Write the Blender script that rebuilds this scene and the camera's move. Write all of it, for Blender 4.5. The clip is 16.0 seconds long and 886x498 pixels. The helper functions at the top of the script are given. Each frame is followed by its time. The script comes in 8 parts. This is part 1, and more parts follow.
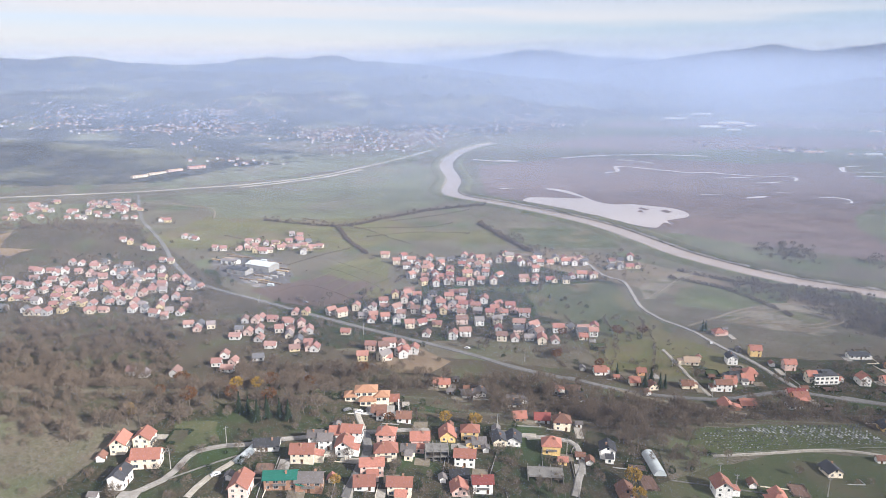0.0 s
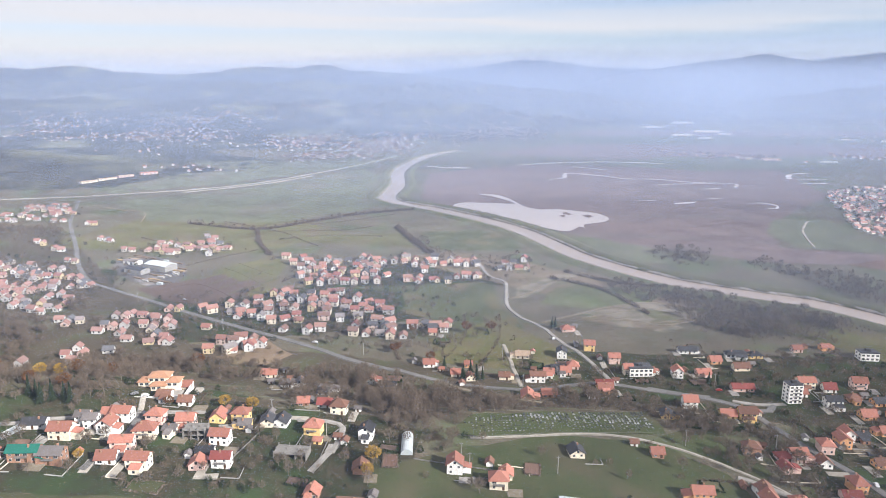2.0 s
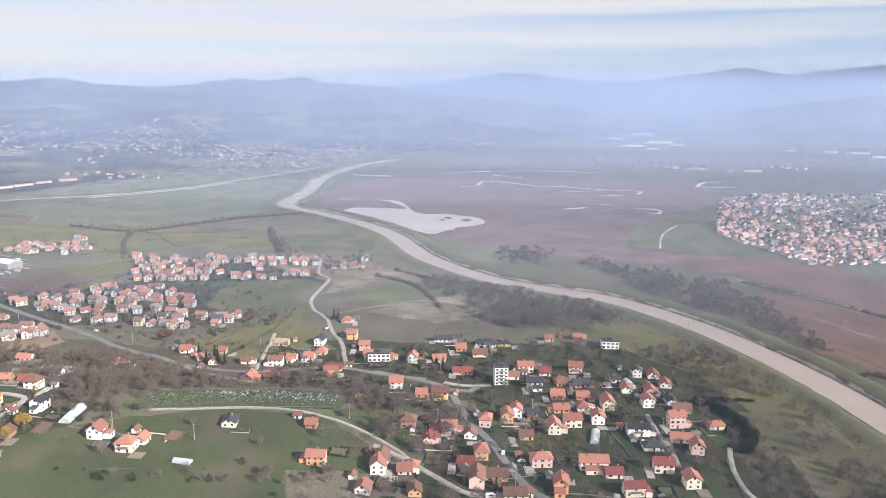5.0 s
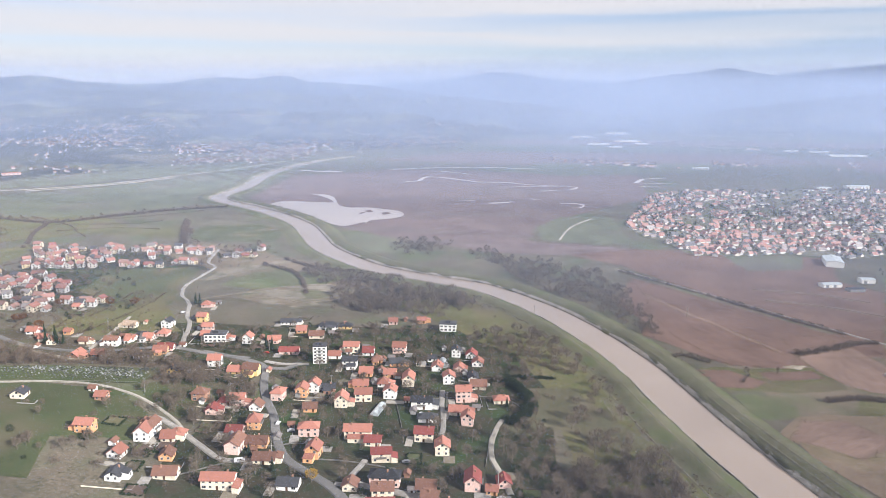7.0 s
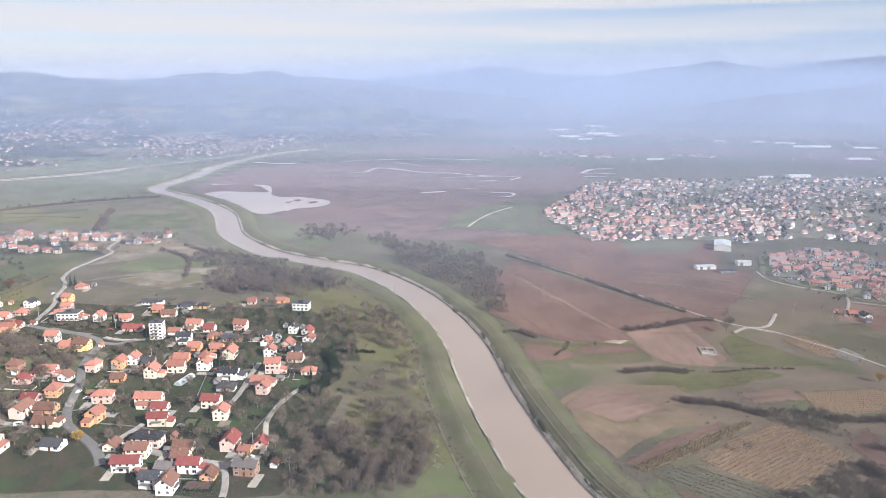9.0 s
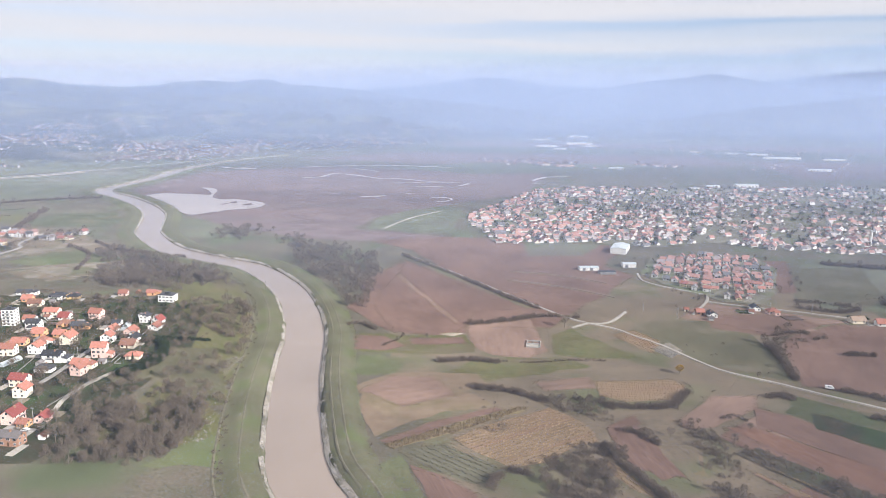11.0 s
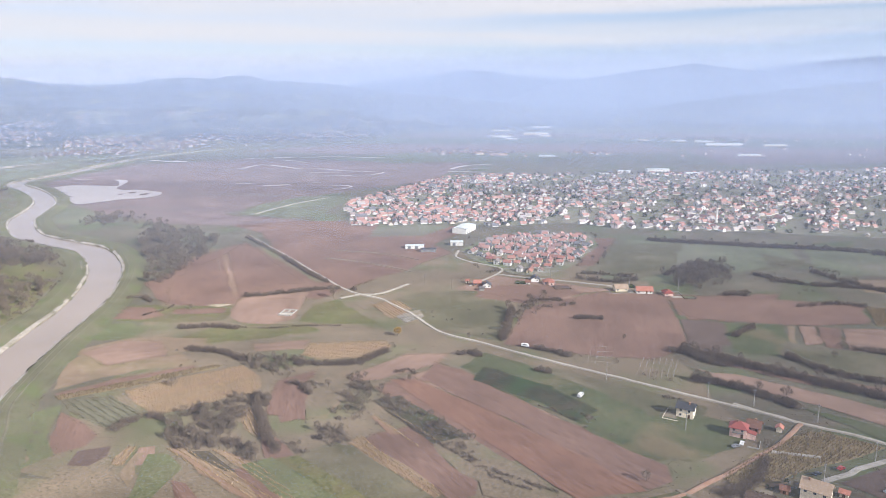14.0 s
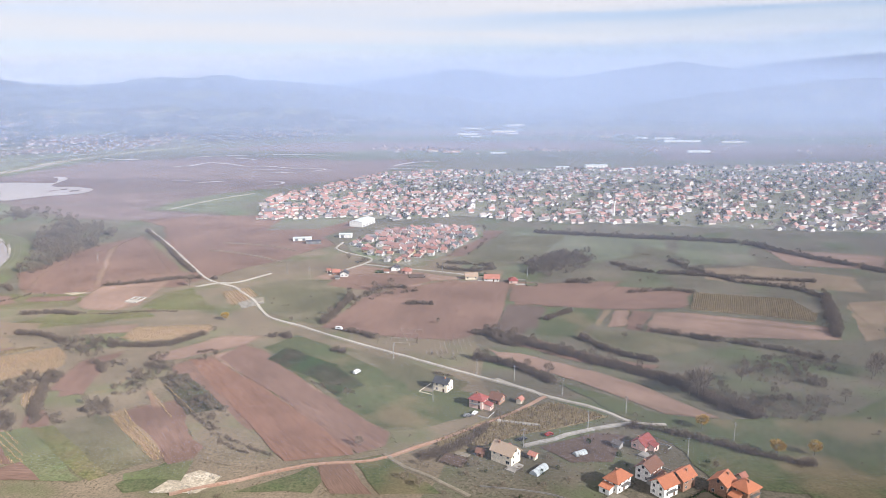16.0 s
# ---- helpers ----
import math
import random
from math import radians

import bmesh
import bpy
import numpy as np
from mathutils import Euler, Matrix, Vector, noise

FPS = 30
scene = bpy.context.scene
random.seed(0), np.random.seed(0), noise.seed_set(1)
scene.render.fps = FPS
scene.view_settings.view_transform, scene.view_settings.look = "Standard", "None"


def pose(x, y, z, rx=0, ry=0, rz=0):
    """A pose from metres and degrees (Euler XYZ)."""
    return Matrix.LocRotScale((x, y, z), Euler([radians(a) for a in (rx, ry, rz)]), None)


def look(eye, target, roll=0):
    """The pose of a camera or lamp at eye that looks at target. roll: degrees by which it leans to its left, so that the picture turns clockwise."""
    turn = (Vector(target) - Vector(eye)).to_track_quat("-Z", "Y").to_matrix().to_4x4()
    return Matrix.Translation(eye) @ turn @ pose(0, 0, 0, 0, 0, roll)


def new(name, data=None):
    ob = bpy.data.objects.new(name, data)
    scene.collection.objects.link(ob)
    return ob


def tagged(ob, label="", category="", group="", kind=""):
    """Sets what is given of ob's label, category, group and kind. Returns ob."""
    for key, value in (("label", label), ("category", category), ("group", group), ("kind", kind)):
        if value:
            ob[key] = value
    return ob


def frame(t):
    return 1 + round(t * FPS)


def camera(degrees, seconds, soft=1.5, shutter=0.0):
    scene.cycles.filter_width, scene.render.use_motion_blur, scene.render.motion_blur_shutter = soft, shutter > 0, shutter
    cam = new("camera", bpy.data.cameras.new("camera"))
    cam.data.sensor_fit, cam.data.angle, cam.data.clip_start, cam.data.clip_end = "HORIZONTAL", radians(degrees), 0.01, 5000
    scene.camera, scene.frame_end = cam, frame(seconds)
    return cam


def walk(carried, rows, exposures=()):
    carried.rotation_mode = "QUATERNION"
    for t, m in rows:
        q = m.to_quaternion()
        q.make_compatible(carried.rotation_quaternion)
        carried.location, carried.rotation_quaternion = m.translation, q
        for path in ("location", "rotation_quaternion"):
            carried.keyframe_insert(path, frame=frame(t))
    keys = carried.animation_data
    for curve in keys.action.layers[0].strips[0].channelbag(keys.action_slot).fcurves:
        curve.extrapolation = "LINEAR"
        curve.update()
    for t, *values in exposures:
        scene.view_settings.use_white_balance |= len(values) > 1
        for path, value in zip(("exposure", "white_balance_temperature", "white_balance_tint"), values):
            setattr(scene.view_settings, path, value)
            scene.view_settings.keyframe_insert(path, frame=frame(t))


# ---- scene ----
cam = camera(64.5, 16.0, soft=0.8)
PATH = [
    (0.0, (3.64, 6.08, 198.86), (3.23, 103.05, 174.43), 0.31),
    (0.5, (33.85, 0.46, 198.47), (32.99, 97.38, 173.87), 0.24),
    (1.0, (64.10, -5.01, 197.93), (62.96, 91.97, 173.58), 0.18),
    (1.5, (94.40, -10.34, 197.24), (93.18, 86.77, 173.40), 0.20),
    (2.0, (124.75, -15.53, 196.42), (123.46, 81.74, 173.26), 0.32),
    (2.5, (155.14, -20.61, 195.47), (153.81, 76.82, 172.97), 0.28),
    (3.0, (185.57, -25.56, 194.41), (184.19, 71.98, 172.42), 0.34),
    (3.5, (216.06, -30.42, 193.24), (214.68, 67.21, 171.65), 0.38),
    (4.0, (246.58, -35.18, 191.98), (245.18, 62.50, 170.59), 0.39),
    (6.5, (399.90, -57.91, 184.59), (398.79, 39.78, 163.25), 0.58),
    (7.0, (430.70, -62.31, 182.97), (429.69, 35.38, 161.61), 0.63),
    (7.5, (461.54, -66.68, 181.32), (460.60, 30.99, 159.88), 0.70),
    (8.0, (492.43, -71.04, 179.66), (491.44, 26.58, 158.01), 0.59),
    (8.5, (523.37, -75.39, 177.99), (522.28, 22.18, 156.09), 0.57),
    (9.0, (554.35, -79.74, 176.33), (552.87, 17.80, 154.32), 0.35),
    (11.5, (709.93, -101.86, 168.44), (707.14, -3.96, 148.27), 0.96),
    (12.0, (741.18, -106.43, 167.02), (738.32, -8.49, 147.02), 0.77),
    (12.5, (772.48, -111.07, 165.67), (769.50, -13.16, 145.54), 0.66),
    (13.0, (803.83, -115.78, 164.41), (800.79, -17.96, 143.90), 0.50),
    (13.5, (835.22, -120.59, 163.24), (832.19, -22.85, 142.32), 0.31),
    (14.0, (866.65, -125.49, 162.18), (863.58, -27.84, 140.87), 0.02),
    (14.5, (898.13, -130.50, 161.23), (894.99, -32.91, 139.67), -0.17),
    (15.0, (929.65, -135.63, 160.41), (926.45, -38.07, 138.70), -0.34),
    (15.5, (961.22, -140.89, 159.72), (958.11, -43.31, 138.08), -0.36),
    (16.0, (992.84, -146.29, 159.18), (989.95, -48.65, 137.74), -0.17),
]
SCALE = 0.615   # the place is laid out in survey metres and set down at this scale, together with the flight
walk(cam, [(t, look(Vector(eye) * SCALE, Vector(target) * SCALE, roll)) for t, eye, target, roll in PATH],
     exposures=[(0.0, 0.27), (4.0, 0.24), (8.0, 0.21), (12.0, 0.23), (16.0, 0.27)])

# ---- daylight: hazy November sun from behind the camera's right shoulder ----
SUN_AZIMUTH, SUN_HEIGHT = 128.0, 27.0   # degrees clockwise from +y, and above the horizon
world = bpy.data.worlds.new("sky")
scene.world = world
world.use_nodes = True
wn, wl = world.node_tree.nodes, world.node_tree.links
wn.clear()
sky = wn.new("ShaderNodeTexSky")
sky.sky_type, sky.sun_disc = "NISHITA", False
sky.sun_elevation, sky.sun_rotation = radians(SUN_HEIGHT), radians(SUN_AZIMUTH)
sky.air_density, sky.dust_density, sky.ozone_density = 1.0, 0.4, 3.0
coords = wn.new("ShaderNodeTexCoord")
stretch = wn.new("ShaderNodeMapping")
stretch.inputs["Scale"].default_value = (1.5, 1.5, 26.0)
stretch.inputs["Rotation"].default_value = (0.0, radians(1.5), 0.0)
cirrus = wn.new("ShaderNodeTexNoise")
cirrus.inputs["Scale"].default_value, cirrus.inputs["Detail"].default_value = 1.25, 7.0
cirrus.inputs["Roughness"].default_value = 0.5
axes = wn.new("ShaderNodeSeparateXYZ")
wl.new(coords.outputs["Generated"], stretch.inputs["Vector"])
wl.new(coords.outputs["Generated"], axes.inputs["Vector"])
wl.new(stretch.outputs["Vector"], cirrus.inputs["Vector"])


def sky_math(operation, a, b):
    x = wn.new("ShaderNodeMath")
    x.operation = operation
    for k, value in ((0, a), (1, b)):
        if isinstance(value, float):
            x.inputs[k].default_value = value
        else:
            wl.new(value, x.inputs[k])
    return x.outputs["Value"]


def sky_range(value, a, b, c, d):
    x = wn.new("ShaderNodeMapRange")
    x.interpolation_type = "SMOOTHSTEP"
    for key, v in (("From Min", a), ("From Max", b), ("To Min", c), ("To Max", d)):
        x.inputs[key].default_value = v
    wl.new(value, x.inputs["Value"])
    return x.outputs["Result"]


# a sheet of thin high cloud in level layers, with clear streaks low over the hills
uneven = sky_math("MULTIPLY", sky_math("SUBTRACT", cirrus.outputs["Fac"], 0.5), 0.075)
level = sky_math("ADD", axes.outputs["Z"], uneven)
layers = wn.new("ShaderNodeValToRGB")
layers.color_ramp.interpolation = "EASE"
stops = ((0.0, 0.74), (0.12, 0.62), (0.19, 0.36), (0.25, 0.80), (0.285, 0.74), (0.325, 0.42), (0.375, 0.86), (0.45, 0.92), (0.72, 0.8), (1.0, 0.62))
while len(layers.color_ramp.elements) < len(stops):
    layers.color_ramp.elements.new(0.5)
for e, (at, cover) in zip(layers.color_ramp.elements, stops):
    e.position, e.color = at, (cover, cover, cover, 1)
wl.new(sky_math("DIVIDE", level, 0.30), layers.inputs["Fac"])
veilmix = wn.new("ShaderNodeMix")
veilmix.data_type = "RGBA"
back = wn.new("ShaderNodeBackground")
back.inputs["Strength"].default_value = 0.084
wout = wn.new("ShaderNodeOutputWorld")
west = sky_range(axes.outputs["X"], -0.25, 0.32, 0.42, 0.0)
cover = sky_math("MINIMUM", sky_math("ADD", layers.outputs["Color"], west), 0.95)
cover = sky_math("MULTIPLY", cover, sky_range(cirrus.outputs["Fac"], 0.3, 0.62, 0.72, 1.0))
wl.new(cover, veilmix.inputs["Factor"])
clear_air = wn.new("ShaderNodeMix")
clear_air.data_type, clear_air.blend_type = "RGBA", "MULTIPLY"
clear_air.inputs["Factor"].default_value, clear_air.inputs["B"].default_value = 1.0, (0.98, 1.12, 1.48, 1)
wl.new(sky.outputs["Color"], clear_air.inputs["A"])
wl.new(clear_air.outputs["Result"], veilmix.inputs["A"])
veilmix.inputs["B"].default_value = (8.55, 8.42, 8.78, 1)
wl.new(veilmix.outputs["Result"], back.inputs["Color"])
wl.new(back.outputs["Background"], wout.inputs["Surface"])

sun_data = bpy.data.lights.new("sun", "SUN")
sun_data.energy, sun_data.angle, sun_data.color = 5.0, radians(1.5), (1.0, 0.957, 0.92)
sun = new("sun", sun_data)
az, el = radians(SUN_AZIMUTH), radians(SUN_HEIGHT)
sun.matrix_world = look((math.sin(az) * math.cos(el) * 900, math.cos(az) * math.cos(el) * 900, math.sin(el) * 900), (0, 0, 0))

rng = np.random.default_rng(7)


# ---- materials ----
def material(name, a, b, size=8.0, fine=0.6, rough=0.9, bump=0.0, third=None, coord="Object", stretch_by=(1, 1, 1), island=0.0, obj=0.0, contrast=(0.35, 0.65), spec=0.2, metallic=0.0, matte=1.0, grit=0.5):
    """Two colours mixed by a coarse and a fine noise, with an optional third in patches; sizes in metres."""
    m = bpy.data.materials.new(name)
    m.use_nodes = True
    n, l = m.node_tree.nodes, m.node_tree.links
    bsdf = n["Principled BSDF"]
    bsdf.inputs["Roughness"].default_value, bsdf.inputs["Metallic"].default_value = rough, metallic
    bsdf.inputs["Specular IOR Level"].default_value, bsdf.inputs["Diffuse Roughness"].default_value = spec, matte
    tc = n.new("ShaderNodeTexCoord")
    mp = n.new("ShaderNodeMapping")
    mp.inputs["Scale"].default_value = stretch_by
    l.new(tc.outputs[coord], mp.inputs["Vector"])

    def grain(scale, detail=4.0):
        t = n.new("ShaderNodeTexNoise")
        t.inputs["Scale"].default_value, t.inputs["Detail"].default_value = scale, detail
        l.new(mp.outputs["Vector"], t.inputs["Vector"])
        return t.outputs["Fac"]

    def spread(value, lo, hi):
        r = n.new("ShaderNodeMapRange")
        r.inputs["From Min"].default_value, r.inputs["From Max"].default_value = lo, hi
        l.new(value, r.inputs["Value"])
        return r.outputs["Result"]

    def blend(fac, x, y):
        x_ = n.new("ShaderNodeMix")
        x_.data_type = "RGBA"
        if isinstance(fac, float):
            x_.inputs["Factor"].default_value = fac
        else:
            l.new(fac, x_.inputs["Factor"])
        for sock, v in (("A", x), ("B", y)):
            if isinstance(v, tuple):
                x_.inputs[sock].default_value = (*v, 1)
            else:
                l.new(v, x_.inputs[sock])
        return x_.outputs["Result"]

    coarse, small = grain(1 / size), grain(1 / fine, 3.0)
    colour = blend(spread(coarse, *contrast), a, b)
    dark = tuple(c * grit for c in a)
    colour = blend(spread(small, 0.42, 0.66), colour, dark)
    middle = grain(3.1 / size, 5.0)
    colour = blend(spread(middle, 0.45, 0.75), colour, tuple(c * (grit + 0.14) for c in b))
    if third:
        patch = grain(0.37 / size, 5.0)
        colour = blend(spread(patch, 0.52, 0.66), colour, third)
    if size >= 4 and not (island or obj):
        specks = n.new("ShaderNodeHueSaturation")
        l.new(spread(grain(2.3 / fine, 2.0), 0.33, 0.67), specks.inputs["Value"])
        r = specks.inputs["Value"].links[0].from_node
        r.inputs["To Min"].default_value, r.inputs["To Max"].default_value = 0.80, 1.18
        l.new(colour, specks.inputs["Color"])
        colour = specks.outputs["Color"]
        wide = n.new("ShaderNodeTexNoise")
        wide.inputs["Scale"].default_value, wide.inputs["Detail"].default_value = 0.021, 5.0
        l.new(tc.outputs["Object"], wide.inputs["Vector"])
        shade = n.new("ShaderNodeHueSaturation")
        l.new(spread(wide.outputs["Fac"], 0.32, 0.68), shade.inputs["Value"])
        r = shade.inputs["Value"].links[0].from_node
        r.inputs["To Min"].default_value, r.inputs["To Max"].default_value = 0.80, 1.17
        l.new(colour, shade.inputs["Color"])
        colour = shade.outputs["Color"]
    if island or obj:
        src = n.new("ShaderNodeNewGeometry").outputs["Random Per Island"] if island else n.new("ShaderNodeObjectInfo").outputs["Random"]
        hsv = n.new("ShaderNodeHueSaturation")
        l.new(spread(src, 0, 1), hsv.inputs["Value"])
        r = hsv.inputs["Value"].links[0].from_node
        k = island or obj
        r.inputs["To Min"].default_value, r.inputs["To Max"].default_value = 1 - k, 1 + k
        l.new(colour, hsv.inputs["Color"])
        colour = hsv.outputs["Color"]
    l.new(colour, bsdf.inputs["Base Color"])
    if bump:
        bp = n.new("ShaderNodeBump")
        bp.inputs["Strength"].default_value, bp.inputs["Distance"].default_value = min(bump, 1), bump
        l.new(small, bp.inputs["Height"])
        l.new(bp.outputs["Normal"], bsdf.inputs["Normal"])
    return m


FURROW = (0.06, 1.0, 1.0)
MATS = {
    "ground": material("rough_grassland", (0.117, 0.112, 0.077), (0.162, 0.134, 0.102), 22, 1.6, bump=0.3, third=(0.095, 0.108, 0.058), grit=0.64),
    "green": material("grass_green", (0.082, 0.099, 0.047), (0.108, 0.107, 0.060), 14, 1.5, bump=0.2, third=(0.147, 0.119, 0.071), grit=0.70),
    "greenlight": material("grass_light", (0.121, 0.137, 0.068), (0.150, 0.143, 0.083), 18, 1.6, bump=0.2, third=(0.101, 0.119, 0.053), grit=0.72),
    "olive": material("grass_olive", (0.110, 0.120, 0.047), (0.165, 0.140, 0.074), 18, 2.0, bump=0.2, third=(0.121, 0.100, 0.063), grit=0.66),
    "olivegreen": material("grass_olive_green", (0.106, 0.104, 0.060), (0.134, 0.117, 0.073), 22, 1.8, bump=0.2, third=(0.164, 0.138, 0.095), grit=0.68),
    # far grass paled in its base colour, standing in for part of the haze
    "greenfar": material("haze_paled_pasture", (0.130, 0.142, 0.088), (0.158, 0.158, 0.108), 40, 5, bump=0.2, third=(0.150, 0.138, 0.108), grit=0.72),
    "soil": material("ploughed_soil", (0.156, 0.096, 0.074), (0.200, 0.129, 0.101), 5, 0.8, bump=0.25, third=(0.155, 0.099, 0.076), coord="UV", stretch_by=FURROW, contrast=(0.2, 0.8), grit=0.78),
    "soilred": material("red_brown_soil", (0.172, 0.094, 0.066), (0.212, 0.126, 0.092), 5, 0.8, bump=0.25, third=(0.150, 0.090, 0.068), coord="UV", stretch_by=FURROW, contrast=(0.2, 0.8), grit=0.78),
    "soillight": material("harrowed_soil", (0.216, 0.143, 0.110), (0.256, 0.176, 0.138), 5, 0.8, bump=0.25, third=(0.170, 0.118, 0.088), coord="UV", stretch_by=FURROW, contrast=(0.2, 0.8), grit=0.87),
    "soilfar": material("wet_ploughland", (0.145, 0.106, 0.100), (0.178, 0.132, 0.126), 16, 2.0, bump=0.2, third=(0.147, 0.122, 0.114), coord="UV", stretch_by=(0.1, 1, 1), grit=0.87),
    "drygrass": material("dry_autumn_grass", (0.168, 0.138, 0.097), (0.215, 0.168, 0.120), 17, 1.3, bump=0.3, third=(0.120, 0.120, 0.066), grit=0.66),
    "lawn": material("garden_lawn", (0.042, 0.054, 0.027), (0.078, 0.063, 0.042), 11, 1.3, bump=0.2, third=(0.040, 0.062, 0.024), contrast=(0.42, 0.58), grit=0.55),
    "corn": material("maize_stubble_ground", (0.215, 0.152, 0.098), (0.275, 0.205, 0.140), 4, 0.7, bump=0.3, third=(0.217, 0.140, 0.099), coord="UV", stretch_by=FURROW, contrast=(0.2, 0.8), grit=0.70),
    "corn2": material("maize_litter_ground", (0.230, 0.180, 0.106), (0.288, 0.230, 0.132), 4, 0.7, bump=0.3, coord="UV", stretch_by=FURROW, contrast=(0.2, 0.8)),
    "rows": material("vegetable_bed", (0.150, 0.140, 0.095), (0.135, 0.125, 0.085), 5, 0.8, bump=0.2, coord="UV", stretch_by=(0.05, 1.0, 1)),
    "tan": material("dry_stubble", (0.248, 0.191, 0.134), (0.207, 0.147, 0.100), 9, 1.2, bump=0.2, third=(0.165, 0.132, 0.078), grit=0.70),
    "gravelsoil": material("gravelly_soil", (0.306, 0.268, 0.217), (0.212, 0.187, 0.136), 10, 1.4, bump=0.2, third=(0.093, 0.093, 0.051)),
    "palegravel": material("pale_gravel", (0.55, 0.48, 0.38), (0.40, 0.34, 0.25), 6, 0.9, bump=0.3, third=(0.25, 0.21, 0.14)),
    "greendark": material("hill_meadow_grass", (0.060, 0.080, 0.032), (0.080, 0.085, 0.042), 14, 1.5, bump=0.2, third=(0.088, 0.080, 0.048), grit=0.7),
    "scrubland": material("scrub_ground", (0.082, 0.070, 0.050), (0.105, 0.086, 0.062), 12, 1.4, bump=0.2, third=(0.078, 0.080, 0.046), grit=0.6),
    "townland": material("town_gardens", (0.18, 0.18, 0.12), (0.27, 0.245, 0.20), 16, 2.0, third=(0.135, 0.155, 0.085)),
    "asphaltyard": material("dark_works_yard", (0.10, 0.095, 0.095), (0.16, 0.15, 0.145), 9, 1.0, third=(0.22, 0.20, 0.185)),
    "asphalt": material("worn_asphalt", (0.150, 0.146, 0.142), (0.205, 0.197, 0.188), 9, 0.8, rough=0.85, grit=0.7),
    "concrete": material("concrete_paving", (0.40, 0.38, 0.35), (0.27, 0.25, 0.225), 7, 0.8, rough=0.9, grit=0.7),
    "gravel": material("gravel_track", (0.44, 0.41, 0.36), (0.34, 0.31, 0.26), 6, 0.7, bump=0.1, grit=0.7),
    "dirt": material("dirt_track", (0.27, 0.235, 0.185), (0.20, 0.17, 0.12), 7, 0.8, bump=0.1, grit=0.7),
    "redsoil": material("red_earth_track", (0.34, 0.20, 0.14), (0.36, 0.25, 0.19), 14, 0.9, bump=0.05, grit=0.8),
    "levee": material("levee_grass", (0.128, 0.132, 0.072), (0.165, 0.150, 0.098), 9, 1.0, bump=0.25, third=(0.105, 0.118, 0.054), grit=0.62),
    "path": material("levee_path", (0.205, 0.182, 0.130), (0.145, 0.138, 0.090), 5, 0.9),
    "bankgravel": material("bank_gravel", (0.46, 0.42, 0.365), (0.27, 0.235, 0.185), 6, 0.8, bump=0.3, third=(0.13, 0.12, 0.085), grit=0.6),
    "stone": material("bank_stones", (0.56, 0.53, 0.48), (0.40, 0.37, 0.33), 2.5, 0.5, island=0.35),
    "forest": material("far_wooded_slope", (0.036, 0.037, 0.034), (0.078, 0.072, 0.055), 90, 14, bump=1.0, third=(0.145, 0.145, 0.095)),
    "wetsoil": material("dark_wet_soil", (0.12, 0.085, 0.07), (0.15, 0.11, 0.09), 5, 0.9, bump=0.2),
    "twig": material("bare_twigs", (0.200, 0.152, 0.115), (0.25, 0.195, 0.150), 9, 0.8, island=0.25),
    "twiggrey": material("grey_bare_twigs", (0.255, 0.205, 0.158), (0.195, 0.155, 0.118), 9, 0.8, island=0.25),
    "rust": material("rusty_oak_leaves", (0.21, 0.10, 0.045), (0.16, 0.085, 0.045), 6, 0.8, island=0.4),
    "yellowleaf": material("yellow_autumn_leaves", (0.46, 0.30, 0.07), (0.36, 0.22, 0.06), 4, 0.6, island=0.3),
    "needle": material("dark_conifer", (0.03, 0.048, 0.028), (0.045, 0.062, 0.035), 3, 0.5, island=0.35),
    "bark": material("bark", (0.20, 0.168, 0.135), (0.27, 0.235, 0.195), 1.5, 0.2),
    "hedge": material("evergreen_hedge", (0.035, 0.055, 0.026), (0.05, 0.072, 0.034), 3, 0.5, island=0.35),
    "maize": material("dry_maize_stalks", (0.50, 0.37, 0.215), (0.38, 0.27, 0.155), 3, 0.5, island=0.3),
    "weed": material("dead_weeds", (0.155, 0.130, 0.085), (0.12, 0.105, 0.06), 3, 0.5, island=0.35),
    "drytuft": material("dry_grass_blades", (0.25, 0.20, 0.125), (0.20, 0.155, 0.095), 3, 0.5, island=0.3),
    "maizedark": material("standing_maize", (0.330, 0.250, 0.150), (0.240, 0.180, 0.110), 3, 0.5, island=0.3),
    "leafy": material("vegetable_leaves", (0.098, 0.108, 0.066), (0.125, 0.125, 0.080), 3, 0.5, island=0.3),
    "window": material("window_glass", (0.035, 0.042, 0.05), (0.06, 0.07, 0.08), 1.5, 0.5, rough=0.12, spec=0.6, obj=0.4),
    "frame": material("white_window_frame", (0.75, 0.74, 0.71), (0.66, 0.65, 0.62), 1, 0.2, rough=0.5, grit=0.7),
    "door": material("brown_door", (0.16, 0.085, 0.045), (0.11, 0.06, 0.035), 0.7, 0.2, rough=0.5),
    "metal": material("galvanised_metal", (0.45, 0.46, 0.47), (0.36, 0.37, 0.38), 1.5, 0.3, rough=0.4, metallic=0.7),
    "film": material("greenhouse_film", (0.62, 0.66, 0.66), (0.5, 0.55, 0.56), 2.5, 0.4, rough=0.35, spec=0.5, grit=0.7),
    "pole": material("pole_concrete", (0.52, 0.50, 0.46), (0.42, 0.40, 0.37), 2, 0.3),
    "carwhite": material("white_car_paint", (0.78, 0.78, 0.78), (0.7, 0.7, 0.7), 2, 1, rough=0.3, spec=0.5, grit=0.7),
    "carred": material("red_car_paint", (0.40, 0.05, 0.04), (0.33, 0.04, 0.03), 2, 1, rough=0.3, spec=0.5),
    "cardark": material("dark_car_paint", (0.05, 0.055, 0.065), (0.04, 0.04, 0.05), 2, 1, rough=0.3, spec=0.5),
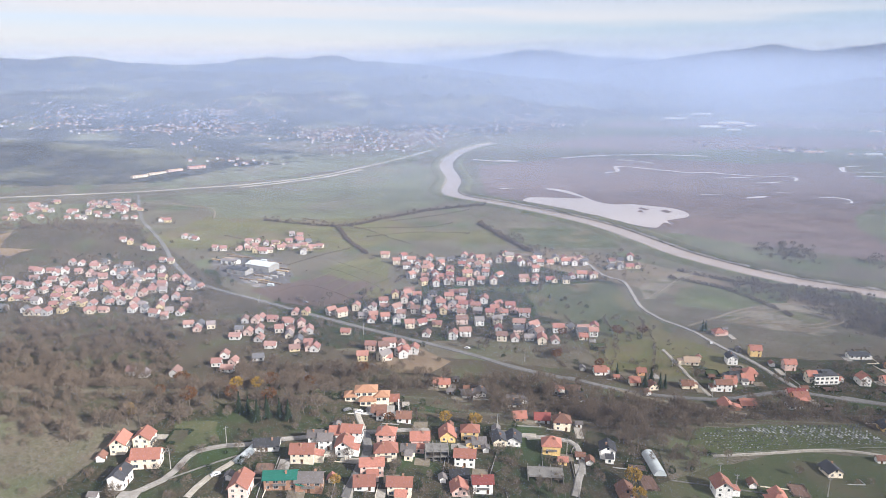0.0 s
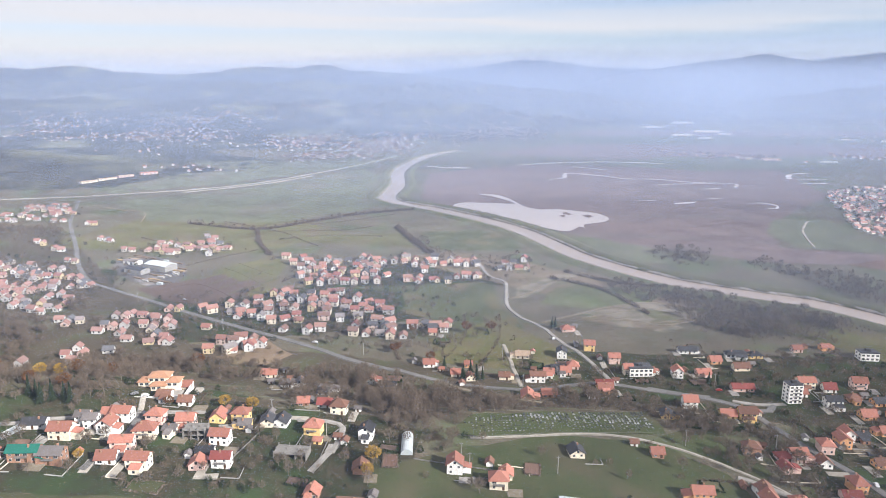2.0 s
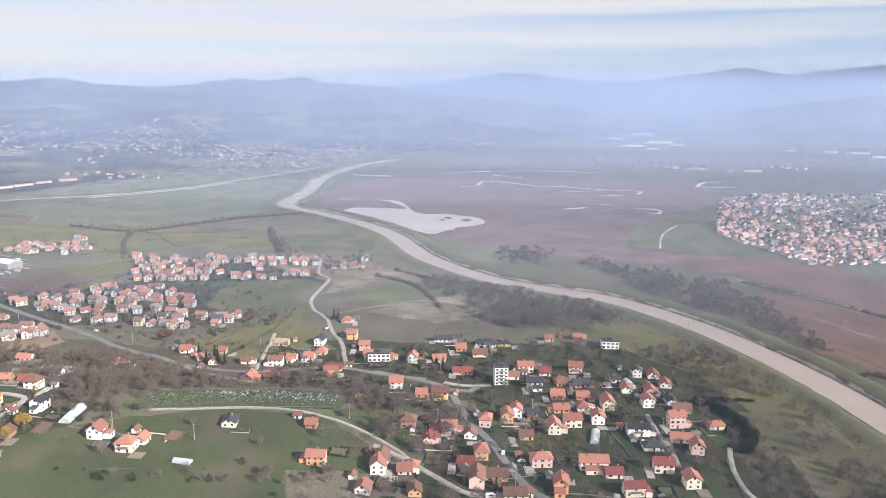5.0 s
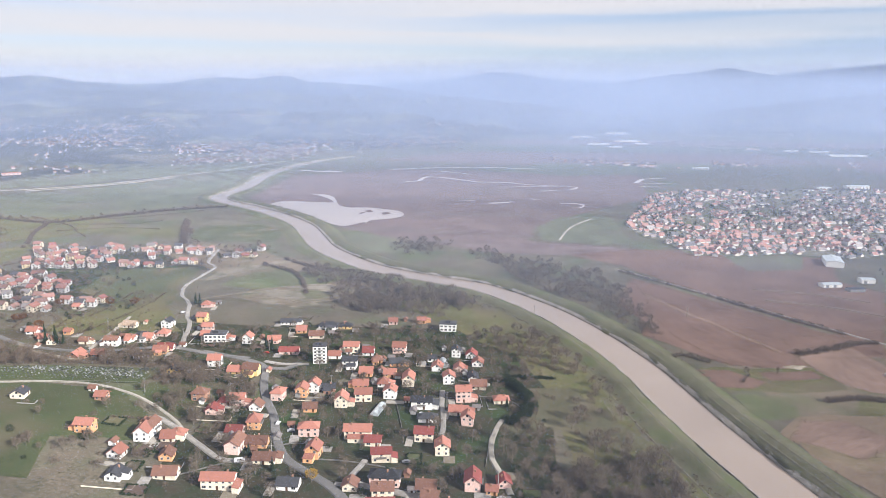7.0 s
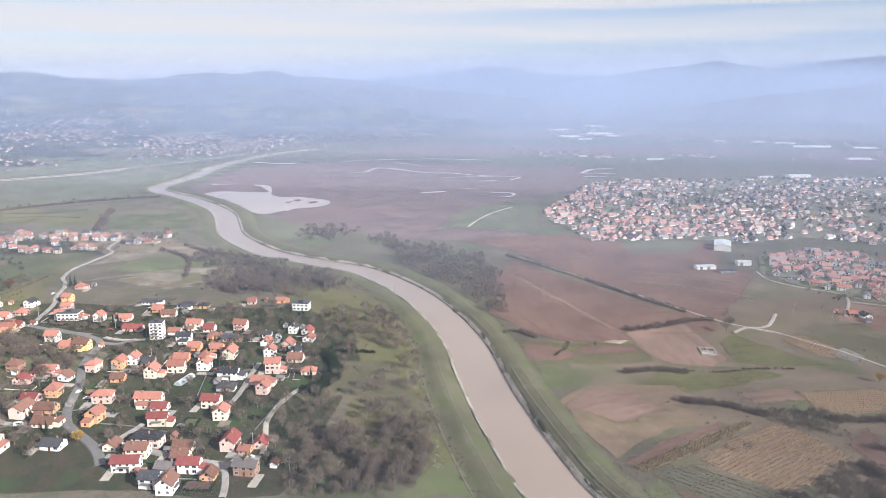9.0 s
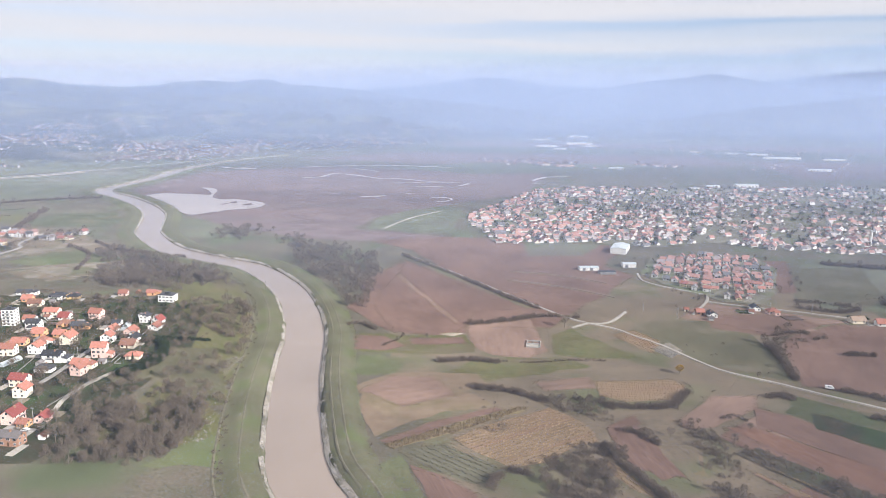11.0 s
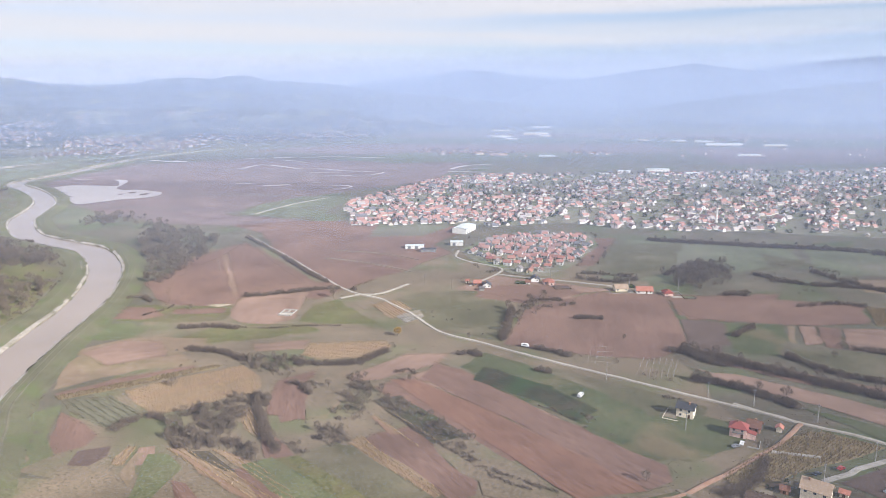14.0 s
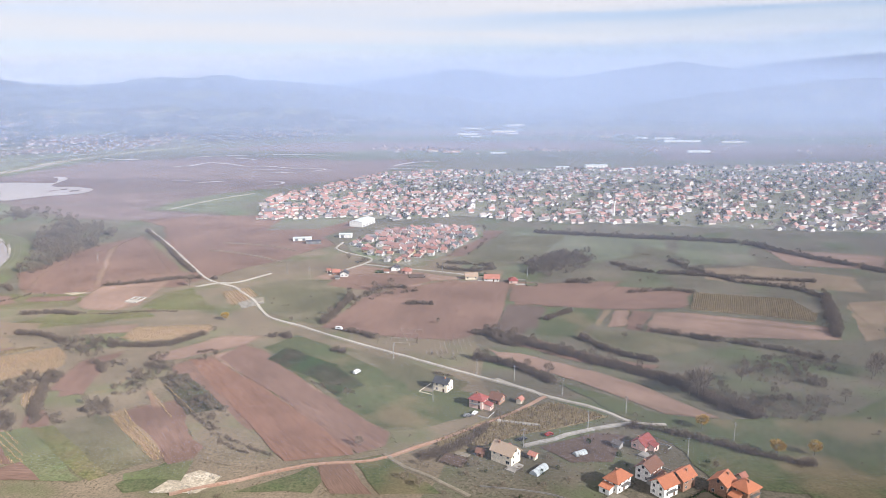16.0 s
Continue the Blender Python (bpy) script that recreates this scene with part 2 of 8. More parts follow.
    "tyre": material("tyre_rubber", (0.02, 0.02, 0.02), (0.03, 0.03, 0.03), 1, 0.2),
    "grave": material("dark_granite", (0.07, 0.075, 0.075), (0.12, 0.125, 0.12), 1, 0.2, rough=0.35, spec=0.5, obj=0.6),
    "gravelight": material("white_marble", (0.400, 0.400, 0.392), (0.320, 0.320, 0.312), 1, 0.2, rough=0.5, obj=0.25),
    "bareconcrete": material("raw_concrete_frame", (0.30, 0.285, 0.265), (0.22, 0.21, 0.19), 2, 0.4),
}
WALLS = {
    "w": material("white_render", (0.95, 0.93, 0.89), (0.87, 0.85, 0.80), 3.5, 0.8, rough=0.85, grit=0.72, obj=0.10),
    "c": material("cream_render", (0.92, 0.825, 0.67), (0.84, 0.75, 0.60), 3.5, 0.8, rough=0.85, grit=0.72, obj=0.12),
    "y": material("yellow_render", (0.90, 0.66, 0.30), (0.82, 0.60, 0.27), 3.5, 0.8, rough=0.85, grit=0.72, obj=0.12),
    "o": material("orange_render", (0.80, 0.46, 0.24), (0.72, 0.41, 0.22), 3.5, 0.8, rough=0.85, grit=0.72, obj=0.12),
    "p": material("pink_render", (0.85, 0.63, 0.55), (0.78, 0.57, 0.50), 3.5, 0.8, rough=0.85, grit=0.72, obj=0.12),
    "g": material("grey_render", (0.44, 0.43, 0.41), (0.37, 0.36, 0.34), 3.5, 0.8, rough=0.85, grit=0.72, obj=0.12),
    "k": material("bare_clay_block", (0.46, 0.27, 0.185), (0.38, 0.22, 0.15), 2.0, 0.5, rough=0.9, grit=0.6, obj=0.15),
    "b": material("brown_render", (0.32, 0.19, 0.13), (0.26, 0.16, 0.11), 3.0, 0.8, rough=0.9, grit=0.6, obj=0.15),
}
ROOFS = {
    "r": material("orange_clay_tiles", (0.50, 0.225, 0.165), (0.41, 0.19, 0.145), 2.2, 0.5, rough=0.75, grit=0.7, bump=0.08, obj=0.22),
    "o": material("bright_orange_tiles", (0.58, 0.23, 0.125), (0.50, 0.20, 0.115), 2.2, 0.5, rough=0.75, grit=0.7, bump=0.08, obj=0.10),
    "m": material("dark_red_tiles", (0.34, 0.10, 0.085), (0.27, 0.085, 0.075), 2.2, 0.5, rough=0.7, grit=0.7, bump=0.08, obj=0.2),
    "b": material("weathered_brown_tiles", (0.30, 0.155, 0.11), (0.22, 0.125, 0.095), 2.2, 0.5, rough=0.8, grit=0.7, bump=0.08, obj=0.2),
    "d": material("dark_grey_tiles", (0.055, 0.056, 0.062), (0.085, 0.085, 0.09), 2.2, 0.5, rough=0.6, grit=0.7, bump=0.06, obj=0.3),
    "g": material("grey_sheet_roof", (0.24, 0.215, 0.205), (0.17, 0.155, 0.15), 2.2, 0.5, rough=0.6, grit=0.7, bump=0.06, obj=0.25),
    "t": material("tan_sheet_roof", (0.50, 0.38, 0.28), (0.42, 0.32, 0.24), 2.2, 0.5, rough=0.7, grit=0.7, bump=0.06, obj=0.15),
    "a": material("pale_orange_tiles", (0.55, 0.31, 0.19), (0.47, 0.26, 0.165), 2.2, 0.5, rough=0.75, grit=0.7, bump=0.08),
    "n": material("green_sheet_roof", (0.03, 0.20, 0.15), (0.025, 0.16, 0.12), 2.2, 0.5, rough=0.5, grit=0.7, bump=0.06),
}


def wall_mix(name, stops, obj=False):
    """Plaster or tiles whose colour is drawn afresh for each house of a joined settlement."""
    m = bpy.data.materials.new(name)
    m.use_nodes = True
    n, l = m.node_tree.nodes, m.node_tree.links
    r = n.new("ShaderNodeValToRGB")
    r.color_ramp.interpolation = "CONSTANT"
    while len(r.color_ramp.elements) < len(stops):
        r.color_ramp.elements.new(0.5)
    for i, c in enumerate(stops):
        r.color_ramp.elements[i].position, r.color_ramp.elements[i].color = i / len(stops), (*c, 1)
    l.new(n.new("ShaderNodeObjectInfo").outputs["Random"] if obj else n.new("ShaderNodeNewGeometry").outputs["Random Per Island"], r.inputs["Fac"])
    dirt = n.new("ShaderNodeTexNoise")
    dirt.inputs["Scale"].default_value = 0.5
    mx = n.new("ShaderNodeMix")
    mx.data_type, mx.blend_type = "RGBA", "MULTIPLY"
    mx.inputs["Factor"].default_value = 0.35
    tc = n.new("ShaderNodeTexCoord")
    l.new(tc.outputs["Object"], dirt.inputs["Vector"])
    l.new(r.outputs["Color"], mx.inputs["A"])
    l.new(dirt.outputs["Fac"], mx.inputs["B"])
    l.new(mx.outputs["Result"], n["Principled BSDF"].inputs["Base Color"])
    n["Principled BSDF"].inputs["Roughness"].default_value = 0.85
    return m


PLASTER = [(0.9, 0.88, 0.84), (0.85, 0.82, 0.78), (0.86, 0.76, 0.6), (0.78, 0.72, 0.64), (0.80, 0.62, 0.54), (0.78, 0.64, 0.40), (0.6, 0.58, 0.56), (0.86, 0.84, 0.8)]
TILE = [(0.50, 0.245, 0.19), (0.44, 0.21, 0.165), (0.36, 0.185, 0.15), (0.12, 0.115, 0.12), (0.50, 0.27, 0.215), (0.38, 0.16, 0.135), (0.32, 0.285, 0.27), (0.46, 0.225, 0.175), (0.28, 0.17, 0.14), (0.42, 0.25, 0.20)]
TOWN_TILE = [(0.50, 0.29, 0.25), (0.46, 0.26, 0.22), (0.40, 0.34, 0.33), (0.20, 0.20, 0.21), (0.52, 0.31, 0.26), (0.42, 0.22, 0.19), (0.48, 0.27, 0.23), (0.46, 0.25, 0.21), (0.36, 0.23, 0.20), (0.50, 0.30, 0.26)]
TOWN_PLASTER = [(0.86, 0.84, 0.82), (0.74, 0.70, 0.67), (0.90, 0.84, 0.77), (0.92, 0.91, 0.89), (0.82, 0.72, 0.68), (0.86, 0.78, 0.66), (0.7, 0.69, 0.68), (0.9, 0.88, 0.86)]
PLASTER_MIX, TILE_MIX = wall_mix("mixed_plaster", TOWN_PLASTER), wall_mix("mixed_roof_tiles", TOWN_TILE)
TILE_DULL = wall_mix("mixed_dull_roofs", [(0.44, 0.30, 0.27), (0.32, 0.24, 0.22), (0.48, 0.43, 0.41), (0.20, 0.19, 0.20), (0.46, 0.28, 0.24), (0.30, 0.20, 0.17), (0.34, 0.31, 0.30), (0.26, 0.20, 0.18), (0.50, 0.46, 0.44), (0.38, 0.22, 0.19)])
FAR_PLASTER = wall_mix("distant_plaster", [tuple(k * 0.85 for k in c) for c in TOWN_PLASTER])
PLASTER_DULL = wall_mix("village_mixed_plaster", PLASTER)
PLASTER_EACH, TILE_EACH = wall_mix("village_plaster", PLASTER, True), wall_mix("village_roof_tiles", TILE, True)


def water_material(name, colour, rough):
    """Muddy water: slow streaks of silt under a faintly rippled, glossy surface."""
    m = bpy.data.materials.new(name)
    m.use_nodes = True
    n, l = m.node_tree.nodes, m.node_tree.links
    bsdf = n["Principled BSDF"]
    bsdf.inputs["Roughness"].default_value, bsdf.inputs["Specular IOR Level"].default_value = rough, 0.5
    tc = n.new("ShaderNodeTexCoord")
    silt, ripple, mix, b = n.new("ShaderNodeTexNoise"), n.new("ShaderNodeTexNoise"), n.new("ShaderNodeMix"), n.new("ShaderNodeBump")
    silt.inputs["Scale"].default_value, silt.inputs["Detail"].default_value = 0.02, 6.0
    ripple.inputs["Scale"].default_value, b.inputs["Strength"].default_value, b.inputs["Distance"].default_value = 0.7, 0.06, 0.1
    mix.data_type = "RGBA"
    mix.inputs["A"].default_value, mix.inputs["B"].default_value = (*colour, 1), (*(c * 0.74 for c in colour), 1)
    for t in (silt, ripple):
        l.new(tc.outputs["Object"], t.inputs["Vector"])
    l.new(silt.outputs["Fac"], mix.inputs["Factor"])
    l.new(mix.outputs["Result"], bsdf.inputs["Base Color"])
    l.new(ripple.outputs["Fac"], b.inputs["Height"])
    l.new(b.outputs["Normal"], bsdf.inputs["Normal"])
    return m


MATS["river"] = water_material("muddy_river_water", (0.425, 0.335, 0.262), 0.22)
MATS["flood"] = water_material("shallow_flood_water", (0.56, 0.49, 0.46), 0.4)


# ---- mesh helpers ----
def mesh_data(name, verts, faces, mats, index=None, uv=None, smooth=False):
    me = bpy.data.meshes.new(name)
    me.from_pydata([tuple(map(float, v)) for v in verts] if not isinstance(verts, np.ndarray) else verts.tolist(), [], faces if isinstance(faces, list) else faces.tolist())
    for m in mats if isinstance(mats, (list, tuple)) else [mats]:
        me.materials.append(m)
    if index is not None:
        me.polygons.foreach_set("material_index", index)
    if uv is not None:
        layer = me.uv_layers.new(name="UVMap")
        loops = np.zeros(len(me.loops), dtype=np.int32)
        me.loops.foreach_get("vertex_index", loops)
        layer.data.foreach_set("uv", np.asarray(uv, dtype=np.float32)[loops].ravel())
    if smooth:
        me.polygons.foreach_set("use_smooth", [True] * len(me.polygons))
    me.update()
    return me


def triangles(name, verts, tris, mats, index):
    """A mesh of triangles straight from arrays, for the large joined masses."""
    me = bpy.data.meshes.new(name)
    n = len(tris)
    me.vertices.add(len(verts))
    me.vertices.foreach_set("co", np.asarray(verts, np.float32).ravel())
    me.loops.add(n * 3)
    me.loops.foreach_set("vertex_index", np.asarray(tris, np.int32).ravel())
    me.polygons.add(n)
    me.polygons.foreach_set("loop_start", np.arange(n, dtype=np.int32) * 3)
    for m in mats:
        me.materials.append(m)
    me.polygons.foreach_set("material_index", np.asarray(index, np.int32))
    me.update(calc_edges=True)
    return me


def part(name, data, parent, label="", at=None):
    ob = new(name, data)
    ob.parent = parent
    if at is not None:
        ob.matrix_basis = at
    if label:
        ob["label"] = label
    return ob


def box(x0, x1, y0, y1, z0, z1):
    v = [(x, y, z) for z in (z0, z1) for y in (y0, y1) for x in (x0, x1)]
    f = [(0, 2, 3, 1), (4, 5, 7, 6), (0, 1, 5, 4), (1, 3, 7, 5), (3, 2, 6, 7), (2, 0, 4, 6)]
    return v, f


def join(*solids):
    V, F = [], []
    for v, f in solids:
        k = len(V)
        V += list(v)
        F += [tuple(i + k for i in q) for q in f]
    return V, F


def rotated(p, angle):
    c, s = math.cos(angle), math.sin(angle)
    return p @ np.array([[c, s, 0], [-s, c, 0], [0, 0, 1.0]])


# ---- the lie of the land ----
RIVER = [(150, 2080), (60, 1900), (15, 1700), (4, 1536), (18, 1350), (10, 1207), (35, 1146), (97, 1087), (172, 1000), (220, 924), (251, 845), (280, 772), (345, 682),
         (414, 634), (465, 602), (510, 540), (537, 484), (562, 405), (577, 315), (592, 245), (605, 200), (623, 166), (660, 90), (705, 10), (760, -90), (830, -220), (930, -420), (1040, -690)]


def smoothed(points, step=8.0):
    """A Catmull-Rom curve through plan points, resampled evenly."""
    p = np.array([points[0], *points, points[-1]], float)
    out = []
    for i in range(1, len(p) - 2):
        a, b, c, d = p[i - 1:i + 3]
        n = max(2, int(np.linalg.norm(c - b) / step))
        for k in range(n):
            t = k / n
            out.append(0.5 * (2 * b + (c - a) * t + (2 * a - 5 * b + 4 * c - d) * t * t + (3 * b - a - 3 * c + d) * t ** 3))
    out.append(p[-2])
    return np.array(out)


def sides(line):
    d = np.gradient(line, axis=0)
    d /= np.linalg.norm(d, axis=1)[:, None] + 1e-9
    return np.stack([-d[:, 1], d[:, 0]], 1)


RIVER_LINE = smoothed(RIVER, 12.0)


def from_river(x, y):
    """Distance to the river's middle line."""
    p = np.stack([np.ravel(x), np.ravel(y)], 1).astype(float)
    best = np.full(len(p), 1e9)
    for a, b in zip(RIVER_LINE[:-1], RIVER_LINE[1:]):
        near = (np.abs(p[:, 0] - a[0]) < 120) & (np.abs(p[:, 1] - a[1]) < 120)
        if not near.any():
            continue
        q, ab = p[near], b - a
        t = np.clip(((q - a) @ ab) / (ab @ ab), 0, 1)
        best[near] = np.minimum(best[near], np.linalg.norm(q - a - t[:, None] * ab, axis=1))
    return best.reshape(np.shape(x))


def ease(a, b, x):
    t = np.clip((np.asarray(x, float) - a) / (b - a), 0, 1)
    return t * t * (3 - 2 * t)


def waves(x, y, seed, size):
    """Soft rolling noise between -1 and 1, from a few crossed sine waves."""
    r = np.random.default_rng(seed)
    total = 0
    for k in range(7):
        a, p, f = r.uniform(0, 6.283), r.uniform(0, 6.283), (1.0 + 0.55 * k) / size
        total = total + np.sin((x * math.cos(a) + y * math.sin(a)) * f * 6.283 + p) / (1 + 0.6 * k)
    return total / 2.6


# crests of the hills: distance, depth, places along x and heights
RIDGES = [(5300, 950, (-6500, -3427, -3262, -3017, -2830, -2700, -2560, -2440, -2338, -1937, -1597, -1489, -1276, -1003, -917, -791, -645, -497, -244, -34, 177, 430, 642, 875, 1022, 1192, 1405, 1703),
           (290, 285, 280, 262, 288, 300, 284, 256, 246, 238, 250, 276, 298, 285, 302, 307, 266, 274, 252, 225, 207, 173, 134, 95, 113, 82, 42, 0)),
          (6900, 620, (984, 1307, 1575, 1844, 2059, 2219, 2380, 2701, 3074, 3348, 3675, 4058, 4592, 5308), (0, 131, 240, 291, 325, 353, 381, 416, 467, 418, 384, 336, 289, 259)),
          (7700, 480, (-1417, -553, -184, 305, 793, 1036, 1311, 1556, 1953, 2258, 2866, 3769, 4065, 4541, 5063, 5847, 7051), (190, 265, 305, 340, 422, 431, 392, 359, 345, 337, 343, 406, 456, 508, 560, 603, 557)),
          (4700, 480, (1700, 1999, 2368, 2661, 2916, 3206, 3524, 3729, 3989, 4393, 5600), (0, 66, 123, 163, 190, 226, 255, 251, 262, 240, 260))]


def land(x, y):
    """Height of the ground, without the river's bed."""
    x, y = np.asarray(x, float), np.asarray(y, float)
    hill = np.interp(x, [-120, -60, -40, 0, 50, 80, 110, 140, 180, 230, 300, 340, 380, 450], [33, 32, 30, 26, 22, 19.5, 18, 16.5, 14.5, 10, 4, 2, 0.8, 0]) * np.interp(y - np.interp(x, [-60, 20], [15, 0]), [335, 348, 360, 372, 394, 417, 445], [1, 0.9, 0.7, 0.45, 0.2, 0.06, 0])
    foot = 1780 + 1700 * ease(-300, 1500, x) - 330 * (1 - ease(-1500, -300, x))
    rise = ease(0, 1, (y - foot) / (4900 - foot))
    spurs = 1 - np.abs(waves(x, y * 0.7, 3, 1150))
    slope = rise * (105 + 75 * spurs) * (1 - 0.75 * ease(200, 1800, x))
    slope = slope + ease(0.02, 0.3, rise) * (26 * (1 - 1.6 * np.abs(waves(x, y * 0.8, 5, 520))) + 9 * waves(x, y, 9, 190))
    peaks, near_crest = slope, 0.0
    for at, deep, xs, zs in RIDGES:
        bell = np.exp(-((y - at - 60 * waves(x, 0 * y, at + 3, 1100)) / deep) ** 2)
        crest = np.interp(x, xs, zs) + 7 * waves(x, y * 0.3, at, 300) + 5 - 9 * np.abs(waves(x, y * 0.3, at + 1, 190))
        peaks = np.maximum(peaks, crest * bell)
        near_crest = np.maximum(near_crest, bell)
    gully = (np.abs(waves(x, y * 0.55, 23, 560)) * 52 + np.abs(waves(x, y * 0.6, 25, 240)) * 18) * ease(60, 220, peaks) * (1 - near_crest ** 5)
    knoll = 52 * np.exp(-((x + 1000) / 460) ** 2 - ((y - 1560) / 240) ** 2) * (1 - 0.3 * np.abs(waves(x, y, 33, 300))) + 16 * np.exp(-((x + 520) / 170) ** 2 - ((y - 800) / 90) ** 2)
    return hill + np.maximum(peaks - gully, 0.0) + knoll


def bed(x, y):
    return land(x, y) - 4.5 * (1 - ease(22, 33, from_river(x, y)))


def graded(*spans):
    """Grid lines from spans of (start, end, step)."""
    return np.concatenate([np.arange(a, b, s) for a, b, s in spans])


GX = graded((-6600, -3600, 100), (-3600, -1000, 34), (-1000, -350, 20), (-350, 1300, 7), (1300, 2100, 20), (2100, 4600, 40), (4600, 9000, 100))
GY = graded((-4300, -700, 200), (-700, 40, 20), (40, 760, 7), (760, 1500, 16), (1500, 5400, 34), (5400, 8100, 60))
gx, gy = np.meshgrid(GX, GY)
gz = bed(gx, gy)
idx = np.arange(gx.size).reshape(gx.shape)
quads = np.stack([idx[:-1, :-1], idx[:-1, 1:], idx[1:, 1:], idx[1:, :-1]], -1).reshape(-1, 4)
mid_y, mid_z = gy[:-1, :-1].ravel(), gz[:-1, :-1].ravel()
ground = new("ground", mesh_data("ground", np.stack([gx.ravel(), gy.ravel(), gz.ravel()], 1), quads, [MATS["ground"], MATS["forest"]],
                                index=((mid_z > 3.5) & (mid_y > 1000)).astype(np.int32), smooth=True))
tagged(ground, "wide river plain of rough autumn grass rising to wooded hills", "ground", kind="structure")


def inside(poly, x, y):
    x, y = np.asarray(x, float), np.asarray(y, float)
    hit = np.zeros(x.shape, bool)
    for (x0, y0), (x1, y1) in zip(poly, poly[1:] + poly[:1]):
        if y0 != y1:
            hit ^= ((y0 > y) != (y1 > y)) & (x < (x1 - x0) * (y - y0) / (y1 - y0) + x0)
    return hit


LABELS = {
    "greendark": "deep green meadow on the village slope", "scrubland": "dark brown scrub and dead grass on the slope",
    "wetsoil": "dark dug vegetable plot beside a house",
    "townland": "gardens and streets between town houses",
    "asphaltyard": "dark paved works yard with puddles",
    "green": "short green autumn grass", "greenlight": "pale green grass sward", "olive": "damp olive grass with dry tufts", "olivegreen": "olive green pasture with worn patches",
    "greenfar": "wide pasture on the flood plain, its green paled for haze", "soilred": "bare red-brown ploughed earth", "soil": "dark brown freshly ploughed soil in furrows", "soillight": "pale brown harrowed soil", "soilfar": "purple-brown wet ploughland beside the river", "drygrass": "rough dry grass and weeds on fallow land", "lawn": "patchy green gardens and lawns between houses", "corn": "tan maize stubble standing in rows",
    "corn2": "dry brown maize still standing in rows", "rows": "dark green vegetable rows on soil", "tan": "dry tan stubble and bare earth", "gravelsoil": "bare gravelly ground with thin weeds",
    "palegravel": "heap of pale limestone gravel and rubble"}
layer_count, TILLED = [0], []


def patch(poly, step, wobble, lift):
    """Vertices, triangles and grain direction of a draped plan shape with an uneven edge."""
    edge = []
    seed = int(abs(poly[0][0] * 7 + poly[0][1] * 13)) % 9973
    r = np.random.default_rng(seed)
    for (x0, y0), (x1, y1) in zip(poly, poly[1:] + poly[:1]):
        length = math.hypot(x1 - x0, y1 - y0)
        n = max(1, int(length / step))
        for k in range(n):
            j = wobble * r.normal() if k else 0.0
            edge.append((x0 + (x1 - x0) * k / n - (y1 - y0) / length * j, y0 + (y1 - y0) * k / n + (x1 - x0) / length * j))
    xs, ys = [p[0] for p in edge], [p[1] for p in edge]
    ix, iy = np.meshgrid(np.arange(min(xs), max(xs), step), np.arange(min(ys), max(ys), step))
    keep = inside(poly, ix, iy)
    points = [Vector(p) for p in edge] + [Vector((a, b)) for a, b in zip(ix[keep], iy[keep])]
    from mathutils.geometry import delaunay_2d_cdt
    v, _, f, *_ = delaunay_2d_cdt(points, [(i, (i + 1) % len(edge)) for i in range(len(edge))], [], 1, 0.01)
    v = np.array([tuple(p) for p in v])
    centre = np.array([v[list(t)].mean(0) for t in f])
    ok = inside([tuple(p) for p in edge], centre[:, 0], centre[:, 1]) & (from_river(centre[:, 0], centre[:, 1]) > 37)
    f = [tuple(t) for t, k in zip(f, ok) if k]
    sizes = [math.hypot(b[0] - a[0], b[1] - a[1]) for a, b in zip(poly, poly[1:] + poly[:1])]
    k = int(np.argmax(sizes))
    a, b = np.array(poly[k]), np.array((poly + poly[:1])[k + 1])
    d = (b - a) / np.linalg.norm(b - a)
    uv = np.stack([v @ d, v @ np.array([-d[1], d[0]])], 1)
    z = land(v[:, 0], v[:, 1]) + lift
    return np.column_stack([v, z]), f, uv, d


def field(name, kind, poly):
    layer_count[0] += 1
    size = max(p[1] for p in poly) - min(p[1] for p in poly)
    v, f, uv, d = patch(poly, 9.0 if size < 250 else 26.0, 0.9 if size < 250 else 3.0, 0.05 + 0.002 * layer_count[0])
    if not f:
        return
    if kind.startswith(("soil", "corn", "rows")):
        TILLED.append(poly)
    ob = new(name, mesh_data(name, v, f, MATS[kind], uv=uv, smooth=True))
    tagged(ob, LABELS[kind], "field", "fields of the plain", "structure")
    if kind in ("corn", "corn2", "rows"):
        crop(kind, poly, d)


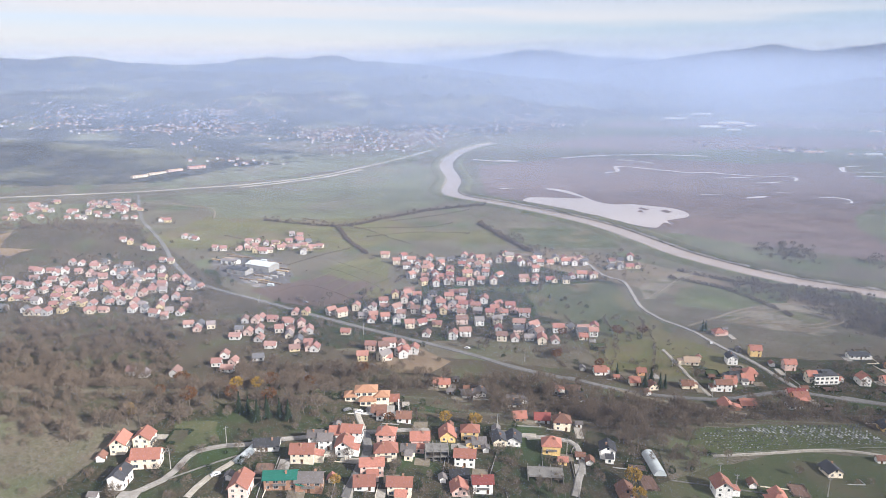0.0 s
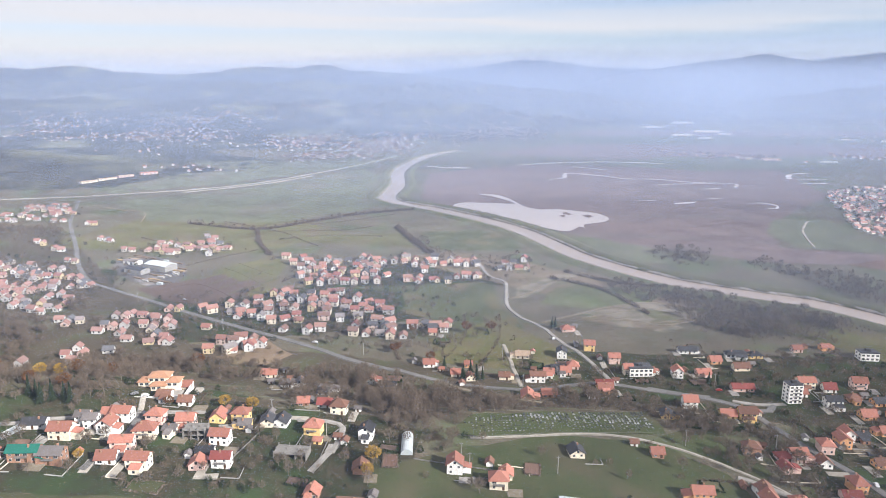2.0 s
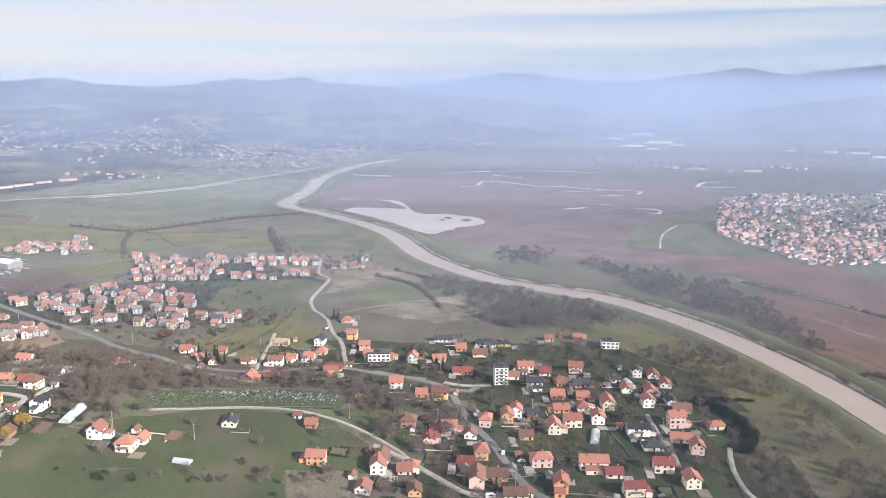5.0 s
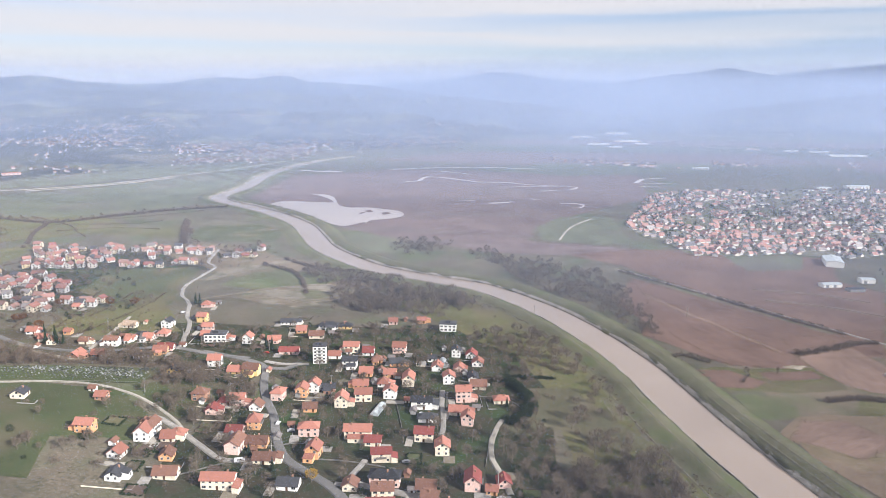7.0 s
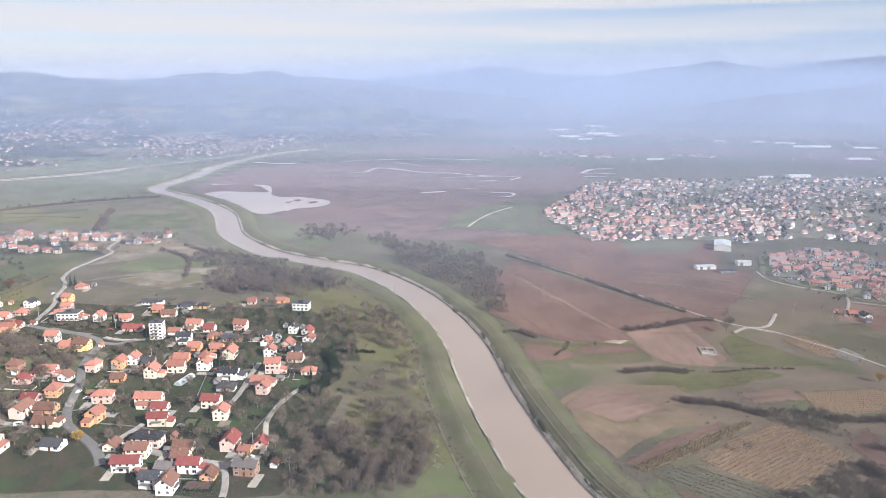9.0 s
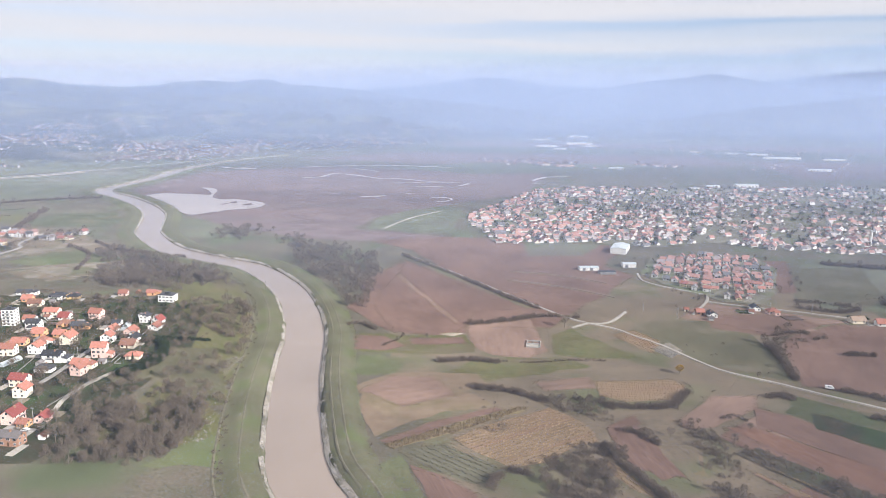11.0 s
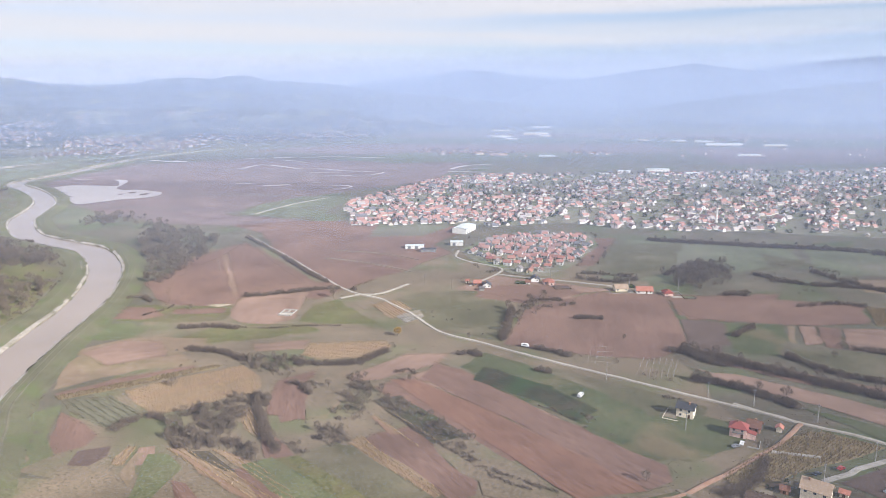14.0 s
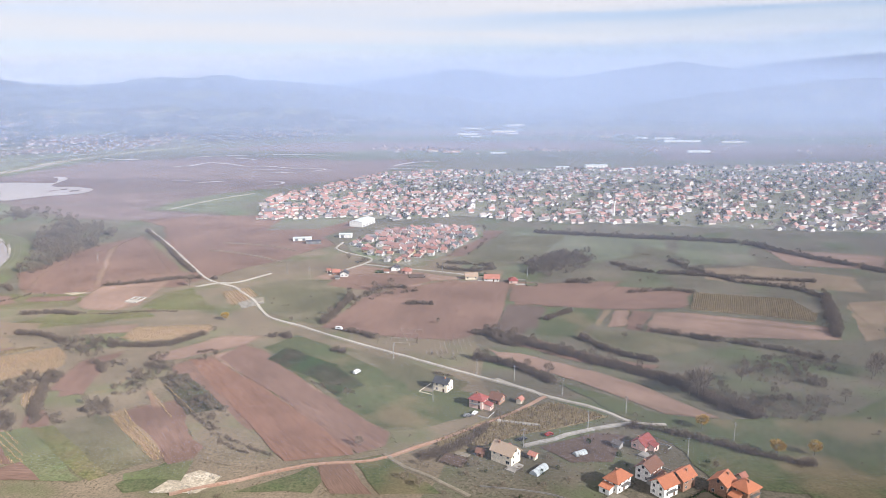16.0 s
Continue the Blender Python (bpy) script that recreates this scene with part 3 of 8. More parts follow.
def crop(kind, poly, d):
    """Stalks standing in rows over a field."""
    xs, ys = np.array([p[0] for p in poly]), np.array([p[1] for p in poly])
    r = np.random.default_rng(int(abs(xs[0])) + 5)
    across = np.array([-d[1], d[0]])
    c, span = np.array([xs.mean(), ys.mean()]), max(np.ptp(xs), np.ptp(ys)) * 0.75
    gap, every, tall = {"corn": (2.6, 0.62, 1.15), "corn2": (1.5, 0.6, 1.7), "rows": (3.4, 0.8, 0.6)}[kind]
    u, v = np.meshgrid(np.arange(-span, span, every), np.arange(-span, span, gap))
    u, v = u + r.uniform(-0.4, 0.4, u.shape), v + r.uniform(-0.25, 0.25, v.shape)
    p = c + u[..., None] * d + v[..., None] * across
    p = p[inside(poly, p[..., 0], p[..., 1]) & (r.random(u.shape) < 0.8)]
    n = len(p)
    if not n:
        return
    p = p[r.permutation(n)[:14000]]
    n = len(p)
    z = land(p[:, 0], p[:, 1])
    turn, h = r.uniform(0, 6.283, n), tall * r.uniform(0.6, 1.2, n)
    wide = {"corn": 0.46, "corn2": 0.42, "rows": 0.8}[kind]
    dx, dy = np.cos(turn) * wide, np.sin(turn) * wide
    lean = r.normal(0, 0.3, (n, 2))
    verts = np.stack([np.column_stack([p[:, 0] - dx, p[:, 1] - dy, z]), np.column_stack([p[:, 0] + dx, p[:, 1] + dy, z]),
                      np.column_stack([p[:, 0] + lean[:, 0] + dy * 0.5, p[:, 1] + lean[:, 1] - dx * 0.5, z + h]), np.column_stack([p[:, 0] + dy, p[:, 1] - dx, z + 0.1])], 1).reshape(-1, 3)
    k = np.arange(n)[:, None] * 4
    faces = np.concatenate([k + [0, 1, 2], k + [3, 0, 2], k + [1, 3, 2]])
    mat = MATS[{"corn": "maize", "corn2": "maizedark", "rows": "leafy"}[kind]]
    tagged(new({"corn": "maize_stalks", "corn2": "maize_plants", "rows": "vegetable_plants"}[kind], mesh_data("crop", verts, faces, mat)),
           {"corn": "broken tan maize stalks in rows", "corn2": "tall dry brown maize plants in rows", "rows": "dark green vegetable plants in rows"}[kind], "crop", kind="stuff")


def ribbon(line, profile, base):
    """A strip along a line; profile holds (offset, height above base)."""
    n = sides(line)
    rows = []
    for off, h in profile:
        q = line + n * off
        rows.append(np.column_stack([q, base(q[:, 0], q[:, 1]) + h]))
    v = np.stack(rows, 1).reshape(-1, 3)
    m, k = len(line), len(profile)
    i = np.arange(m * k).reshape(m, k)
    f = np.stack([i[:-1, :-1], i[:-1, 1:], i[1:, 1:], i[1:, :-1]], -1)
    return v, f.reshape(-1, 4)


ROAD_LABELS = {"asphalt": "worn grey asphalt road", "concrete": "pale concrete village road", "gravel": "pale gravel lane with rough verges", "dirt": "brown dirt track across grass", "redsoil": "red earth farm track", "greenlight": "pale grassy ditch across a wet field", "wetsoil": "dark drainage ditch between fields"}


ROAD_SPOTS, HOUSE_SPOTS = [], []


def road(name, kind, width, points):
    layer_count[0] += 1
    line = smoothed(points, 6.0)
    ROAD_SPOTS.extend((x, y, width / 2 + 1.6) for x, y in smoothed(points, 2.5))
    h, r = 0.20 + 0.002 * layer_count[0], np.random.default_rng(len(points) * 31 + int(width * 10))
    n = sides(line)
    line = line + n * (r.normal(0, 0.05 * width, len(line))[:, None] if kind != "asphalt" else 0)
    w = width / 2 * (0.78 if kind == "asphalt" else 0.62)
    v, f = ribbon(line, [(-w - 0.5, h - 0.5), (-w, h), (0, h + 0.08), (w, h), (w + 0.5, h - 0.5)], land)
    tagged(new(name, mesh_data(name, v, f, MATS[kind], smooth=False)), ROAD_LABELS[kind], "road", "roads", "structure")


def off_roads(p, houses=False):
    """The places that lie clear of every road, and of every house where asked."""
    s = np.array(ROAD_SPOTS + (HOUSE_SPOTS if houses else []))
    keep = np.ones(len(p), bool)
    for i in range(0, len(p), 500):
        q = p[i:i + 500]
        keep[i:i + 500] = (np.hypot(q[:, :1] - s[:, 0], q[:, 1:2] - s[:, 1]) > s[:, 2]).all(1)
    return p[keep]


def pond(poly):
    v, f, uv, _ = patch([tuple(p) for p in smoothed(poly + poly[:1], 12.0)[:-1]], 14.0, 0.8, 0.35 + 0.001 * layer_count[0])
    tagged(new("flood_pool", mesh_data("flood_pool", v, f, MATS["flood"], smooth=True)), "shallow pale flood water lying on ploughland", "water", "flood pools", "structure")


def streak(wide, points):
    """A narrow tongue of flood water with ragged edges."""
    layer_count[0] += 1
    line = smoothed(points, 9.0)
    n, r = sides(line), np.random.default_rng(int(points[0][0]))
    half = wide / 2 * (0.35 + 0.65 * np.sin(np.linspace(0.12, 3.02, len(line))) ** 0.5) * np.clip(1 + 0.35 * r.normal(0, 1, len(line)), 0.4, 1.7)
    line = line + n * r.normal(0, 0.12 * wide, len(line))[:, None]
    v = np.concatenate([line - n * half[:, None], line + n * half[:, None]])
    m = len(line)
    v = np.column_stack([v, land(v[:, 0], v[:, 1]) + 0.5 + 0.001 * layer_count[0]])
    f = [(i, i + 1, m + i + 1, m + i) for i in range(m - 1)]
    tagged(new("flood_pool", mesh_data("flood_pool", v, f, MATS["flood"], smooth=True)), "thin tongue of pale flood water on ploughland", "water", "flood pools", "structure")


# ---- river, banks and levees ----
flat = lambda x, y: np.zeros(np.shape(x))
v, f = ribbon(RIVER_LINE, [(-17, -1.6), (-8, -1.6), (0, -1.6), (8, -1.6), (17, -1.6)], flat)
tagged(new("river", mesh_data("river", v, f, MATS["river"], smooth=True)), "wide muddy grey-brown river between grassed levees", "river", kind="structure")
BANK = smoothed(RIVER, 4.0)
BANK_SIDES = sides(BANK)
for s in (1, -1):
    rows = []
    for k, (o, z) in enumerate(((39.5, -0.3), (36, 0.2), (33, 0.95), (29.5, 2.4), (26, 2.6), (22.5, 2.1), (19, 1.1), (16.6, 0.2), (15.0, -1.2), (13.4, -2.6))):
        jig = (0.5 if k < 7 else 0.75) * np.convolve(rng.normal(0, 1, len(BANK)), np.ones(3) / 2, "same")
        q = BANK + BANK_SIDES * (s * (o + jig))[:, None]
        rows.append(np.column_stack([q, z + rng.normal(0, 0.09, len(BANK))]))
    v = np.stack(rows[::s], 1).reshape(-1, 3)
    i = np.arange(len(v)).reshape(len(BANK), len(rows))
    f = np.stack([i[:-1, :-1], i[:-1, 1:], i[1:, 1:], i[1:, :-1]], -1).reshape(-1, 4)
    tagged(new("levee", mesh_data("levee", v, f, MATS["levee"], smooth=True)), "grass-covered earth levee along the river", "levee", "levees", "structure")
    wander = np.convolve(rng.normal(0, 1, len(BANK)), np.ones(9) / 6, "same") * 0.35
    for off, w, z in ((26.2, 0.9, 2.62), (21.0 if s > 0 else 38.2, 0.8, 1.72 if s > 0 else 0.25)):
        v, f = ribbon(BANK + BANK_SIDES * (wander * s)[:, None], [(s * off - w, z - 0.12), (s * off, z + 0.1), (s * off + w, z - 0.12)], flat)
        tagged(new("levee_path", mesh_data("levee_path", v, f, MATS["path"])), "narrow worn dirt path on the levee", "path", "levee paths", "structure")
    ragged = np.convolve(rng.normal(0, 1, len(BANK)), np.ones(3) / 3, "same")
    rows = [np.column_stack([BANK + BANK_SIDES * (s * (o + k * ragged))[:, None], np.full(len(BANK), z)]) for o, z, k in ((17.3 if s > 0 else 16.8, 0.55, 0.4), (15.9, -0.05, 0.4), (14.5, -0.9, 0.4), (14.1, -1.9, 0.4))]
    v = np.stack(rows[::s], 1).reshape(-1, 3)
    i = np.arange(len(v)).reshape(len(BANK), 4)
    f = np.stack([i[:-1, :-1], i[:-1, 1:], i[1:, 1:], i[1:, :-1]], -1).reshape(-1, 4)
    tagged(new("bank_gravel", mesh_data("bank_gravel", v, f, MATS["bankgravel"])), "pale gravel at the foot of the river bank", "gravel", "river banks", "structure")
    near = (RIVER_LINE[:, 1] < 1100)
    n = sides(RIVER_LINE)
    stones_v, stones_f = [], []
    for p, q in zip(RIVER_LINE[near], n[near]):
        d = np.array([q[1], -q[0]])
        patchy = float(waves(p[0], p[1], 91 + s, 70))
        for _ in range(int((150 if s > 0 else 105) * (1.0 + 0.4 * patchy))):
            o, a, size = s * rng.triangular(14.3, 15.4, 17.6 if s > 0 else 16.6), rng.uniform(-6, 6), 0.12 + 0.34 * rng.random() ** 2
            c = p + q * o + d * a
            zc = -0.9 + (abs(o) - 14.4) * 0.52
            k = len(stones_v)
            for dx, dy, dz in ((1, 0.2, 0), (-0.1, 1, 0.1), (-1, -0.2, 0), (0.1, -1, 0.1), (0.1, 0.1, 0.7)):
                stones_v.append((c[0] + dx * size * rng.uniform(0.7, 1.2), c[1] + dy * size * rng.uniform(0.7, 1.2), zc + dz * size))
            stones_f += [(k, k + 1, k + 4), (k + 1, k + 2, k + 4), (k + 2, k + 3, k + 4), (k + 3, k, k + 4)]
    tagged(new("bank_stones", mesh_data("bank_stones", stones_v, stones_f, MATS["stone"])), "loose grey stones lining the river's edge", "stones", kind="stuff")


# ---- fields, roads and flood water ----
field("fallow_land", "drygrass", [(650, 70), (668, 180), (640, 320), (620, 430), (600, 520), (560, 600), (700, 640), (880, 600), (1040, 560), (1000, 300), (1010, 200), (960, 70)])
field("village_gardens", "lawn", [(290, 240), (300, 300), (270, 380), (170, 430), (180, 480), (330, 480), (470, 470), (500, 390), (490, 300), (478, 200), (300, 195)])
field("rough_slope", "scrubland", [(-330, 330), (-330, 560), (-150, 500), (40, 470), (150, 440), (290, 400), (270, 350), (190, 340), (110, 345), (60, 330), (-60, 340), (-160, 320)])
field("village_gardens", "lawn", [(-160, 240), (-140, 320), (-60, 360), (60, 345), (110, 320), (100, 235)])
field("village_gardens", "lawn", [(-140, 480), (-150, 600), (-40, 640), (90, 640), (110, 560), (40, 520), (-30, 500)])
field("village_gardens", "lawn", [(-20, 640), (-10, 720), (120, 740), (210, 700), (190, 655)])
field("village_gardens", "lawn", [(-420, 560), (-420, 720), (-230, 700), (-200, 620), (-230, 560)])
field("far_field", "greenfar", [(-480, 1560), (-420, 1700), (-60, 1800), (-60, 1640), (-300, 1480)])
field("rough_pasture", "olive", [(490, 215), (500, 330), (480, 420), (400, 520), (330, 600), (420, 600), (500, 520), (530, 430), (545, 330), (565, 215)])
field("rough_pasture", "drygrass", [(120, 800), (200, 760), (330, 620), (420, 560), (300, 560), (200, 640), (60, 760)])
field("far_field", "soilfar", [(200, 1960), (760, 1830), (1500, 1980), (1500, 2350), (500, 2300)])
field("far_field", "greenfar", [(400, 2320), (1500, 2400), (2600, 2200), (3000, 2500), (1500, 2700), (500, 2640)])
field("far_field", "soilfar", [(1500, 1620), (2600, 1700), (2800, 2150), (1550, 2150)])
field("far_field", "soilfar", [(560, 2700), (1500, 2760), (2800, 2640), (2600, 3000), (1500, 3060), (700, 2950)])
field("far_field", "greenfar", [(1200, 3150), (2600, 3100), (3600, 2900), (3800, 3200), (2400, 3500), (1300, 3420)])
field("far_field", "greenfar", [(-700, 760), (-500, 900), (-520, 1060), (-900, 1050), (-1100, 820)])
field("far_field", "olive", [(-360, 780), (-100, 780), (-20, 900), (-120, 1000), (-330, 980)])
field("rough_pasture", "scrubland", [(-534, 826), (-461, 843), (-339, 817), (-261, 718), (-198, 622), (-205, 557), (-240, 535), (-352, 533)])
field("rough_pasture", "scrubland", [(-203, 533), (-170, 561), (-95, 511), (-56, 468), (-84, 452), (-169, 439)])
field("meadow", "green", [(20, 644), (64, 649), (154, 666), (168, 655), (167, 597), (178, 559), (186, 531), (148, 515), (126, 533), (85, 566), (78, 628)])
field("meadow", "greenfar", [(-311, 965), (-191, 957), (-115, 971), (-70, 1013), (-18, 1059), (8, 1129), (-1, 1257), (-18, 1465), (-85, 1574), (-161, 1459), (-238, 1301), (-330, 1213), (-445, 1129), (-347, 1026)])
field("meadow", "greenfar", [(-485, 1207), (-363, 1296), (-218, 1448), (-132, 1612), (-198, 1675), (-443, 1421), (-500, 1270)])
field("meadow", "olive", [(-113, 838), (11, 832), (78, 814), (63, 900), (-18, 887), (-107, 901)])
field("meadow", "green", [(86, 907), (163, 927), (209, 862), (209, 804), (116, 801), (79, 828)])
field("meadow", "greenfar", [(988, 493), (1054, 674), (1129, 666), (1216, 619), (1203, 566), (1127, 540), (1047, 485)])
field("meadow", "greenfar", [(1234, 634), (1325, 636), (1254, 512), (1203, 532)])
field("meadow", "greenfar", [(294, 864), (387, 867), (409, 809), (410, 758), (312, 746), (291, 792)])
field("meadow", "greenlight", [(226, 649), (298, 654), (326, 633), (305, 600), (244, 584), (205, 598)])
field("bare_ground", "gravelsoil", [(188, 648), (236, 698), (268, 709), (232, 668), (194, 614), (184, 614)])
field("bare_ground", "drygrass", [(272, 592), (314, 608), (347, 593), (333, 554), (295, 530), (256, 542), (234, 558)])
field("yard", "asphaltyard", [(-251, 736), (-230, 766), (-173, 738), (-149, 682), (-149, 632), (-178, 643), (-222, 681)])
field("bare_ground", "tan", [(-47, 463), (-16, 495), (8, 469), (-7, 448), (-30, 449)])
field("wet_field", "olive", [(-133, 659), (-90, 765), (-72, 770), (-60, 701), (-43, 625), (-90, 592)])
field("bare_ground", "tan", [(-508, 785), (-495, 818), (-436, 761), (-458, 724), (-470, 724)])
field("meadow", "greendark", [(133, 308), (186, 325), (235, 325), (263, 300), (271, 271), (92, 246), (88, 279), (108, 293)])
field("meadow", "olive", [(107, 504), (132, 518), (166, 565), (178, 534), (221, 459), (172, 446), (116, 455)])
field("meadow", "greendark", [(239, 334), (271, 358), (280, 335), (288, 305), (281, 298), (259, 312)])
field("ploughed_field", "soilfar", [(71, 1172), (73, 1530), (291, 1706), (878, 1618), (804, 1250), (668, 1093), (555, 931), (529, 836), (618, 803), (663, 786), (567, 749), (480, 759), (359, 836), (274, 911), (188, 1011)])
field("ploughed_field", "soil", [(567, 749), (663, 786), (776, 774), (879, 750), (833, 640), (854, 598), (774, 466), (742, 478), (690, 553), (622, 701)])
field("meadow", "greenfar", [(555, 931), (600, 1016), (680, 1022), (668, 864), (672, 820), (619, 810), (551, 838)])
field("meadow", "greenfar", [(757, 760), (774, 768), (848, 754), (818, 691), (753, 683)])
field("meadow", "olive", [(860, 840), (895, 807), (864, 758), (829, 771)])
field("far_field", "greenfar", [(491, 1730), (685, 1906), (1247, 1978), (1078, 1729), (700, 1598)])
field("ploughed_field", "soil", [(582, 551), (615, 634), (638, 620), (748, 456), (686, 430), (669, 395), (624, 408), (583, 466), (593, 506)])
field("ploughed_field", "soillight", [(859, 458), (892, 505), (997, 456), (923, 434), (891, 441)])
field("meadow", "olivegreen", [(976, 516), (1036, 652), (1106, 656), (1163, 630), (1212, 561), (1167, 536), (1094, 512), (1070, 531), (1028, 498)])
field("ploughed_field", "soil", [(977, 544), (1017, 682), (1044, 684), (993, 545)])
field("meadow", "green", [(1262, 671), (1312, 674), (1235, 540), (1204, 528)])
field("stubble_field", "tan", [(1289, 382), (1318, 383), (1273, 305), (1257, 299)])
field("ploughed_field", "soil", [(690, 462), (786, 488), (749, 423), (685, 421)])
field("meadow", "olivegreen", [(479, 359), (509, 360), (542, 285), (523, 277), (488, 306), (471, 290), (461, 305)])
field("meadow", "greenlight", [(544, 224), (563, 241), (580, 206), (575, 201), (530, 200)])
field("ploughed_field", "soillight", [(882, 482), (937, 471), (961, 429), (923, 418), (881, 446)])
field("meadow", "greenfar", [(1073, 551), (1110, 651), (1185, 639), (1164, 552), (1124, 520)])
field("meadow", "greenfar", [(1239, 630), (1292, 622), (1277, 522), (1203, 510)])
field("stubble_field", "tan", [(1220, 499), (1335, 469), (1324, 414), (1206, 457)])
field("ploughed_field", "soillight", [(1309, 587), (1414, 549), (1381, 491), (1304, 511)])
field("ploughed_field", "soil", [(608, 467), (605, 515), (616, 573), (618, 649), (679, 549), (732, 458), (684, 429), (684, 406), (660, 402), (629, 404)])
field("ploughed_field", "soillight", [(615, 577), (617, 588), (677, 435), (676, 428)])
field("ploughed_field", "soillight", [(684, 423), (735, 444), (741, 371), (726, 357), (701, 361), (687, 381)])
field("meadow", "olive", [(604, 400), (644, 398), (684, 401), (689, 365), (653, 358), (610, 360)])
field("ploughed_field", "soil", [(598, 395), (623, 395), (641, 375), (628, 364), (604, 366)])
field("ploughed_field", "soil", [(642, 391), (681, 396), (684, 382), (645, 378)])
field("meadow", "greenlight", [(602, 350), (626, 356), (643, 339), (638, 323), (608, 315)])
field("meadow", "olive", [(692, 354), (753, 358), (766, 343), (725, 325), (681, 306), (668, 321)])
field("stubble_field", "tan", [(613, 296), (636, 323), (661, 327), (691, 325), (698, 308), (682, 298), (700, 278), (669, 268), (648, 250), (636, 236)])
field("ploughed_field", "soillight", [(620, 295), (637, 319), (663, 319), (677, 291), (647, 273)])
field("ploughed_field", "soil", [(639, 232), (671, 259), (700, 276), (704, 273), (678, 256), (645, 228)])
field("dry_strip", "corn2", [(642, 228), (673, 250), (713, 277), (719, 276), (681, 246), (647, 224)])
field("maize_stubble", "corn", [(677, 236), (692, 251), (730, 277), (738, 270), (751, 247), (751, 237), (738, 232), (730, 223), (723, 215), (704, 209), (688, 223)])
field("vegetable_rows", "rows", [(650, 221), (672, 231), (696, 212), (701, 202), (688, 193), (672, 202)])
field("ploughed_field", "soil", [(656, 209), (670, 201), (688, 185), (688, 174), (678, 166), (666, 182)])
field("meadow", "greenlight", [(642, 208), (651, 218), (665, 181), (678, 165), (670, 152), (662, 152)])
field("dug_plot", "wetsoil", [(687, 169), (700, 174), (703, 165), (699, 156), (689, 156)])
field("maize_stubble", "corn", [(707, 161), (708, 174), (712, 174), (714, 157), (709, 157)])
field("ploughed_field", "soillight", [(714, 173), (721, 175), (731, 158), (718, 157)])
field("maize_stubble", "corn", [(750, 215), (754, 218), (769, 189), (766, 186), (758, 193)])
field("maize_stubble", "corn", [(763, 317), (814, 324), (819, 315), (808, 292), (777, 288), (763, 296)])
field("ploughed_field", "soillight", [(726, 315), (762, 325), (763, 307), (731, 301)])
field("ploughed_field", "soil", [(759, 255), (777, 271), (779, 256), (778, 223), (782, 205), (774, 201), (759, 227)])
field("dry_strip", "tan", [(782, 268), (798, 270), (800, 244), (796, 206), (788, 208), (782, 235)])
field("ploughed_field", "soillight", [(801, 265), (829, 300), (857, 301), (851, 285), (818, 258), (800, 254)])
field("ploughed_field", "soil", [(816, 247), (835, 264), (881, 216), (923, 169), (876, 165), (848, 207)])
field("ploughed_field", "soillight", [(835, 265), (852, 277), (871, 254), (915, 212), (942, 169), (923, 168), (882, 216)])
field("meadow", "olivegreen", [(855, 286), (867, 299), (922, 278), (960, 254), (997, 226), (963, 169), (943, 169), (916, 212), (871, 255)])
field("meadow", "greendark", [(864, 259), (893, 256), (915, 246), (899, 226), (873, 252)])
field("meadow", "greendark", [(906, 232), (942, 228), (926, 204), (915, 217)])
field("meadow", "green", [(938, 219), (985, 205), (965, 172), (946, 172), (926, 199)])
field("ploughed_field", "soil", [(821, 190), (839, 199), (861, 177), (849, 163), (837, 164)])
field("maize_stubble", "corn", [(812, 184), (818, 187), (833, 166), (827, 163)])
field("meadow", "olivegreen", [(824, 445), (880, 451), (900, 435), (901, 382), (891, 327), (843, 352), (829, 377), (801, 407)])
field("stubble_field", "corn", [(793, 407), (811, 422), (826, 398), (814, 372)])
field("rubble_ground", "gravelsoil", [(815, 380), (832, 396), (837, 378), (824, 363)])
field("ploughed_field", "soil", [(913, 396), (931, 418), (981, 450), (1035, 446), (1023, 366), (1014, 315), (985, 295), (941, 303), (893, 320)])
field("ploughed_field", "soil", [(878, 467), (956, 473), (966, 446), (917, 412), (875, 434)])
field("ploughed_field", "soil", [(1036, 438), (1132, 451), (1091, 382), (1033, 377)])
field("ploughed_field", "wetsoil", [(1033, 373), (1082, 367), (1057, 325), (1016, 316)])
field("pale_patch", "palegravel", [(663, 402), (673, 406), (682, 405), (674, 397)])
field("meadow", "olive", [(747, 405), (764, 421), (786, 387), (805, 361), (765, 358), (745, 364)])
field("ploughed_field", "soil", [(1034, 445), (1075, 440), (1182, 420), (1163, 373), (1120, 366), (1059, 373), (1029, 388)])
field("ploughed_field", "wetsoil", [(1027, 379), (1054, 373), (1046, 340), (1031, 305), (1016, 320)])
field("meadow", "green", [(1056, 372), (1097, 368), (1088, 334), (1075, 316), (1069, 304), (1040, 308)])
field("dry_strip", "tan", [(1099, 365), (1105, 365), (1090, 328), (1086, 328)])
field("ploughed_field", "soillight", [(1108, 365), (1118, 364), (1106, 327), (1094, 325)])
field("ploughed_field", "soil", [(1120, 364), (1134, 360), (1115, 317), (1106, 321)])
field("maize_stubble", "corn2", [(1182, 413), (1212, 405), (1252, 396), (1253, 355), (1243, 339), (1210, 354), (1165, 368)])
field("ploughed_field", "soillight", [(1136, 359), (1160, 359), (1248, 328), (1244, 302), (1176, 304), (1118, 316)])
field("meadow", "olivegreen", [(1080, 319), (1113, 314), (1148, 299), (1142, 280), (1112, 269), (1087, 278), (1072, 302)])
field("ploughed_field", "soil", [(1028, 304), (1042, 298), (1084, 264), (1111, 254), (1101, 244), (1056, 264), (1023, 293)])
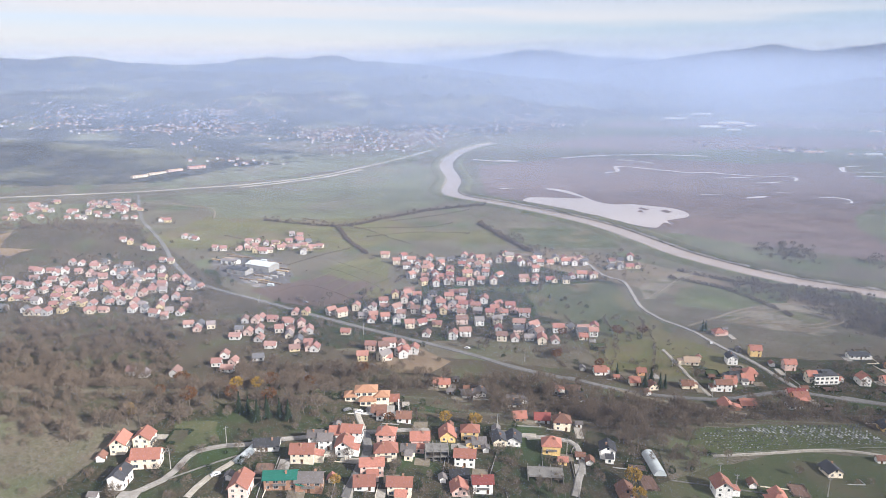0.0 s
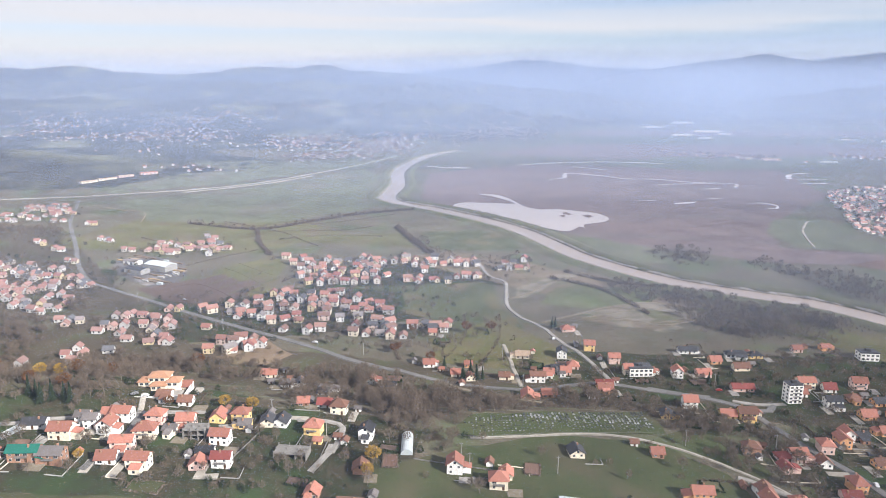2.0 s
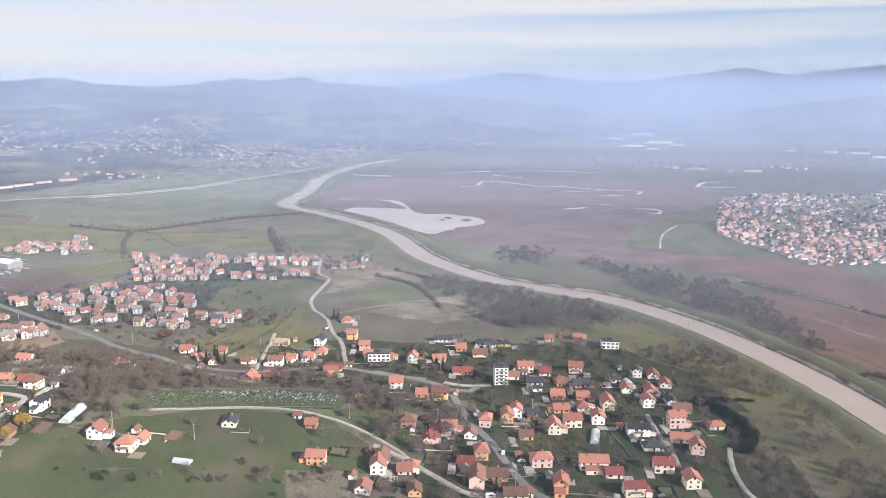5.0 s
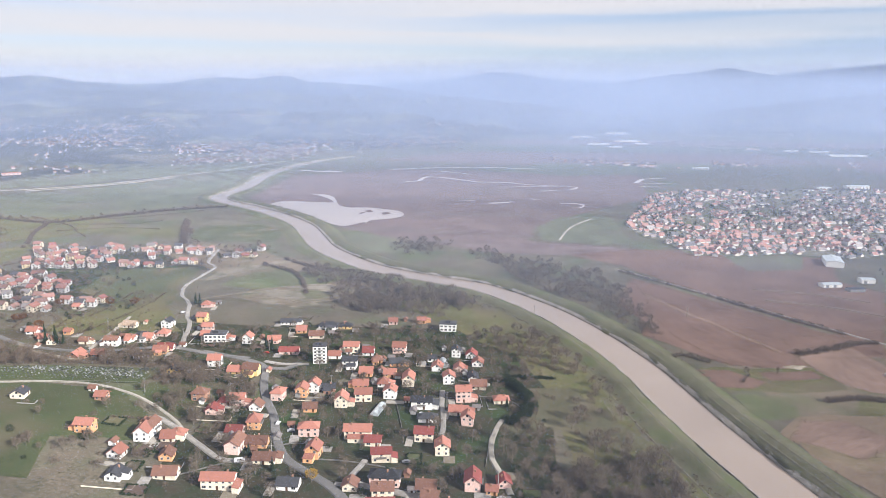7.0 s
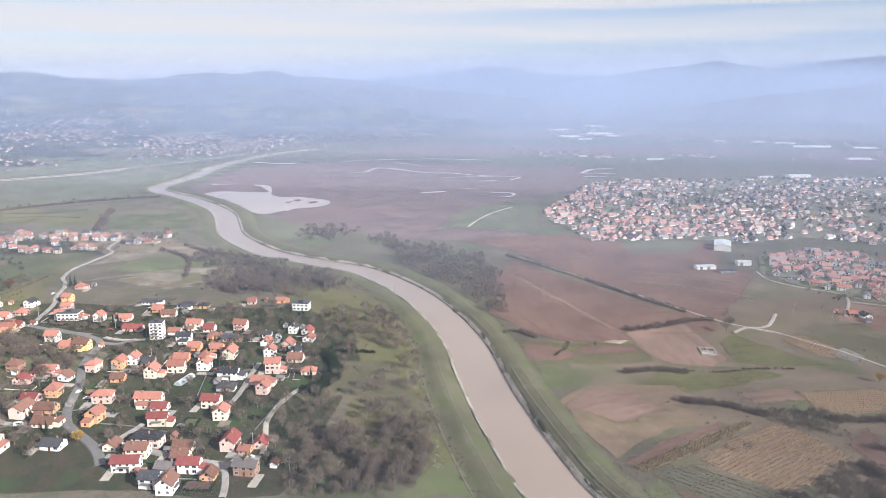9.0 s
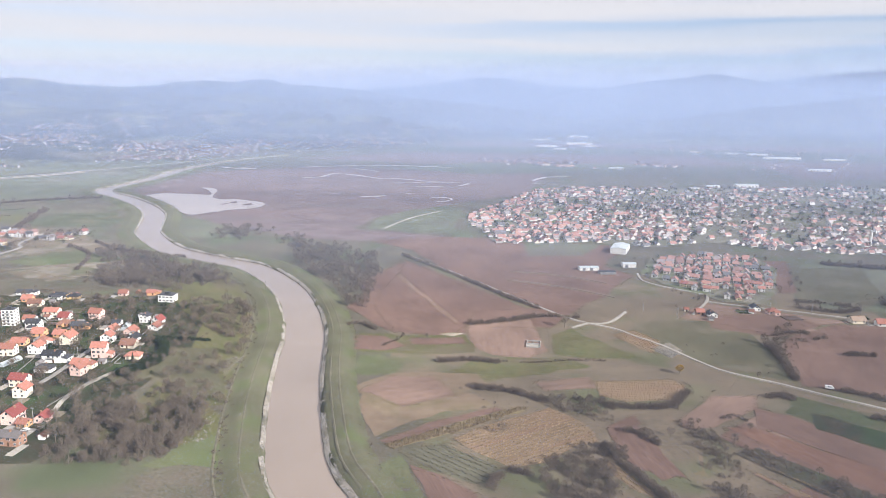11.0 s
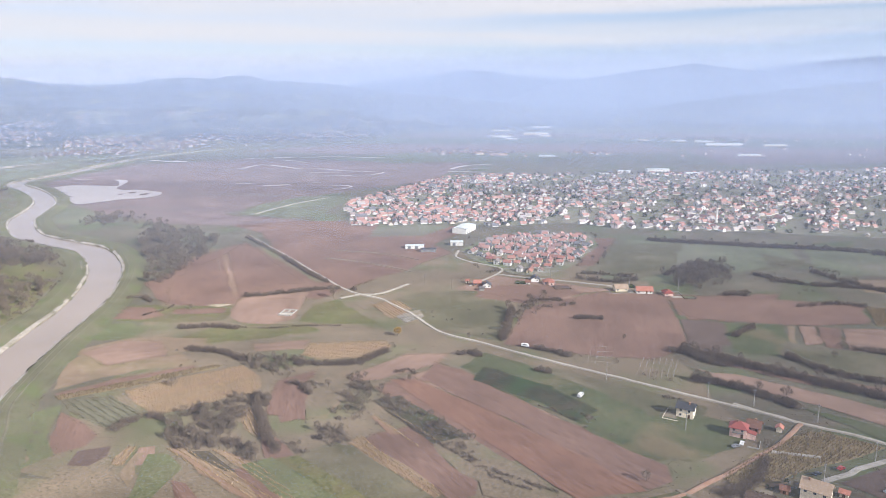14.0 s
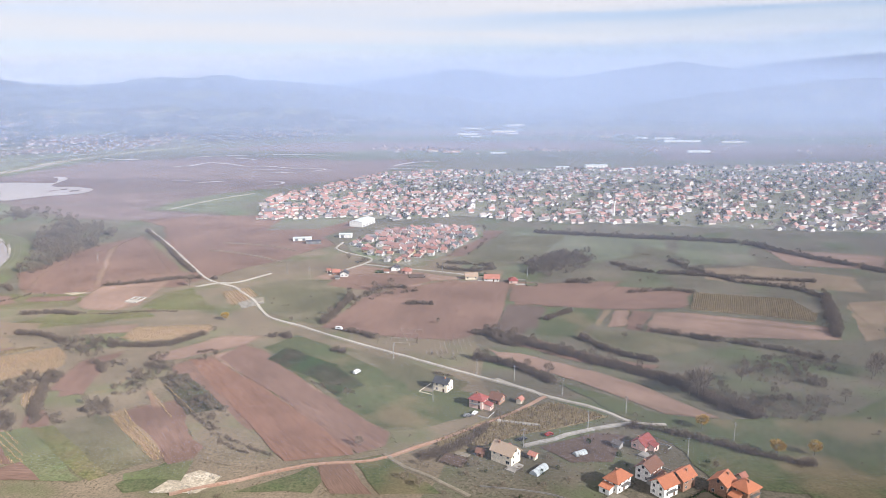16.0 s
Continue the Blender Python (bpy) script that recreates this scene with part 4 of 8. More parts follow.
field("ploughed_field", "soillight", [(1007, 283), (1037, 267), (1054, 255), (1094, 223), (1119, 188), (1122, 184), (1096, 188), (1066, 221), (1045, 241), (1021, 254)])
field("meadow", "green", [(1046, 228), (1062, 217), (1096, 187), (1121, 182), (1172, 176), (1136, 115), (1098, 120), (1094, 148), (1079, 175), (1077, 181), (1055, 213)])
field("maize_stubble", "corn2", [(979, 156), (1011, 183), (1037, 199), (1045, 199), (1066, 184), (1051, 176), (1022, 164), (1003, 153), (982, 149)])
field("dug_plot", "wetsoil", [(1028, 152), (1057, 167), (1071, 164), (1059, 139), (1041, 138)])
field("meadow", "olivegreen", [(791, 173), (814, 179), (849, 147), (858, 136), (828, 116), (818, 120)])
field("maize_stubble", "corn", [(814, 179), (819, 183), (857, 141), (853, 137)])
field("ploughed_field", "soil", [(819, 185), (826, 192), (872, 143), (860, 137)])
field("dry_strip", "tan", [(806, 149), (809, 152), (838, 120), (836, 118)])
field("meadow", "green", [(847, 116), (861, 134), (872, 133), (872, 118), (854, 109)])
field("gravel_heap", "palegravel", [(864, 110), (869, 121), (879, 128), (890, 123), (888, 115), (884, 110)])
field("meadow", "green", [(898, 111), (927, 133), (934, 122), (931, 111)])
field("ploughed_field", "soil", [(929, 134), (942, 137), (956, 111), (939, 111)])
field("meadow", "green", [(943, 138), (956, 143), (979, 119), (984, 112), (959, 111)])
field("meadow", "green", [(960, 213), (985, 221), (1013, 200), (994, 181), (969, 168), (944, 183)])
field("stubble_field", "tan", [(1202, 487), (1266, 507), (1340, 464), (1324, 438), (1239, 445)])
field("stubble_field", "tan", [(1007, 152), (1003, 150), (976, 141), (971, 146), (981, 148)])
field("maize_stubble", "corn", [(728, 172), (735, 174), (761, 156), (792, 132), (779, 131), (759, 146)])
field("maize_stubble", "corn", [(748, 173), (756, 171), (779, 156), (791, 143), (798, 132), (792, 132), (772, 153)])
field("ploughed_field", "soil", [(764, 155), (769, 156), (793, 131), (783, 131)])
field("rough_strip", "scrubland", [(738, 170), (748, 171), (767, 153), (762, 153)])
field("meadow", "greenlight", [(721, 167), (731, 167), (742, 155), (740, 146), (738, 129), (729, 129)])
field("dry_strip", "tan", [(716, 149), (715, 168), (719, 168), (724, 140)])
field("ploughed_field", "soil", [(741, 145), (748, 143), (759, 130), (749, 130)])
field("meadow", "green", [(776, 161), (784, 165), (803, 150), (821, 132), (800, 131)])
field("meadow", "olivegreen", [(785, 165), (804, 169), (814, 172), (838, 148), (854, 133), (822, 132), (804, 150)])
field("maize_stubble", "corn", [(811, 181), (817, 183), (836, 166), (860, 140), (855, 135), (834, 157)])
field("ploughed_field", "soil", [(819, 184), (830, 192), (862, 158), (865, 141), (860, 141), (836, 166)])
field("ploughed_field", "soil", [(768, 187), (776, 185), (789, 168), (777, 163)])
field("dry_strip", "corn", [(819, 209), (821, 211), (847, 179), (845, 176)])
field("dry_strip", "corn", [(823, 220), (825, 222), (854, 186), (853, 184)])
field("meadow", "green", [(-128, 316), (-107, 317), (-101, 300), (-110, 290), (-117, 287)])
field("pit_gravel", "gravelsoil", [(273, 590), (296, 604), (321, 599), (332, 575), (325, 555), (317, 574), (293, 587)])
field("pit_gravel", "gravelsoil", [(238, 569), (267, 583), (287, 580), (299, 556), (287, 541), (279, 555), (255, 567)])
field("pit_gravel", "gravelsoil", [(289, 528), (310, 541), (317, 535), (297, 522)])
field("pit_gravel", "gravelsoil", [(259, 554), (275, 548), (280, 534), (264, 536)])
field("dark_plot", "wetsoil", [(-180, 630), (-125, 677), (-84, 713), (-61, 662), (-72, 605), (-104, 587), (-141, 597)])
field("wet_field", "olive", [(-129, 698), (-84, 767), (-56, 725), (-55, 662), (-88, 662)])
field("rough_pasture", "scrubland", [(-530, 892), (-406, 910), (-342, 796), (-420, 744), (-482, 745)])
field("rough_pasture", "scrubland", [(-287, 716), (-188, 623), (-136, 576), (-155, 523), (-198, 530), (-239, 591)])
field("meadow", "green", [(1129, 183), (1188, 189), (1220, 212), (1248, 187), (1195, 110), (1135, 109), (1124, 150)])
field("stubble_field", "tan", [(1292, 387), (1341, 397), (1308, 329), (1276, 327)])
field("meadow", "greendark", [(81, 250), (149, 253), (226, 269), (238, 227), (101, 212)])
field("meadow", "greenlight", [(767, 159), (779, 166), (832, 118), (806, 118)])
field("rough_strip", "olive", [(781, 165), (791, 168), (841, 123), (835, 118), (827, 123)])
field("meadow", "olivegreen", [(792, 168), (806, 182), (813, 173), (849, 134), (843, 123)])
field("ploughed_field", "soil", [(822, 188), (839, 191), (873, 148), (872, 138), (863, 132)])
field("rough_strip", "drygrass", [(852, 181), (869, 190), (895, 157), (908, 133), (900, 130), (886, 133), (875, 138)])
field("rough_strip", "scrubland", [(817, 229), (832, 236), (869, 190), (852, 181)])
field("ploughed_field", "soilred", [(823, 258), (840, 258), (890, 207), (937, 158), (944, 143), (914, 136), (898, 157), (871, 194)])
field("ploughed_field", "soil", [(841, 260), (849, 285), (865, 275), (910, 215), (958, 164), (957, 151), (945, 144), (893, 206)])
field("meadow", "green", [(864, 279), (880, 304), (918, 272), (962, 220), (967, 181), (958, 168), (923, 209)])
field("meadow", "lawn", [(872, 259), (879, 279), (918, 251), (910, 227)])
field("meadow", "lawn", [(910, 227), (918, 247), (938, 220), (923, 207)])
field("ploughed_field", "soil", [(764, 210), (761, 242), (767, 257), (776, 257), (786, 204)])
field("dry_strip", "drygrass", [(776, 257), (791, 272), (803, 251), (796, 211), (786, 206)])
field("meadow", "greenlight", [(847, 124), (863, 132), (873, 136), (874, 119), (849, 119)])
field("ploughed_field", "soil", [(787, 124), (796, 133), (814, 118), (790, 117)])
field("meadow", "greendark", [(-130, 225), (-60, 238), (20, 246), (81, 250), (101, 212), (20, 196), (-130, 190)])
road("main_road", "asphalt", 5.4, [(-500, 1138), (-422, 965), (-383, 893), (-322, 790), (-281, 717), (-239, 657), (-200, 627), (-156, 598), (-104, 562), (-64, 536), (-35, 518), (-4, 499), (25, 480), (48, 462), (70, 449), (88, 440)])
road("main_road", "asphalt", 5.2, [(86, 443), (115, 424), (148, 412), (179, 409), (201, 417), (228, 422), (262, 409), (291, 402)])
road("main_road", "asphalt", 5.6, [(254, 415), (274, 406), (295, 396), (306, 385), (312, 360), (318, 338), (325, 322), (331, 309), (337, 289), (342, 275), (349, 262), (360, 252), (373, 241), (382, 230), (387, 221)])
road("village_road", "asphalt", 5.0, [(306, 385), (320, 383), (327, 395)])
road("village_road", "concrete", 4.5, [(267, 298), (285, 286), (303, 270), (318, 258), (332, 259), (346, 264)])
road("village_lane", "concrete", 3.8, [(427, 353), (427, 332), (428, 309), (427, 291)])
road("village_lane", "concrete", 4.0, [(382, 242), (385, 253), (389, 264)])
road("village_lane", "concrete", 4.0, [(377, 241), (396, 239), (413, 234), (438, 227), (449, 226)])
road("village_lane", "concrete", 4.2, [(384, 244), (403, 236), (425, 230), (439, 226), (447, 219), (451, 207), (453, 197)])
road("village_lane", "concrete", 3.6, [(446, 222), (449, 231), (451, 238)])
road("side_road", "dirt", 4.5, [(115, 424), (133, 407), (158, 395), (181, 383)])
road("village_road", "concrete", 4.6, [(154, 754), (163, 691), (178, 669), (177, 628), (175, 591), (184, 558), (199, 535), (210, 501), (221, 476), (229, 443), (234, 418)])
road("village_road", "concrete", 5.0, [(334, 394), (330, 393), (316, 392), (303, 397)])
road("cemetery_lane", "gravel", 2.1, [(135, 316), (167, 322), (198, 329), (217, 330), (235, 326), (253, 317), (275, 300), (289, 284), (296, 275)])
road("hill_road", "concrete", 4.0, [(-124, 255), (-114, 266), (-111, 280), (-108, 289), (-96, 295), (-86, 296), (-82, 300), (-62, 304), (-55, 309), (-37, 314), (-15, 320), (-4, 322)])
road("hill_lane", "gravel", 3.5, [(-100, 254), (-96, 269), (-90, 280), (-85, 290), (-78, 295)])
road("villa_drive", "gravel", 3.5, [(-36, 316), (-39, 325), (-42, 336)])
road("hill_street", "asphalt", 4.5, [(-37, 259), (-35, 273), (-33, 287), (-32, 299), (-35, 314)])
road("hill_street", "concrete", 4.0, [(60, 274), (64, 288), (68, 298), (69, 313), (66, 322), (53, 324), (44, 322)])
road("far_road", "gravel", 9.0, [(-709, 1109), (-638, 1128), (-566, 1152), (-509, 1171), (-437, 1209), (-343, 1263), (-248, 1358), (-176, 1494), (-114, 1635), (-27, 1886)])
road("far_road", "gravel", 9.0, [(-358, 1224), (-296, 1278), (-226, 1359), (-172, 1458)])
road("field_lane", "dirt", 4.0, [(-424, 1074), (-380, 1047), (-344, 1030), (-318, 957)])
road("farm_road", "gravel", 3.0, [(612, 682), (680, 582), (731, 503), (768, 448), (798, 425), (811, 407), (827, 385), (850, 344), (877, 324), (900, 306), (932, 283), (960, 264), (985, 246), (1009, 230), (1031, 215), (1035, 208)])
road("farm_track", "gravel", 3.6, [(765, 424), (779, 436), (797, 440), (817, 471)])
road("farm_track", "gravel", 3.0, [(860, 610), (858, 580), (873, 557), (900, 534), (899, 514), (871, 466)])
road("farm_track", "gravel", 3.2, [(898, 508), (930, 494), (966, 482), (998, 468)])
road("farm_road", "gravel", 3.0, [(1012, 231), (1036, 210), (1063, 193), (1077, 178), (1093, 176)])
road("farm_track", "concrete", 3.4, [(1077, 178), (1050, 168), (1036, 160), (1021, 153)])
road("farm_track", "redsoil", 2.6, [(1037, 208), (1016, 185), (1002, 174), (985, 160), (972, 151), (953, 138), (924, 133), (893, 118), (873, 109)])
road("farm_track", "dirt", 2.6, [(957, 144), (968, 132), (979, 125), (996, 110)])
road("village_lane", "gravel", 3.5, [(461, 235), (458, 251), (454, 268), (454, 282), (457, 299), (462, 313)])
road("village_lane", "gravel", 3.4, [(171, 413), (168, 457), (165, 493)])
road("field_path", "gravel", 3.5, [(573, 836), (589, 891), (610, 944), (646, 1004)])
road("dirt_track", "dirt", 2.6, [(200, 544), (226, 562), (272, 592), (310, 600), (338, 586), (332, 557), (300, 541), (279, 553), (247, 566)])
road("dirt_track", "dirt", 1.8, [(239, 558), (270, 575), (303, 585), (323, 576), (324, 560), (300, 548), (270, 553), (247, 555)])
road("dirt_track", "dirt", 1.8, [(178, 610), (199, 631), (226, 667), (248, 692), (267, 704)])
road("field_path", "dirt", 2.4, [(724, 569), (761, 556), (799, 530), (817, 515)])
road("field_path", "dirt", 2.0, [(728, 607), (784, 591), (820, 565)])
road("ditch", "greenlight", 1.3, [(-131, 663), (-112, 700), (-90, 757)])
road("ditch", "greenlight", 1.3, [(-117, 645), (-96, 688), (-74, 741)])
road("ditch", "greenlight", 1.3, [(-101, 633), (-80, 676), (-66, 714)])
road("ditch", "greenlight", 1.3, [(-87, 616), (-52, 677)])
road("ditch", "greenlight", 1.3, [(-119, 710), (-102, 696), (-76, 666), (-60, 646)])
road("ditch", "greenlight", 1.3, [(-111, 733), (-83, 705), (-60, 684)])
road("ditch", "wetsoil", 2.0, [(-157, 623), (-131, 650), (-95, 624), (-70, 592)])
road("field_path", "gravel", 3.0, [(1010, 179), (1031, 174)])
pond([(125, 1110), (139, 1143), (190, 1141), (228, 1138), (210, 1184), (190, 1218), (173, 1232), (196, 1234), (217, 1206), (232, 1151), (243, 1107), (265, 1084), (293, 1087), (322, 1071), (346, 1056), (357, 1029), (355, 1002), (339, 981), (311, 964), (309, 936), (303, 950), (282, 916), (263, 928), (242, 954), (218, 992), (180, 1043), (156, 1070)])
for bank in ([(286, 1029), (295, 1036), (292, 1016)], [(294, 1052), (301, 1059), (308, 1042), (301, 1034)], [(320, 1032), (330, 1040), (338, 1027), (327, 1014)]):
    v, f, uv, _ = patch(bank, 5.0, 0.8, 0.95)
    tagged(new("mud_bank", mesh_data("mud_bank", v, f, MATS["soilfar"], uv=uv, smooth=True)), "low brown mud bank in shallow flood water", "mud bank", "mud banks", "structure")
streak(9, [(324, 1439), (359, 1463), (372, 1530), (388, 1541), (433, 1513), (494, 1456), (544, 1455), (600, 1417), (652, 1403), (690, 1389), (671, 1342)])
streak(6, [(532, 1373), (597, 1389), (650, 1394)])
streak(6, [(584, 1317), (612, 1320), (641, 1331)])
streak(9, [(495, 1147), (517, 1155), (540, 1170)])
streak(5, [(570, 1208), (582, 1204), (594, 1203)])
streak(6, [(621, 1157), (646, 1159), (660, 1141), (647, 1109), (633, 1108)])
streak(5, [(96, 1232), (115, 1233), (133, 1236)])
streak(22, [(66, 1653), (105, 1631), (168, 1626)])
streak(16, [(278, 1691), (375, 1745), (522, 1777), (651, 1749)])
streak(12, [(405, 1666), (440, 1640), (473, 1610)])
streak(4, [(433, 1182), (455, 1180), (473, 1179)])
streak(9, [(834, 1470), (873, 1548), (933, 1577)])
streak(6, [(837, 1460), (870, 1463), (913, 1468)])
streak(6, [(825, 1411), (850, 1408), (883, 1407)])



# ---- trees ----
def tree_shape(seed, twigs, width=0.42, leaf=(0.16, 0.028), limbs=7, low=0.22, up=0.45):
    """A tree one metre tall: tapered trunk and limbs, and a loose crown of small twigs or leaf sprays. Returns wood and crown."""
    r = np.random.default_rng(seed)
    V, F, tips = [], [], []

    def limb(a, b, ra, rb, n):
        k = len(V)
        d = (b - a) / np.linalg.norm(b - a)
        u = np.cross(d, (0.3, 0.8, 0.5))
        u /= np.linalg.norm(u)
        w = np.cross(d, u)
        for p, rad in ((a, ra), (b, rb)):
            for i in range(n):
                t = 6.283 * i / n
                V.append(p + rad * (u * math.cos(t) + w * math.sin(t)))
        for i in range(n):
            F.append((k + i, k + (i + 1) % n, k + n + (i + 1) % n, k + n + i))

    top = np.array([r.normal(0, 0.03), r.normal(0, 0.03), 0.86])
    limb(np.zeros(3), top * 0.5, 0.022, 0.014, 5)
    limb(top * 0.5, top, 0.014, 0.003, 4)
    for i in range(limbs):
        h = low + (0.8 - low) * i / limbs
        a = i * 2.4 + r.uniform(-0.4, 0.4)
        reach = width * (1 - 0.55 * i / limbs) * r.uniform(0.7, 1.0)
        b = np.array([math.cos(a) * reach, math.sin(a) * reach, min(0.95, h + reach * r.uniform(0.55, 0.95))])
        limb(top * h / 0.86, b, 0.009, 0.002, 3)
        tips.append((top * h / 0.86, b))
    tips.append((top * 0.6, top))
    C, G = [], []
    hollow = r.normal(0, 1, (5, 3))
    hollow /= np.linalg.norm(hollow, axis=1)[:, None]
    mid = low + 0.30 + 0.12 * (low > 0.1)
    while len(G) < twigs:
        o = r.normal(0, 1, 3)
        o /= np.linalg.norm(o)
        if (hollow @ o).max() > 0.86 and r.random() < 0.75:
            continue
        out = r.uniform(0.25, 1.0) ** 0.45
        p = np.array([o[0] * width * 0.86 * out, o[1] * width * 0.86 * out, mid + o[2] * (0.92 - mid) * out])
        if p[2] < low * 0.6:
            continue
        d = o + r.normal(0, 0.6, 3) + np.array([0, 0, up])
        d *= leaf[0] * r.uniform(0.6, 1.2) / np.linalg.norm(d)
        s = np.cross(d, r.normal(0, 1, 3))
        s *= leaf[1] * r.uniform(0.6, 1.3) / np.linalg.norm(s)
        k = len(C)
        C += [p - s, p + s, p + d]
        G.append((k, k + 1, k + 2))
    return (np.array(V), F), (np.array(C), G)


def conifer_shape(seed):
    r = np.random.default_rng(seed)
    V, F = [], []
    for i in range(5):
        a = 6.283 * i / 5
        V += [(0.02 * math.cos(a), 0.02 * math.sin(a), 0), (0.004 * math.cos(a), 0.004 * math.sin(a), 0.95)]
    F = [(2 * i, 2 * ((i + 1) % 5), 2 * ((i + 1) % 5) + 1, 2 * i + 1) for i in range(5)]
    C, G = [], []
    for i in range(260):
        h = r.uniform(0.08, 1.0) ** 0.8
        a, reach = r.uniform(0, 6.283), 0.30 * (1.04 - h) * r.uniform(0.6, 1.15)
        w = 0.06 + 0.07 * (1 - h)
        o, t = np.array([math.cos(a), math.sin(a), 0]), np.array([-math.sin(a), math.cos(a), 0])
        k = len(C)
        C += [o * 0.15 * reach + (0, 0, h + 0.02) - t * w * 0.5, o * 0.15 * reach + (0, 0, h + 0.02) + t * w * 0.5, o * reach + (0, 0, h - 0.07)]
        G.append((k, k + 1, k + 2))
    return (np.array(V), F), (np.array(C), G)


BARE = [tree_shape(s, 270, width=0.30 + 0.04 * (s % 3), leaf=(0.21, 0.0105), limbs=9, up=1.1) for s in range(6)]
BUSH = [tree_shape(20 + s, 210, width=0.54, leaf=(0.24, 0.0165), limbs=7, low=0.04, up=0.8) for s in range(5)]
FAR_BARE = [tree_shape(80 + s, 100, width=0.33, leaf=(0.24, 0.024), limbs=5, up=1.0) for s in range(5)]
FAR_BUSH = [tree_shape(90 + s, 70, width=0.54, leaf=(0.28, 0.038), limbs=3, low=0.04, up=0.7) for s in range(4)]
EVERGREEN = [tree_shape(120 + s, 230, width=0.46, leaf=(0.13, 0.045), limbs=5, low=0.04) for s in range(3)]
LEAFY = [tree_shape(40 + s, 330, leaf=(0.09, 0.045)) for s in range(3)]
FIR = [conifer_shape(60 + s) for s in range(2)]


def many(shapes, places, name, label, wood_mat, leaf_mat, category="trees"):
    """One joined mass of trees: places holds x, y, height, turn, spread."""
    V, F, I, k = [], [], [], 0
    z = land(places[:, 0], places[:, 1])
    ready = []
    for (wv, wf), (cv, cf) in shapes:
        tris = [t for q in wf for t in ((q[0], q[1], q[2]), (q[0], q[2], q[3]))]
        ready.append((np.concatenate([wv, cv]), np.array(tris + [tuple(i + len(wv) for i in t) for t in cf]), np.array([0] * len(tris) + [1] * len(cf))))
    for i, (x, y, h, turn, wide) in enumerate(places):
        vv, ff, mm = ready[i % len(ready)]
        V.append(rotated(vv * (h * wide, h * wide, h), turn) + (x, y, z[i] - 0.1))
        F.append(ff + k)
        I.append(mm)
        k += len(vv)
    if not V:
        return None
    ob = new(name, triangles(name, np.concatenate(V), np.concatenate(F), [MATS[wood_mat], MATS[leaf_mat]], np.concatenate(I)))
    return tagged(ob, label, category, kind="stuff")


def scatter(poly, density, r):
    xs, ys = np.array([p[0] for p in poly]), np.array([p[1] for p in poly])
    n = int(np.ptp(xs) * np.ptp(ys) * density)
    x, y = r.uniform(xs.min(), xs.max(), n), r.uniform(ys.min(), ys.max(), n)
    keep = inside(poly, x, y) & (from_river(x, y) > 39)
    return off_roads(np.column_stack([x, y])[keep])


def dressed(p, r, lo, hi):
    return np.column_stack([p, r.uniform(lo, hi, len(p)), r.uniform(0, 6.283, len(p)), r.uniform(0.8, 1.35, len(p))])


def wood(density, poly):
    r = np.random.default_rng(int(abs(poly[0][0]) * 3 + abs(poly[0][1])))
    p = scatter(poly, density, r)
    distant = sum(q[1] for q in poly) / len(poly) > 430
    low = not distant and poly[0][0] > 640
    many(FAR_BARE if distant else BARE, dressed(p[::3 if low else 2], r, *((3.5, 6.5) if low else (6, 11))), "bare_wood", "leafless grey-brown trees standing close together", "bark", "twiggrey" if poly[0][0] > 200 else "twig")
    p = scatter(poly, density * (2.2 if low else 1.6), r)
    many(FAR_BUSH if distant else BUSH, dressed(p, r, *((1.4, 3.4) if low else (2.0, 4.6))), "undergrowth", "tangled leafless brown scrub", "bark", "twig", "scrub")


def hedge(width, points):
    distant = np.mean([q[1] for q in points]) > 400
    line = smoothed(points, 3.0 if distant else 2.2)
    r = np.random.default_rng(int(abs(points[0][0]) + 17))
    p = np.repeat(line, max(3, int(width / 0.85)), axis=0)
    swell = waves(p[:, 0], p[:, 1], 57, 34)
    p = p + r.normal(0, width * 0.34, p.shape) * (0.5 + 0.9 * np.abs(swell))[:, None]
    p = p[(swell > -0.45) | (r.random(len(p)) < 0.45)]
    p = off_roads(p[r.random(len(p)) < 0.92])
    many(FAR_BUSH if distant else BUSH, dressed(p, r, *((2.2, 4.6) if width > 2.5 else (0.9, 2.2))), "hedgerow", "uneven leafless hedgerow of dark scrub", "bark", "twig", "hedge")
    if width > 4:
        q = line[::5] + r.normal(0, width * 0.3, line[::5].shape)
        many(FAR_BARE if distant else BARE, dressed(q, r, 5, 9), "hedgerow_trees", "leafless trees growing in a hedgerow", "bark", "twig")


def shape_meshes(shape, wood_mat, leaf_mat):
    (wv, wf), (cv, cf) = shape
    return mesh_data("trunk", wv, wf, MATS[wood_mat]), mesh_data("crown", cv, cf, MATS[leaf_mat])


KINDS = {"bare": (BARE, "twiggrey", "leafless deciduous tree"), "rust": (LEAFY, "rust", "tree with rusty brown autumn leaves"), "yellow": (LEAFY, "yellowleaf", "tree with yellow autumn leaves"),
         "fir": (FIR, "needle", "tall dark green conifer"), "shrub": (BUSH, "twig", "leafless brown shrub")}
made_trees = {}


